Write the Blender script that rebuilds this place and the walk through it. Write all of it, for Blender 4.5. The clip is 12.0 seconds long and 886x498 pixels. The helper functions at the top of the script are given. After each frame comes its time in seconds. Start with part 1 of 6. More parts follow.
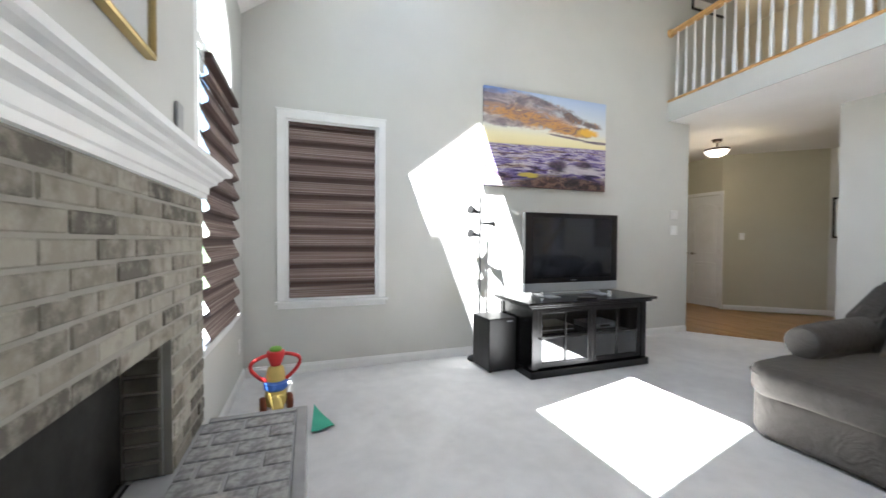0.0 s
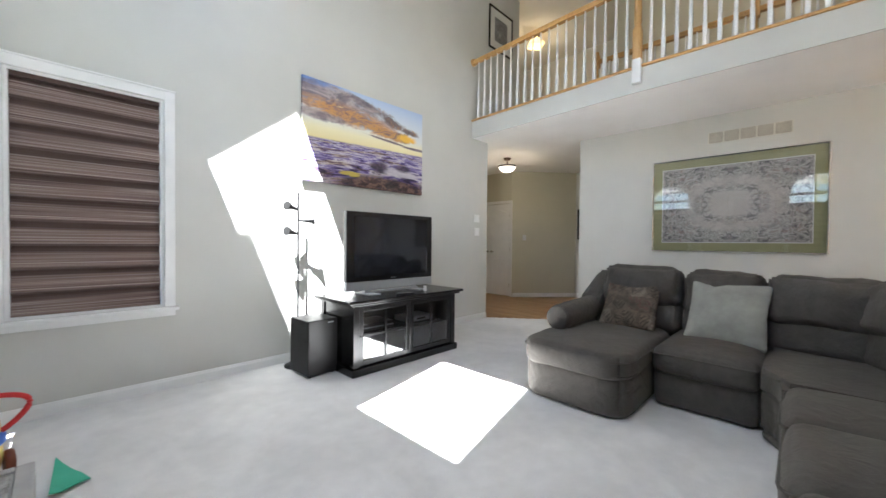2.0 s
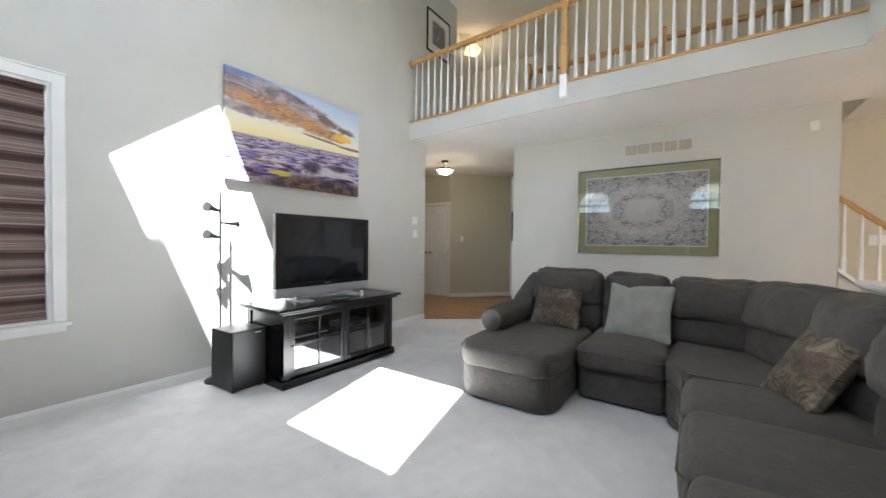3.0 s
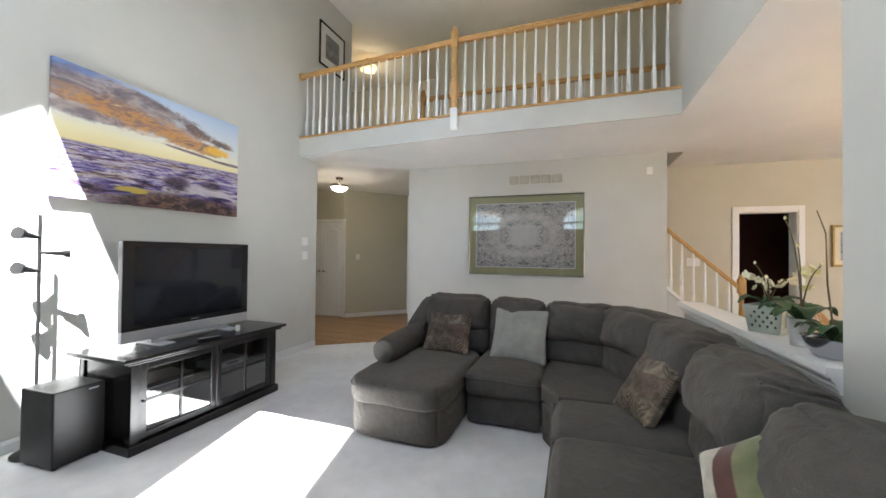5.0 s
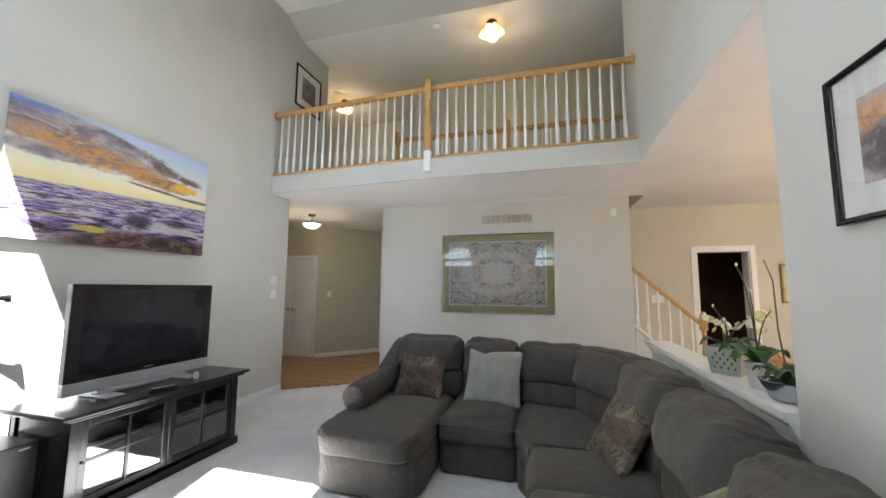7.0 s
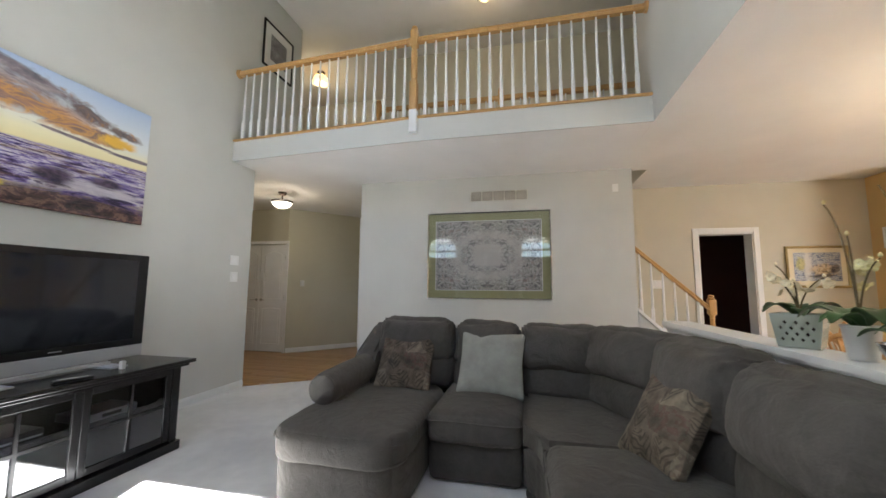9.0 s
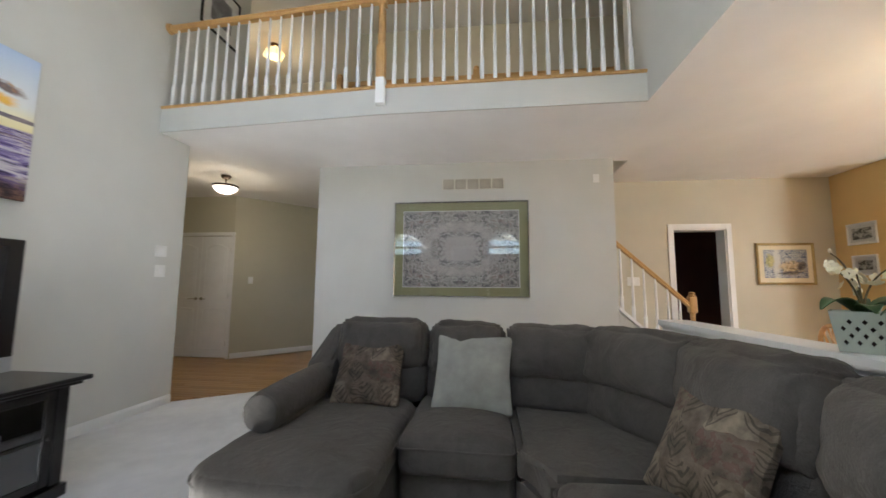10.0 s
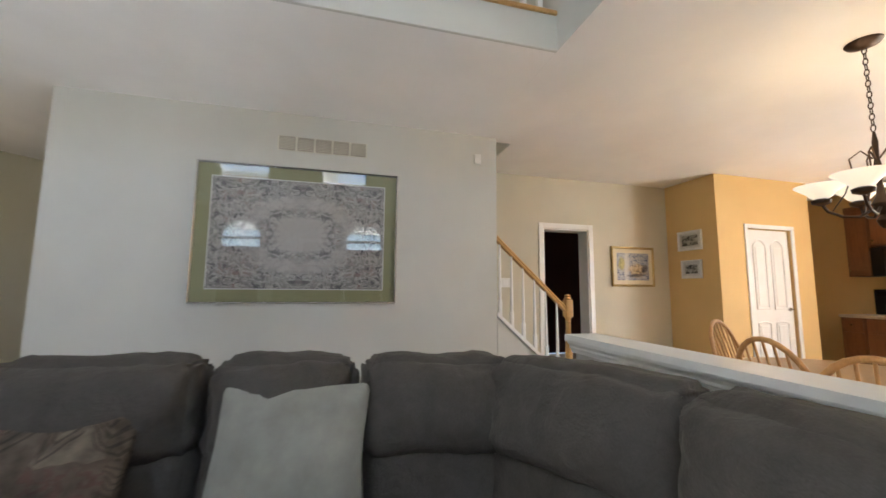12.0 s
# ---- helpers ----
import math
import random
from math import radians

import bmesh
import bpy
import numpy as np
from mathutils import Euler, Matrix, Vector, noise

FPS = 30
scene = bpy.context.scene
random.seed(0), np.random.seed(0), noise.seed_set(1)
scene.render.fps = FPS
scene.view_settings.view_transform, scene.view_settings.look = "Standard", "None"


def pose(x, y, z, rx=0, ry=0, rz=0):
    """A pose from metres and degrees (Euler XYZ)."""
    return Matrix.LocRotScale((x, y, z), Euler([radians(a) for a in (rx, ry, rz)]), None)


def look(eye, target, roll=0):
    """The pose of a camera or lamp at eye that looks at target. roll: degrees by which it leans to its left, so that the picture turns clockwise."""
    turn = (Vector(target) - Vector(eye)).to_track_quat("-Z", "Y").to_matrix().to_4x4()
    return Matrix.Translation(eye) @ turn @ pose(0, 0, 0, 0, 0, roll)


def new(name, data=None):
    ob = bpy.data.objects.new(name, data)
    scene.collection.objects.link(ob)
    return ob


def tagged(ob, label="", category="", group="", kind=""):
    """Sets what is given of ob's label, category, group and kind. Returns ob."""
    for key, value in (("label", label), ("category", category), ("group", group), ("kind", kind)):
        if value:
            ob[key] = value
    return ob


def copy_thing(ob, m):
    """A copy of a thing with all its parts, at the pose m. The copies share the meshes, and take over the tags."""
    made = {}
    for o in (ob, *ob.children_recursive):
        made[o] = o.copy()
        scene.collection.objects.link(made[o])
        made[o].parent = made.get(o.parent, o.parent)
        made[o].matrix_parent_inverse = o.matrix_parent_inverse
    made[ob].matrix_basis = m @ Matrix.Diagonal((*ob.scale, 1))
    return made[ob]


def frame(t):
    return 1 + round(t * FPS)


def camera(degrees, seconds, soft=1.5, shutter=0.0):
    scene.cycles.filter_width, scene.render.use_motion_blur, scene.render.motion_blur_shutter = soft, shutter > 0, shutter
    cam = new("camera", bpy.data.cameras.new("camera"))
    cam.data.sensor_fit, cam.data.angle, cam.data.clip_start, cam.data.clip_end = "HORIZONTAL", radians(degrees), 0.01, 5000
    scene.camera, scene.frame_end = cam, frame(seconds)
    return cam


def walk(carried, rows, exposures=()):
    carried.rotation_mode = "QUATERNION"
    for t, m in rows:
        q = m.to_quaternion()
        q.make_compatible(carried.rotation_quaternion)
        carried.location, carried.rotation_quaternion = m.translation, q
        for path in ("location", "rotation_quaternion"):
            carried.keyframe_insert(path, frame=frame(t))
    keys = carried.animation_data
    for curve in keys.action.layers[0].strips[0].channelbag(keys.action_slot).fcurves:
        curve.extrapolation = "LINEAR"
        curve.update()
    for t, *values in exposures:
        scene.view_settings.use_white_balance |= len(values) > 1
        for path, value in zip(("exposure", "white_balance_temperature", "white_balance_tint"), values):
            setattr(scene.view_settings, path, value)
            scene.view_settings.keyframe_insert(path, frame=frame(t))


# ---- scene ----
cam = camera(100.1, 12.0, shutter=0.4)
PATH = [
    (0, (0.278, 0.426, 1.184), (0.955, 2.308, 1.143), 0.3),
    (0.5, (0.297, 0.414, 1.176), (1.221, 2.187, 1.141), 0.4),
    (1, (0.32, 0.404, 1.179), (1.444, 2.058, 1.14), 0.5),
    (1.5, (0.328, 0.4, 1.173), (1.632, 1.916, 1.136), 0.6),
    (2, (0.328, 0.392, 1.17), (1.764, 1.784, 1.137), 0.5),
    (2.5, (0.332, 0.386, 1.188), (1.874, 1.658, 1.154), 0.5),
    (3, (0.346, 0.379, 1.22), (1.988, 1.52, 1.184), 0.6),
    (3.5, (0.357, 0.367, 1.264), (2.09, 1.365, 1.228), 0.6),
    (3.7, (0.363, 0.347, 1.299), (2.128, 1.287, 1.257), 0.5),
    (5.3, (0.405, 0.333, 1.425), (2.302, 0.965, 1.474), 0.6),
    (5.5, (0.391, 0.333, 1.452), (2.293, 0.948, 1.516), 0.6),
    (6, (0.388, 0.332, 1.46), (2.299, 0.91, 1.583), 0.5),
    (6.5, (0.388, 0.329, 1.464), (2.303, 0.88, 1.635), 0.4),
    (7, (0.394, 0.32, 1.451), (2.31, 0.852, 1.659), 0.4),
    (9, (0.917, 0.533, 1.229), (2.859, 0.964, 1.438), 0.4),
    (9.5, (1.158, 0.646, 1.205), (3.111, 1.022, 1.41), 0.5),
    (10, (1.374, 0.709, 1.202), (3.35, 0.94, 1.407), 0.4),
    (10.5, (1.677, 0.714, 1.228), (3.667, 0.76, 1.427), 0.3),
    (11, (1.942, 0.735, 1.229), (3.927, 0.612, 1.434), 0.3),
    (11.5, (2.195, 0.717, 1.23), (4.158, 0.402, 1.439), 0.3),
    (12, (2.48, 0.645, 1.225), (4.403, 0.138, 1.434), 0.5),
]
walk(cam, [(t, look(eye, target, roll)) for t, eye, target, roll in PATH], exposures=[(0.0, 4.2, 5930, 9), (6.0, 4.12, 5950, 9), (9.0, 4.0, 6000, 9), (12.0, 4.0, 6000, 9)])

# ---- light ----
SUN_WAY = Vector((0.385, 0.397, -1.0)).normalized()
world = bpy.data.worlds.new("sky")
scene.world = world
world.use_nodes = True
wn = world.node_tree.nodes
sky = wn.new("ShaderNodeTexSky")
sky.sky_type = 'NISHITA'
sky.sun_disc = False
sky.dust_density, sky.air_density = 0.3, 1.0
sky.sun_elevation = math.asin(-SUN_WAY.z)
sky.sun_rotation = math.atan2(-SUN_WAY.x, -SUN_WAY.y)
wn["Background"].inputs["Strength"].default_value = 0.05
world.node_tree.links.new(sky.outputs["Color"], wn["Background"].inputs["Color"])


def lamp(name, kind, m, watts, colour=(1, 1, 1), **more):
    data = bpy.data.lights.new(name, kind)
    data.energy, data.color = watts, colour
    for key, value in more.items():
        if key == "size":
            data.size = value
        if key == "size_y":
            data.shape, data.size_y = 'RECTANGLE', value
        if key == "angle":
            data.angle = value
        if key == "radius":
            data.shadow_soft_size = value
    ob = new(name, data)
    ob.matrix_world = m
    return ob


lamp("sun", 'SUN', look((0, 0, 20), Vector((0, 0, 20)) + SUN_WAY), 5.0, (1.0, 0.965, 0.92), angle=radians(0.5))
# the sky's light in the two roof windows and the two arched windows
SLOPE = math.atan(0.777)
for y in (0.757, 2.807):
    lamp("skylight_glow", 'AREA', Matrix.Translation((0.835, y, 3.94)) @ Matrix.Rotation(-SLOPE, 4, 'Y') @ Matrix.Translation((0, 0, -0.02)), 0.55, (0.95, 0.93, 1.0), size=1.08, size_y=0.92)
for y in (0.2, 3.0):
    lamp("arch_window_glow", 'AREA', look((-0.42, y, 2.45), (2.0, y, 2.45)), 0.1, (0.93, 0.97, 1.0), size=1.2, size_y=0.7)
# added fill lights for the dining room and the kitchen, at no known window
lamp("dining_fill", 'AREA', look((0.2, -2.4, 1.6), (5, -2.6, 1.4)), 0.05, (1.0, 0.88, 0.74), size=2.4, size_y=1.8)
lamp("south_fill", 'AREA', look((2.5, -6.82, 1.15), (2.9, 0, 4.2)), 5.2, (1.0, 0.94, 0.87), size=2.2, size_y=2.0)
# ceiling lamps
for name, p, w, c, r in (("hall_bulb_up", (6.07, 4.33, 2.655), 0.12, (1.0, 0.8, 0.55), 0.03), ("hall_bulb", (6.07, 4.33, 2.36), 0.62, (1.0, 0.8, 0.55), 0.08), ("loft_bulb", (5.47, 1.01, 4.98), 0.5, (1.0, 0.74, 0.45), 0.06),
                         ("loft_hall_bulb", (7.0, 4.31, 4.98), 0.7, (1.0, 0.74, 0.42), 0.06)):
    lamp(name, 'POINT', Matrix.Translation(p), w, c, radius=r)

# ---- materials ----


class Mat:
    """A node material with a few helpers to chain its nodes."""

    def __init__(self, name, colour, rough=0.6, metal=0.0):
        self.m = bpy.data.materials.new(name)
        self.m.use_nodes = True
        self.t = self.m.node_tree
        self.b = self.t.nodes["Principled BSDF"]
        self.b.inputs["Base Color"].default_value = (*colour, 1)
        self.b.inputs["Roughness"].default_value = rough
        self.b.inputs["Metallic"].default_value = metal
        self.colour = colour

    def node(self, kind, **v):
        n = self.t.nodes.new(kind)
        for k, val in v.items():
            n.inputs[k.replace("_", " ")].default_value = val
        return n

    def link(self, a, b):
        self.t.links.new(a, b)

    def coords(self, scale=(1, 1, 1), kind="Object"):
        c = self.t.nodes.new("ShaderNodeTexCoord")
        mp = self.t.nodes.new("ShaderNodeMapping")
        mp.inputs["Scale"].default_value = scale
        self.link(c.outputs[kind], mp.inputs["Vector"])
        return mp.outputs["Vector"]

    def noise(self, scale, vec=None, detail=4.0, rough=0.55, distort=0.0):
        n = self.node("ShaderNodeTexNoise", Scale=scale, Detail=detail, Roughness=rough, Distortion=distort)
        self.link(vec if vec is not None else self.coords(), n.inputs["Vector"])
        return n.outputs["Fac"]

    def ramp(self, fac, stops):
        r = self.t.nodes.new("ShaderNodeValToRGB")
        e = r.color_ramp.elements
        while len(e) < len(stops):
            e.new(0.5)
        for el, (p, c) in zip(e, stops):
            el.position, el.color = p, (*c, 1)
        self.link(fac, r.inputs["Fac"])
        return r.outputs["Color"]

    def mix(self, fac, a, b, mode='MIX'):
        n = self.t.nodes.new("ShaderNodeMix")
        n.data_type, n.blend_type = 'RGBA', mode
        for sock, val in ((n.inputs[0], fac), (n.inputs[6], a), (n.inputs[7], b)):
            if isinstance(val, tuple):
                sock.default_value = (*val, 1)
            elif isinstance(val, (int, float)):
                sock.default_value = val
            else:
                self.link(val, sock)
        return n.outputs[2]

    def base(self, col):
        self.link(col, self.b.inputs["Base Color"])
        return self

    def bump(self, height, strength=0.3, dist=0.002):
        n = self.node("ShaderNodeBump", Strength=strength, Distance=dist)
        self.link(height, n.inputs["Height"])
        self.link(n.outputs["Normal"], self.b.inputs["Normal"])
        return self

    def roughness(self, fac, lo, hi):
        n = self.t.nodes.new("ShaderNodeMapRange")
        n.inputs["To Min"].default_value, n.inputs["To Max"].default_value = lo, hi
        self.link(fac, n.inputs["Value"])
        self.link(n.outputs["Result"], self.b.inputs["Roughness"])
        return self

    def random(self):
        return self.t.nodes.new("ShaderNodeObjectInfo").outputs["Random"]


def shade(c, k):
    return tuple(min(1.0, v * k) for v in c)


def paint(name, c, rough=0.65):
    m = Mat(name, c, rough)
    m.base(m.ramp(m.noise(1.3, detail=6), [(0.3, shade(c, 0.955)), (0.7, shade(c, 1.035))]))
    return m.bump(m.noise(260, detail=2), 0.12, 0.001).m


def plain(name, c, rough=0.5, metal=0.0, vary=0.12, scale=6.0, grain=90.0, bump=0.1):
    m = Mat(name, c, rough, metal)
    m.base(m.ramp(m.noise(scale, detail=6), [(0.3, shade(c, 1 - vary)), (0.7, shade(c, 1 + vary))]))
    m.roughness(m.noise(scale * 3), max(0.02, rough * 0.8), min(1.0, rough * 1.25))
    return m.bump(m.noise(grain, detail=3), bump, 0.001).m


def wood(name, dark, light, scale=(14, 14, 1.6), rough=0.38):
    m = Mat(name, light, rough)
    v = m.coords(scale)
    n = m.noise(2.2, v, 7, 0.6, 1.1)
    fine = m.noise(14, v, 4, 0.7, 0.3)
    col = m.ramp(n, [(0.28, dark), (0.52, light), (0.75, shade(light, 0.86))])
    m.base(m.mix(0.25, col, m.ramp(fine, [(0.3, shade(dark, 0.8)), (0.65, shade(light, 1.1))])))
    m.roughness(n, rough * 0.8, rough * 1.3)
    return m.bump(fine, 0.08, 0.001).m


def glow(name, c, power):
    m = Mat(name, c, 0.4)
    m.b.inputs["Emission Color"].default_value = (*c, 1)
    m.b.inputs["Emission Strength"].default_value = power
    return m.m


WALL = paint("wall_paint_sage_grey", (0.595, 0.592, 0.558))
WALL_WARM = paint("wall_paint_tan", (0.60, 0.56, 0.45))
WALL_OCHRE = paint("wall_paint_ochre", (0.72, 0.50, 0.21))
CEILING = paint("ceiling_paint_white", (0.87, 0.86, 0.84), 0.8)
TRIM = plain("white_trim_paint", (0.83, 0.83, 0.82), 0.35, vary=0.03, bump=0.03)
OAK = wood("golden_oak", (0.42, 0.22, 0.065), (0.60, 0.355, 0.13))
WALL_OLIVE = paint("wall_paint_olive", (0.54, 0.515, 0.405))
# one even dark red for all walls beyond the doorway
DARK_WALL = paint("dark_red_wall", (0.10, 0.035, 0.03))


def carpet_material():
    c = (0.79, 0.78, 0.77)
    m = Mat("cut_pile_carpet", c, 0.95)
    big = m.noise(1.6, detail=5, distort=0.8)
    mid = m.noise(9.0, detail=5)
    fine = m.noise(210, detail=3)
    col = m.mix(0.5, m.ramp(big, [(0.38, shade(c, 0.74)), (0.62, shade(c, 1.1))]), m.ramp(mid, [(0.3, shade(c, 0.8)), (0.7, shade(c, 1.07))]))
    m.base(m.mix(0.3, col, m.ramp(fine, [(0.3, shade(c, 0.7)), (0.7, shade(c, 1.15))])))
    m.b.inputs["Sheen Weight"].default_value = 0.25
    both = m.t.nodes.new("ShaderNodeMath")
    both.operation = 'MULTIPLY_ADD'
    m.link(mid, both.inputs[0])
    both.inputs[1].default_value = 0.5
    m.link(fine, both.inputs[2])
    return m.bump(both.outputs[0], 0.6, 0.006).m


CARPET = carpet_material()

# ---- mesh helpers ----


def box(bm, x0, y0, z0, x1, y1, z1, bevel=0.0, seg=2):
    made = bmesh.ops.create_cube(bm, size=1.0)["verts"]
    bmesh.ops.transform(bm, matrix=Matrix.Translation(((x0 + x1) / 2, (y0 + y1) / 2, (z0 + z1) / 2)) @ Matrix.Diagonal((abs(x1 - x0), abs(y1 - y0), abs(z1 - z0), 1)), verts=made)
    if bevel:
        edges = list({e for v in made for e in v.link_edges})
        bmesh.ops.bevel(bm, geom=edges, offset=bevel, segments=seg, affect='EDGES', profile=0.5)
    return bm


def boxes(*rows, bevel=0.0):
    bm = bmesh.new()
    for r in rows:
        box(bm, *r, bevel=bevel)
    return bm


def tube(bm, p0, p1, r0, r1=None, n=14):
    p0, p1 = Vector(p0), Vector(p1)
    d = p1 - p0
    m = Matrix.Translation((p0 + p1) / 2) @ d.to_track_quat("Z", "Y").to_matrix().to_4x4()
    bmesh.ops.create_cone(bm, cap_ends=True, segments=n, radius1=r0, radius2=r0 if r1 is None else r1, depth=d.length, matrix=m)
    return bm


def lathe(bm, profile, centre=(0, 0, 0), n=20):
    """Turn (radius, height) pairs round the z axis."""
    rings = []
    for r, z in profile:
        r = max(r, 0.0004)
        rings.append([bm.verts.new((centre[0] + r * math.cos(2 * math.pi * i / n), centre[1] + r * math.sin(2 * math.pi * i / n), centre[2] + z)) for i in range(n)])
    for a, b in zip(rings, rings[1:]):
        for i in range(n):
            bm.faces.new((a[i], a[(i + 1) % n], b[(i + 1) % n], b[i]))
    bm.faces.new(rings[0][::-1])
    bm.faces.new(rings[-1])
    return bm


def sweep(bm, points, radius, n=10, taper=1.0):
    """A round rod along a line of points."""
    pts = [Vector(p) for p in points]
    rings = []
    for i, p in enumerate(pts):
        d = pts[min(i + 1, len(pts) - 1)] - pts[max(i - 1, 0)]
        q = d.to_track_quat("Z", "Y")
        r = radius * (1 + (taper - 1) * i / max(1, len(pts) - 1))
        rings.append([bm.verts.new(p + q @ Vector((r * math.cos(2 * math.pi * k / n), r * math.sin(2 * math.pi * k / n), 0))) for k in range(n)])
    for a, b in zip(rings, rings[1:]):
        for k in range(n):
            bm.faces.new((a[k], a[(k + 1) % n], b[(k + 1) % n], b[k]))
    bm.faces.new(rings[0][::-1])
    bm.faces.new(rings[-1])
    return bm


def extrude_profile(bm, profile, place, length):
    """A moulding: (out, up) pairs carried along; place maps (out, along, up) to the world."""
    a = [bm.verts.new(place(o, 0.0, u)) for o, u in profile]
    b = [bm.verts.new(place(o, length, u)) for o, u in profile]
    n = len(profile)
    for i in range(n):
        bm.faces.new((a[i], a[(i + 1) % n], b[(i + 1) % n], b[i]))
    bm.faces.new(a[::-1])
    bm.faces.new(b)
    return bm


def finish(bm, smooth=False):
    bmesh.ops.recalc_face_normals(bm, faces=bm.faces)
    if smooth:
        for f in bm.faces:
            f.smooth = True
        for e in bm.edges:
            if len(e.link_faces) == 2 and e.calc_face_angle(0) > radians(38):
                e.smooth = False
    return bm


def part(name, bm, material, parent=None, label="", smooth=False):
    """Links a bmesh as one mesh object under a thing or a part."""
    finish(bm, smooth)
    mesh = bpy.data.meshes.new(name)
    bm.to_mesh(mesh)
    bm.free()
    mesh.materials.append(material)
    ob = new(name, mesh)
    ob.parent = parent
    return tagged(ob, label)


def thing(name, label, category, place=None, group=""):
    ob = new(name)
    ob.empty_display_size = 0.1
    if place is not None:
        ob.matrix_world = place
    return tagged(ob, label, category, group)


def structure(name, bm, material, label="", category="", smooth=False):
    return tagged(part(name, bm, material, None, label, smooth), category=category, kind="structure")


# ---- the place ----
N, S, W, E = 3.975, -0.62, -0.26, 5.85       # inner faces of the great room
CEIL, LOFT, TOP = 2.74, 3.0, 5.53            # lower ceiling, loft floor, upper ceiling
LEDGE_X, WALL_T = 4.45, 0.12


def polygon(bm, pts, z0, z1):
    lo = [bm.verts.new((x, y, z0)) for x, y in pts]
    hi = [bm.verts.new((x, y, z1)) for x, y in pts]
    n = len(pts)
    bm.faces.new(lo[::-1])
    bm.faces.new(hi)
    for i in range(n):
        bm.faces.new((lo[i], lo[(i + 1) % n], hi[(i + 1) % n], hi[i]))
    return bm


structure("floor_carpet", polygon(bmesh.new(), [(W, S), (E, S), (E, 2.85), (5.02, N), (W, N)], -0.05, 0.0), CARPET, "light grey cut-pile carpet over the living room floor", "carpet")
structure("floor_subfloor", boxes((-3, -9, -0.2, 12, 9, -0.06)), TRIM, "plain subfloor under the rooms", "floor")

# north wall with its window opening
NW = (0.08, 0.895, 0.65, 2.257)
structure("wall_north", boxes((W - 0.12, N, 0, NW[0], N + WALL_T, 5.9), (NW[1], N, 0, 5.01, N + WALL_T, 5.9), (NW[0], N, 0, NW[1], N + WALL_T, NW[2]), (NW[0], N, NW[3], NW[1], N + WALL_T, 5.9),
          (5.01, N, CEIL, 5.87, N + WALL_T, 5.9)), WALL, "tall sage grey painted wall", "wall")


def arched_wall(x0, x1, y_from, y_to, top, arches, holes=()):
    """A wall along y with round-headed openings (centre, half width, sill, spring) and low plain ones (y0, y1, z0, z1)."""
    bm = bmesh.new()
    y = y_from
    cuts = sorted([("a", c - h, c + h, a) for a in arches for c, h in [(a[0], a[1])]] + [("h", h[0], h[1], h) for h in holes], key=lambda r: r[1])
    for kind, a, b, data in cuts:
        box(bm, x0, y, 0, x1, a, top)
        if kind == "h":
            box(bm, x0, a, 0, x1, b, data[2])
            box(bm, x0, a, data[3], x1, b, top)
        else:
            c, h, sill, spring = data
            box(bm, x0, a, 0, x1, b, sill)
            n = 24
            for i in range(n):
                t0, t1 = math.pi * i / n, math.pi * (i + 1) / n
                ys = [c + h * math.cos(t1), c + h * math.cos(t0)]
                zs = [spring + h * math.sin(t1), spring + h * math.sin(t0)]
                lo = [bm.verts.new((x, yy, zz)) for x in (x0, x1) for yy, zz in zip(ys, zs)]
                hi = [bm.verts.new((x, yy, top)) for x in (x0, x1) for yy in ys]
                for f in ((lo[0], lo[1], lo[3], lo[2]), (hi[0], hi[1], hi[3], hi[2]), (lo[0], lo[1], hi[1], hi[0]), (lo[2], lo[3], hi[3], hi[2])):
                    bm.faces.new(f)
        y = b
    box(bm, x0, y, 0, x1, y_to, top)
    return bm


ARCHES = [(0.2, 0.42, 0.65, 2.35), (3.0, 0.42, 0.65, 2.35)]
FIRE = (0.95, 1.868, 0.411, 0.878)
structure("wall_west", arched_wall(W - WALL_T, W, S, N, 3.1, ARCHES, [(FIRE[0], FIRE[1], 0.3, FIRE[3] + 0.05)]), WALL, "sage grey window wall beside the fireplace", "wall")

# south side: full wall, half wall with a ledge, and the upper wall
structure("wall_south", boxes((W - 0.12, S - WALL_T, 0, 2.22, S, 5.9)), WALL, "sage grey wall with a framed print", "wall")
structure("wall_upper_south", boxes((2.22, S - WALL_T, CEIL, 4.9, S, 5.9)), WALL, "sage grey upper wall over the opening", "wall")
structure("wall_half", boxes((2.22, S - WALL_T, 0, 4.34, S, 0.87)), WALL, "low half wall behind the sofa", "wall")
CAP = [(0.0, 0.0), (0.008, 0.0), (0.012, 0.018), (0.02, 0.024), (0.02, 0.036), (0.034, 0.052), (0.036, 0.062), (0.05, 0.062), (0.052, 0.072), (0.05, 0.1), (0.0, 0.1)]
cap_y0 = S - WALL_T - 0.035
ledge = bmesh.new()
extrude_profile(ledge, CAP, lambda o, a, u: (2.22 + a, S + o, 0.872 + u), 2.15)
box(ledge, 2.22, cap_y0, 0.934, 4.37, S, 0.972)
structure("ledge_cap", ledge, TRIM, "white moulded ledge on the half wall", "ledge")

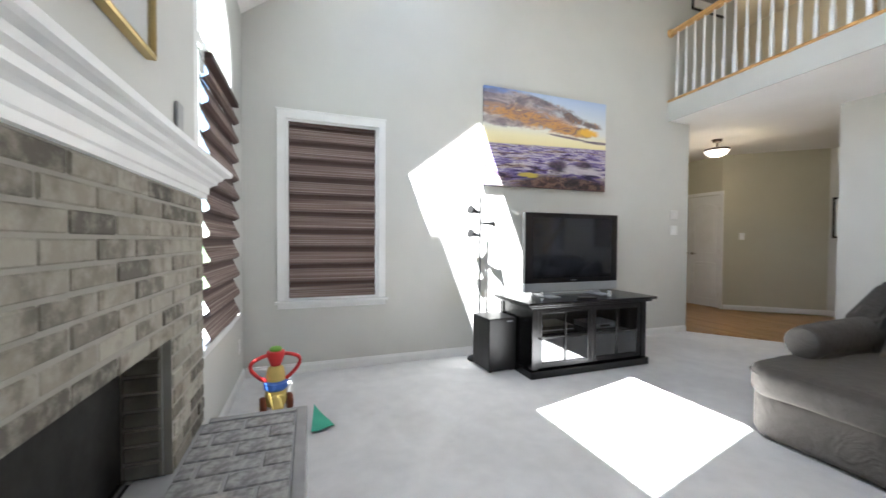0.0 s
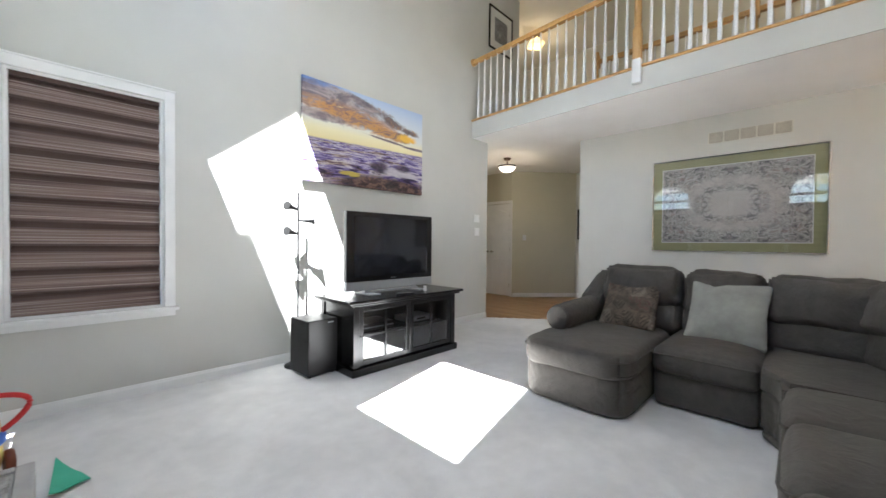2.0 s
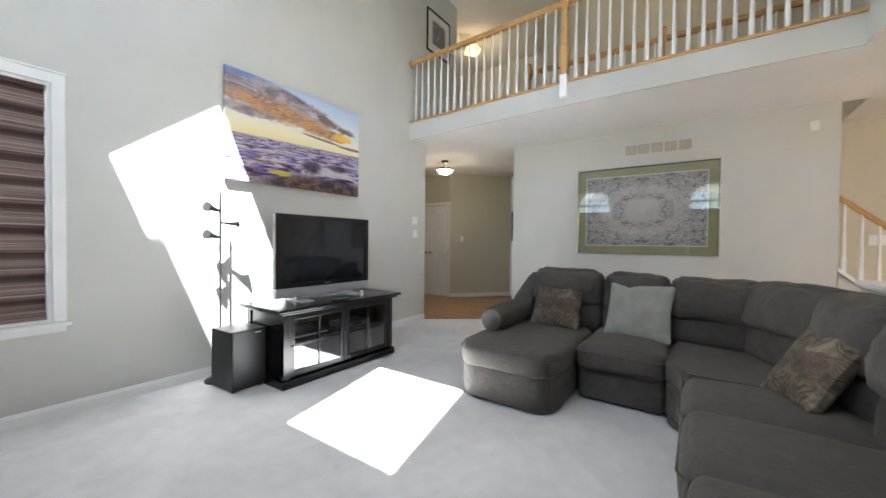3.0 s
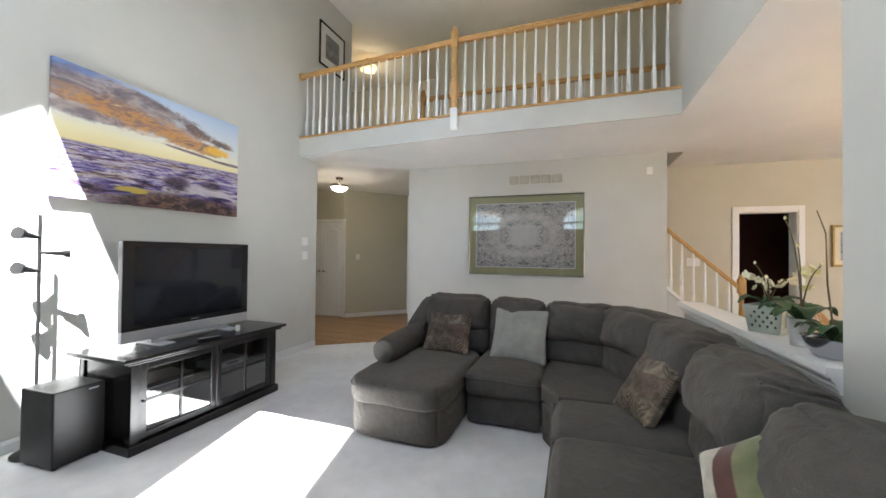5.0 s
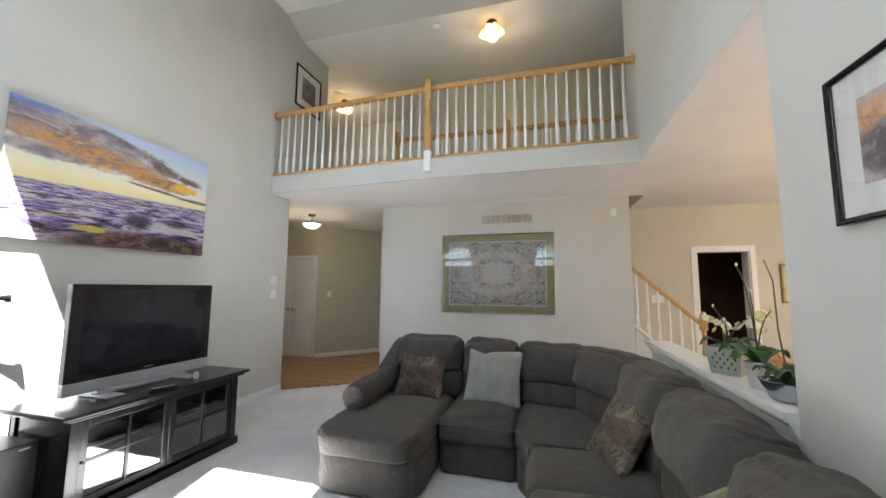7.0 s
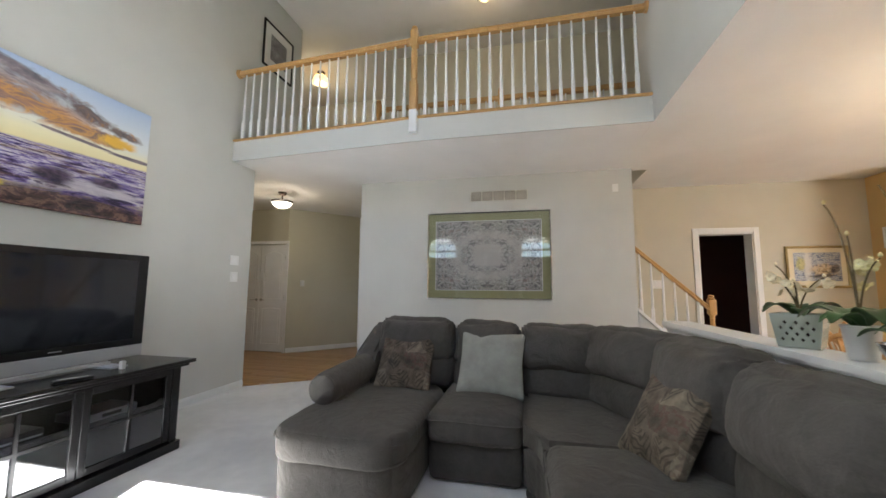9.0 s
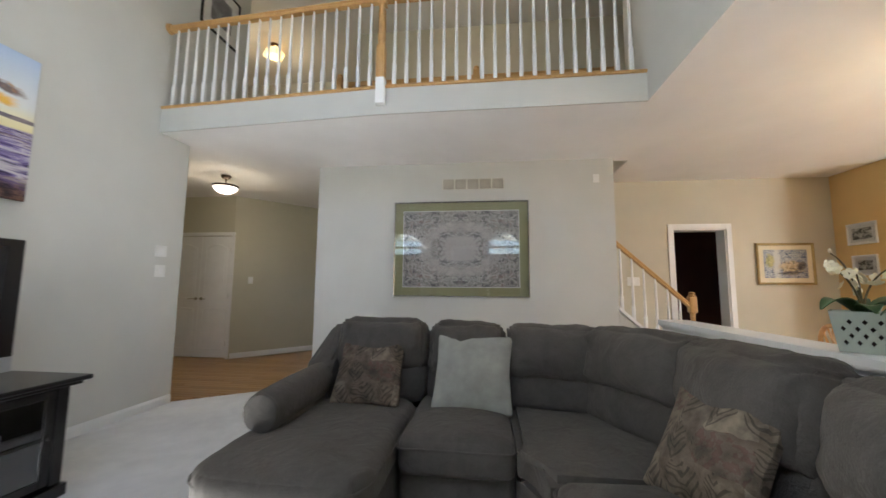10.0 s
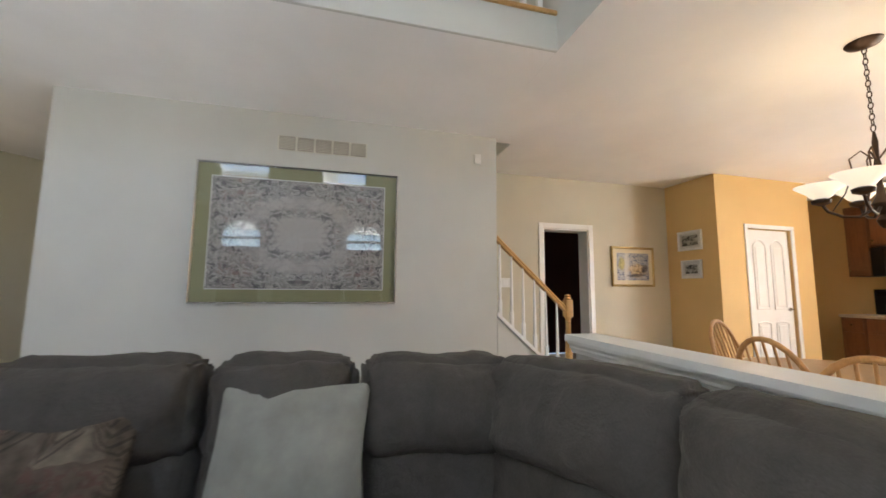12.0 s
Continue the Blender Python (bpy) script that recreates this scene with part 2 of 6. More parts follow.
# east wall, hall walls, stair wall
structure("wall_east", boxes((E, -0.79, 0, E + 0.1, 2.85, CEIL), (E + 0.1, 2.75, 0, 8.3, 2.85, CEIL)), WALL, "sage grey wall with a large framed tapestry", "wall")
hall = bmesh.new()
polygon(hall, [(7.2, 4.98), (8.3, 4.02), (8.4, 4.1), (7.3, 5.08)], -0.05, CEIL)
structure("wall_hall_slant", hall, WALL_OLIVE, "olive grey slanted hall wall", "wall")
structure("wall_hall_end", boxes((8.3, 2.75, -0.05, 8.42, 4.02, CEIL)), WALL, "grey wall at the hall's end", "wall")
structure("wall_hall_doors", boxes((7.2, 4.98, 2.06, 7.32, 6.14, CEIL), (7.2, 6.14, -0.05, 7.32, 7.5, CEIL), (7.2, 4.98, -0.05, 7.32, 5.01, 2.06)), WALL_OLIVE, "olive grey wall over the closet doors", "wall")
structure("wall_hall_north", boxes((4.6, 7.4, 0, 7.2, 7.52, CEIL), (4.9, N + WALL_T, 0, 5.01, 7.4, CEIL)), WALL_OLIVE, "plain hall wall", "wall")
DOOR = (-2.6, -1.905, 2.04)
structure("wall_stair", boxes((6.9, -4.05, 0, 7.0, DOOR[0], 5.5), (6.9, DOOR[1], 0, 7.0, 2.75, 5.5), (6.9, DOOR[0], DOOR[2], 7.0, DOOR[1], 5.5)), WALL_WARM, "tan wall by the stairs with a dark doorway", "wall")
structure("wall_closet", boxes((8.1, 4.6, -0.05, 8.2, 6.4, CEIL), (7.33, 6.3, -0.05, 8.1, 6.4, CEIL), (7.45, 5.0, -0.05, 8.1, 5.08, CEIL)), WALL, "plain walls of the closet behind the doors", "wall")
structure("wall_kitchen_ochre", boxes((6.13, -4.07, 0, 6.9, -3.95, CEIL)), WALL_OCHRE, "ochre wall with two small frames", "wall")
structure("wall_pantry", boxes((6.13, -4.45, 0, 6.25, -4.07, CEIL), (6.13, -5.62, 0, 6.25, -5.23, CEIL), (6.13, -5.23, 2.05, 6.25, -4.45, CEIL)), WALL_OCHRE, "ochre wall round the pantry door", "wall")
structure("wall_kitchen_far", boxes((6.25, -7.0, 0, 7.4, -6.88, CEIL), (-0.5, -7.0, 0, 1.3, -6.88, CEIL), (3.7, -7.0, 0, 6.25, -6.88, CEIL), (1.3, -7.0, 2.1, 3.7, -6.88, CEIL), (7.28, -6.88, 0, 7.4, -4.07, CEIL), (-0.5, -6.88, 0, -0.38, S - WALL_T, CEIL)), WALL_OCHRE, "ochre kitchen wall", "wall")
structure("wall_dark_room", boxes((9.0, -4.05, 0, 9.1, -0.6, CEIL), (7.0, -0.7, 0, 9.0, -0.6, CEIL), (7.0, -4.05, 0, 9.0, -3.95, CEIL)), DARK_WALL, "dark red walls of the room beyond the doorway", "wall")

# lower ceilings and the loft floor
low = polygon(bmesh.new(), [(4.471, S), (E + 0.1, S), (E + 0.1, N), (4.641, N), (4.483, 1.64)], CEIL, LOFT - 0.02)
for row in ((5.01, N, CEIL, 9.2, 7.5, LOFT - 0.02), (E + 0.1, 2.75, CEIL, 9.2, N, LOFT - 0.02),
          (-0.5, -7.0, CEIL, 2.22, S - WALL_T, LOFT - 0.02), (2.22, -7.0, CEIL, E + 0.1, S - 0.001, LOFT - 0.02), (E + 0.1, -7.0, CEIL, 9.2, -1.0, LOFT - 0.02), (7.0, -1.0, CEIL, 9.2, 2.75, LOFT - 0.02)):
    box(low, *row)
structure("ceiling_lower", low, CEILING, "white painted lower ceiling", "ceiling")
structure("floor_loft", boxes((4.7, S, LOFT - 0.018, E + 0.1, N, LOFT), (E + 0.1, 2.75, LOFT - 0.018, 9.2, 7.5, LOFT), (4.9, -3.2, LOFT - 0.018, 9.2, -0.88, LOFT)), CARPET, "loft floor carpet", "floor")

# upper ceilings: slope with two roof windows, flat part, slanted band, loft ceiling


def slope_z(x):
    return 3.6 + 0.777 * (x - 0.40)


def slope_slab(bm, x0, x1, y0, y1, t=0.05):
    v = [bm.verts.new((x, y, slope_z(x) + dz)) for dz in (0, t) for x, y in ((x0, y0), (x1, y0), (x1, y1), (x0, y1))]
    for f in ((0, 1, 2, 3), (4, 5, 6, 7), (0, 1, 5, 4), (1, 2, 6, 5), (2, 3, 7, 6), (3, 0, 4, 7)):
        bm.faces.new([v[i] for i in f])


LIGHTS = [(0.235, 1.2, 0.388, 1.305), (2.31, 3.245, 0.475, 1.27)]
SX0, SX1 = 0.388, 1.305
RISE = 0.40 + (TOP - 3.6) / 0.777
roof = bmesh.new()
# runs past the west wall: an unseen eave added to block sun at the arches
slope_slab(roof, W - 0.62, SX0, S - 0.12, N + 0.12)
slope_slab(roof, SX0, LIGHTS[1][2], LIGHTS[1][0], LIGHTS[1][1])
slope_slab(roof, LIGHTS[1][3], SX1, LIGHTS[1][0], LIGHTS[1][1])
slope_slab(roof, SX1, RISE, S - 0.12, N + 0.12)
for a, b in ((S - 0.12, LIGHTS[0][0]), (LIGHTS[0][1], LIGHTS[1][0]), (LIGHTS[1][1], N + 0.12)):
    slope_slab(roof, SX0, SX1, a, b)
box(roof, RISE, S - 0.12, TOP, 4.75, N + 0.12, TOP + 0.06)
structure("ceiling_upper", roof, CEILING, "white vaulted ceiling with two roof windows", "ceiling")
band = bmesh.new()
v = [band.verts.new(p) for p in ((4.75, S - .12, TOP), (5.14, S - .12, 5.34), (5.14, N + .12, 5.34), (4.75, N + .12, TOP), (4.75, S - .12, TOP + .1), (5.14, S - .12, 5.44), (5.14, N + .12, 5.44), (4.75, N + .12, TOP + .1))]
for f in ((0, 1, 2, 3), (4, 5, 6, 7), (0, 1, 5, 4), (1, 2, 6, 5), (2, 3, 7, 6), (3, 0, 4, 7)):
    band.faces.new([v[i] for i in f])
structure("ceiling_band", band, WALL, "grey slanted band between the two ceilings", "ceiling")
structure("ceiling_loft", boxes((5.14, S - 0.12, 5.34, 9.2, 7.5, 5.4), (4.9, -3.2, 5.34, 9.2, S - 0.12, 5.4)), CEILING, "white loft ceiling", "ceiling")
structure("wall_loft", boxes((8.2, -3.2, LOFT, 8.3, 7.5, 5.34), (5.77, N + WALL_T, LOFT, 5.87, 7.4, 5.34), (5.87, 7.4, LOFT, 8.2, 7.5, 5.34), (4.9, -3.2, LOFT, 8.2, -3.1, 5.34), (4.8, -3.1, LOFT, 4.9, S - 0.12, 5.34),
          (7.0, -0.88, LOFT, 8.2, -0.78, 5.34)), WALL, "grey loft walls", "wall")

# ---- more materials ----
BLACK_WOOD = plain("black_lacquered_wood", (0.006, 0.0055, 0.0055), 0.22, vary=0.1, scale=2, bump=0.0)
BLACK_WOOD.node_tree.nodes["Principled BSDF"].inputs["Specular IOR Level"].default_value = 0.5
BLACK_PLASTIC = plain("black_plastic", (0.005, 0.005, 0.006), 0.3, vary=0.1, scale=2, bump=0.0)
SCREEN = plain("dark_screen_glass", (0.010, 0.011, 0.014), 0.07, vary=0.05, bump=0.0)
SILVER = plain("silver_plastic", (0.40, 0.41, 0.43), 0.3, 0.0, vary=0.05, bump=0.02)
BLACK_METAL = plain("black_metal", (0.02, 0.02, 0.02), 0.4, 0.6, vary=0.2)
BRONZE = plain("dark_bronze", (0.07, 0.045, 0.03), 0.42, 0.8, vary=0.3)
CHROME = plain("brushed_steel", (0.55, 0.55, 0.54), 0.25, 1.0, vary=0.06)
GOLD = plain("gilt_frame", (0.40, 0.30, 0.12), 0.35, 0.7, vary=0.2)
WHITE_PLASTIC = plain("white_plastic", (0.8, 0.8, 0.78), 0.4, vary=0.03, bump=0.0)
GREY_PLASTIC = plain("grey_plastic", (0.35, 0.35, 0.34), 0.45)
VENT = plain("painted_vent_metal", (0.43, 0.40, 0.34), 0.5)
MAT_BOARD = plain("white_mat_board", (0.82, 0.82, 0.8), 0.8, vary=0.02)
CREAM_BOARD = plain("cream_mat_board", (0.75, 0.68, 0.5), 0.7, vary=0.04)
OLIVE_BOARD = plain("olive_mat_board", (0.29, 0.29, 0.15), 0.8, vary=0.06, scale=3)
STONE = plain("grey_stone_edging", (0.36, 0.35, 0.34), 0.75, vary=0.15, bump=0.3, grain=60)
MORTAR = plain("pale_mortar", (0.32, 0.30, 0.26), 0.9, vary=0.12, bump=0.5, grain=120)
SOOT = plain("sooty_firebox", (0.012, 0.011, 0.010), 0.9, vary=0.4, bump=0.3)
CHAIR_WOOD = wood("honey_maple", (0.40, 0.19, 0.06), (0.58, 0.32, 0.12), (10, 10, 2))
CABINET_WOOD = wood("brown_cherry", (0.14, 0.05, 0.018), (0.24, 0.10, 0.035), (9, 9, 1.2))
COUNTER = plain("pale_counter", (0.55, 0.46, 0.34), 0.35, vary=0.15, scale=30)
LEAF = plain("orchid_leaf", (0.03, 0.08, 0.02), 0.35, vary=0.3, scale=12)
STEM = plain("orchid_stem", (0.10, 0.08, 0.03), 0.55, vary=0.3)
PETAL = plain("pale_yellow_petal", (0.72, 0.68, 0.36), 0.6, vary=0.12, scale=20)
PETAL_WHITE = plain("cream_petal", (0.76, 0.70, 0.50), 0.6, vary=0.1, scale=20)
GLAZE = plain("pale_green_glaze", (0.36, 0.40, 0.35), 0.22, vary=0.06)
SOIL = plain("bark_soil", (0.03, 0.022, 0.015), 0.95, vary=0.5, scale=60, bump=0.8)
TOY = {k: plain("toy_" + k, c, 0.38, vary=0.05, bump=0.02) for k, c in (("red", (0.62, 0.03, 0.03)), ("yellow", (0.72, 0.55, 0.16)), ("blue", (0.06, 0.17, 0.6)), ("brown", (0.2, 0.05, 0.02)), ("green", (0.2, 0.45, 0.05)))}
TEAL = plain("teal_cloth", (0.07, 0.42, 0.28), 0.85, vary=0.1, bump=0.3)
BULB_GLASS = glow("lit_frosted_glass", (1.0, 0.64, 0.26), 0.15)
BULB_WHITE = glow("lit_white_glass", (1.0, 0.88, 0.68), 0.25)
SHADE_GLASS = glow("lit_alabaster_shade", (1.0, 0.88, 0.66), 0.045)


def glass_material(name, tint=(1, 1, 1)):
    m = Mat(name, tint, 0.0)
    m.b.inputs["Transmission Weight"].default_value = 1.0
    m.b.inputs["IOR"].default_value = 1.45
    return m.m


GLASS = glass_material("clear_glass")


def pane_material():
    """A thin clear window pane: most light goes straight through, a little is mirrored."""
    m = bpy.data.materials.new("window_pane")
    m.use_nodes = True
    t = m.node_tree
    t.nodes.remove(t.nodes["Principled BSDF"])
    clear = t.nodes.new("ShaderNodeBsdfTransparent")
    clear.inputs["Color"].default_value = (0.95, 0.97, 0.96, 1)
    gloss = t.nodes.new("ShaderNodeBsdfGlossy")
    gloss.inputs["Roughness"].default_value = 0.02
    mixed = t.nodes.new("ShaderNodeMixShader")
    mixed.inputs[0].default_value = 0.05
    t.links.new(clear.outputs[0], mixed.inputs[1])
    t.links.new(gloss.outputs[0], mixed.inputs[2])
    t.links.new(mixed.outputs[0], t.nodes["Material Output"].inputs["Surface"])
    return m


PANE = pane_material()


def fabric_material():
    c = (0.074, 0.067, 0.059)
    m = Mat("charcoal_brown_microsuede", c, 0.9)
    big = m.noise(3.5, detail=6, distort=1.2)
    fine = m.noise(170, detail=3)
    nap = m.noise(11, None, 5, 0.6, 0.9)
    soft_tone = m.mix(0.5, m.ramp(big, [(0.3, shade(c, 0.7)), (0.7, shade(c, 1.3))]), m.ramp(nap, [(0.34, shade(c, 0.7)), (0.66, shade(c, 1.3))]))
    m.base(m.mix(0.3, soft_tone, m.ramp(fine, [(0.3, shade(c, 0.7)), (0.7, shade(c, 1.3))])))
    m.b.inputs["Sheen Weight"].default_value = 0.12
    m.b.inputs["Sheen Roughness"].default_value = 0.5
    m.b.inputs["Sheen Tint"].default_value = (0.6, 0.52, 0.42, 1)
    both = m.t.nodes.new("ShaderNodeMath")
    both.operation = 'MULTIPLY_ADD'
    m.link(m.noise(6, detail=3, distort=2.4), both.inputs[0])
    both.inputs[1].default_value = 5.0
    m.link(fine, both.inputs[2])
    return m.bump(both.outputs[0], 0.36, 0.007).m


FABRIC = fabric_material()


def math_node(m, op, a, b=0.0, c=0.0):
    n = m.t.nodes.new("ShaderNodeMath")
    n.operation = op
    for sock, val in zip(n.inputs, (a, b, c)):
        if isinstance(val, (int, float)):
            sock.default_value = val
        else:
            m.link(val, sock)
    return n.outputs[0]


def patch_fabric(name="patchwork_chenille", k=1.0, green=1.0):
    """Woven patchwork of brown, tan and rust pieces with leaf and spot figures."""
    m = Mat(name, (0.2, 0.12, 0.08), 0.95)

    def tone(c):
        return (c[0] * k, c[1] * k * green, c[2] * k)

    c = m.t.nodes.new("ShaderNodeTexCoord")
    turn = m.t.nodes.new("ShaderNodeSeparateXYZ")
    m.link(c.outputs["Object"], turn.inputs[0])
    warp = m.noise(5, detail=2)
    gx = math_node(m, 'MULTIPLY_ADD', turn.outputs["X"], 6.6, math_node(m, 'MULTIPLY', warp, 1.5))
    gz = math_node(m, 'MULTIPLY_ADD', turn.outputs["Z"], 6.6, math_node(m, 'MULTIPLY', warp, 1.1))
    cells = m.t.nodes.new("ShaderNodeCombineXYZ")
    m.link(math_node(m, 'FLOOR', gx, 0.0), cells.inputs[0])
    m.link(math_node(m, 'FLOOR', gz, 0.0), cells.inputs[2])
    white = m.t.nodes.new("ShaderNodeTexWhiteNoise")
    m.link(cells.outputs[0], white.inputs["Vector"])
    sep = m.t.nodes.new("ShaderNodeSeparateColor")
    m.link(white.outputs["Color"], sep.inputs["Color"])
    ground = m.ramp(sep.outputs["Red"], [(0.0, tone((0.07, 0.055, 0.042))), (0.35, tone((0.13, 0.10, 0.07))), (0.6, tone((0.10, 0.078, 0.058))), (0.85, tone((0.19, 0.155, 0.115)))])
    # a fern leaf over each patch: a mid rib with slanting leaflets
    a = math_node(m, 'SUBTRACT', math_node(m, 'FRACT', math_node(m, 'ADD', gx, math_node(m, 'MULTIPLY', gz, 0.35)), 0.0), 0.5)
    b = math_node(m, 'FRACT', gz, 0.0)
    side = math_node(m, 'ABSOLUTE', a, 0.0)
    rib = math_node(m, 'SINE', math_node(m, 'MULTIPLY', math_node(m, 'SUBTRACT', b, math_node(m, 'MULTIPLY', side, 0.9)), 34.0), 0.0)
    width = math_node(m, 'MULTIPLY', math_node(m, 'SINE', math_node(m, 'MULTIPLY', b, 3.14), 0.0), 0.42)
    inside = math_node(m, 'LESS_THAN', side, width)
    leaf = math_node(m, 'MULTIPLY', inside, m.ramp(rib, [(0.35, (0, 0, 0)), (0.6, (0.62, 0.62, 0.62))]))
    figure = m.mix(leaf, ground, tone((0.028, 0.022, 0.016)))
    spots = m.mix(m.ramp(m.noise(34, detail=3), [(0.49, (0, 0, 0)), (0.54, (0.8, 0.8, 0.8))]), ground, tone((0.085, 0.047, 0.038)))
    pick = m.ramp(sep.outputs["Green"], [(0.78, (0, 0, 0)), (0.80, (1, 1, 1))])
    cloudy = m.ramp(m.noise(16, detail=5), [(0.35, (0.55, 0.55, 0.55)), (0.65, (1.4, 1.4, 1.4))])
    m.base(m.mix(1.0, m.mix(pick, figure, spots), cloudy, 'MULTIPLY'))
    return m.bump(m.noise(140, detail=3), 0.6, 0.004).m


PATCH = patch_fabric()
PATCH_TAN = patch_fabric("tan_patchwork_chenille", 1.08, 1.02)


def banded_velvet():
    """Mossy green velvet over a maroon band and a cream band."""
    m = Mat("banded_velvet", (0.2, 0.2, 0.1), 0.9)
    z = m.t.nodes.new("ShaderNodeSeparateXYZ")
    m.link(m.coords(), z.inputs[0])
    t = math_node(m, 'MULTIPLY_ADD', z.outputs["Z"], 2.2, 0.5)
    bands = m.ramp(t, [(0.22, (0.10, 0.035, 0.025)), (0.235, (0.50, 0.47, 0.38)), (0.40, (0.50, 0.47, 0.38)), (0.415, (0.085, 0.03, 0.022)), (0.56, (0.085, 0.03, 0.022)), (0.575, (0.17, 0.18, 0.085))])
    cloudy = m.ramp(m.noise(10, detail=5), [(0.35, (0.75, 0.75, 0.75)), (0.65, (1.2, 1.2, 1.2))])
    m.base(m.mix(1.0, bands, cloudy, 'MULTIPLY'))
    m.b.inputs["Sheen Weight"].default_value = 0.2
    return m.bump(m.noise(140, detail=3), 0.4, 0.003).m


BANDED = banded_velvet()
PLUSH = plain("grey_plush", (0.305, 0.305, 0.275), 0.95, vary=0.16, scale=9, grain=150, bump=0.5)


def shade_fabric(name, top, step):
    """Brown woven fabric with fine horizontal stripes; a dark band paints each fold's shade."""
    m = Mat(name, (0.16, 0.10, 0.08), 0.85)
    n = m.noise(1.0, m.coords((0.3, 0.3, 105)), 3, 0.7)
    wide = m.noise(1.0, m.coords((0.2, 0.2, 30)), 2)
    col = m.ramp(n, [(0.36, (0.045, 0.022, 0.017)), (0.46, (0.15, 0.095, 0.08)), (0.53, (0.25, 0.185, 0.16)), (0.62, (0.52, 0.45, 0.41))])
    striped = m.mix(0.35, col, m.ramp(wide, [(0.35, (0.07, 0.035, 0.028)), (0.65, (0.30, 0.23, 0.20))]))
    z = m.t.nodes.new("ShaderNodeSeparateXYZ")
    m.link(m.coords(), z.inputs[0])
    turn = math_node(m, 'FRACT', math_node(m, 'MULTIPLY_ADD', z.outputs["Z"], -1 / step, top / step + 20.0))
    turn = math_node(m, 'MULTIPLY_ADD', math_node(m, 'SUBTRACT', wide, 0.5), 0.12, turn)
    # the lip's shadow on the next fold's top, put into the cloth colour
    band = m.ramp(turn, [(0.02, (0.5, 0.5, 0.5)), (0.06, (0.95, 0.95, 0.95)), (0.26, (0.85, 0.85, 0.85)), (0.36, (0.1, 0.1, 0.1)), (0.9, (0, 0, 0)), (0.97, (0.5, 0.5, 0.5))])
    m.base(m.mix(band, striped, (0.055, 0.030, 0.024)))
    m.b.inputs["Transmission Weight"].default_value = 0.0
    return m.bump(n, 0.4, 0.002).m


def wood_floor():
    m = Mat("oak_strip_floor", (0.4, 0.22, 0.09), 0.28)
    rnd = m.random()
    n = m.noise(3.0, m.coords((2, 22, 2), "Object"), 6, 0.6, 0.6)
    col = m.ramp(n, [(0.3, (0.30, 0.15, 0.05)), (0.7, (0.50, 0.29, 0.12))])
    m.base(m.mix(0.6, col, m.ramp(rnd, [(0.0, (0.32, 0.17, 0.06)), (0.5, (0.43, 0.25, 0.10)), (1.0, (0.53, 0.33, 0.15))])))
    return m.bump(n, 0.08, 0.001).m


PLANK = wood_floor()


def brick_material():
    m = Mat("weathered_taupe_brick", (0.3, 0.25, 0.19), 0.9)
    rnd = m.random()
    v = m.coords((1, 1, 1))
    tone = m.ramp(rnd, [(0.0, (0.085, 0.075, 0.06)), (0.2, (0.13, 0.115, 0.092)), (0.28, (0.25, 0.228, 0.185)), (0.6, (0.31, 0.285, 0.235)), (0.85, (0.37, 0.345, 0.29)), (1.0, (0.18, 0.16, 0.13))])
    off = m.t.nodes.new("ShaderNodeVectorMath")
    off.operation = 'ADD'
    m.link(v, off.inputs[0])
    sc = m.t.nodes.new("ShaderNodeVectorMath")
    sc.operation = 'SCALE'
    m.link(rnd, sc.inputs["Scale"])
    sc.inputs[0].default_value = (31.0, 17.0, 23.0)
    m.link(sc.outputs["Vector"], off.inputs[1])
    n = m.noise(24, off.outputs["Vector"], 6, 0.65)
    stain = m.noise(9, off.outputs["Vector"], 3)
    dirt = m.mix(m.ramp(stain, [(0.52, (0, 0, 0)), (0.66, (0.75, 0.75, 0.75))]), tone, (0.11, 0.095, 0.075))
    m.base(m.mix(m.ramp(n, [(0.46, (0, 0, 0)), (0.66, (0.55, 0.55, 0.55))]), dirt, (0.42, 0.39, 0.33)))
    return m.bump(n, 0.5, 0.004).m


BRICK = brick_material()


class Canvas:
    """Picture coordinates (u across, v up, both 0 to 1) and soft painted patches on a flat material."""

    def __init__(self, name, w, h, rough):
        self.m = Mat(name, (0.5, 0.4, 0.4), rough)
        c = self.m.t.nodes.new("ShaderNodeTexCoord")
        self.s = self.m.t.nodes.new("ShaderNodeSeparateXYZ")
        self.m.link(c.outputs["Object"], self.s.inputs[0])
        self.u = math_node(self.m, 'MULTIPLY_ADD', self.s.outputs["X"], 1 / w, 0.5)
        self.v = math_node(self.m, 'MULTIPLY_ADD', self.s.outputs["Z"], 1 / h, 0.5)

    def patch(self, below, colour, cu, cv, ru, rv, tilt=0.0, rag=None, ragged=1.2, soft=0.3, full=0.95):
        """Lay a ragged oval of colour over what is below."""
        m = self.m
        du = math_node(m, 'SUBTRACT', self.u, cu)
        dv = math_node(m, 'SUBTRACT', math_node(m, 'MULTIPLY_ADD', du, -tilt, self.v), cv)
        a = math_node(m, 'POWER', math_node(m, 'MULTIPLY', du, 1 / ru), 2.0)
        b = math_node(m, 'POWER', math_node(m, 'MULTIPLY', dv, 1 / rv), 2.0)
        d = math_node(m, 'SUBTRACT', 1.0, math_node(m, 'SQRT', math_node(m, 'ADD', a, b)))
        if rag is not None:
            d = math_node(m, 'MULTIPLY_ADD', math_node(m, 'SUBTRACT', rag, 0.5), ragged, d)
        return m.mix(m.ramp(d, [(0.0, (0, 0, 0)), (soft, (full, full, full))]), below, colour)


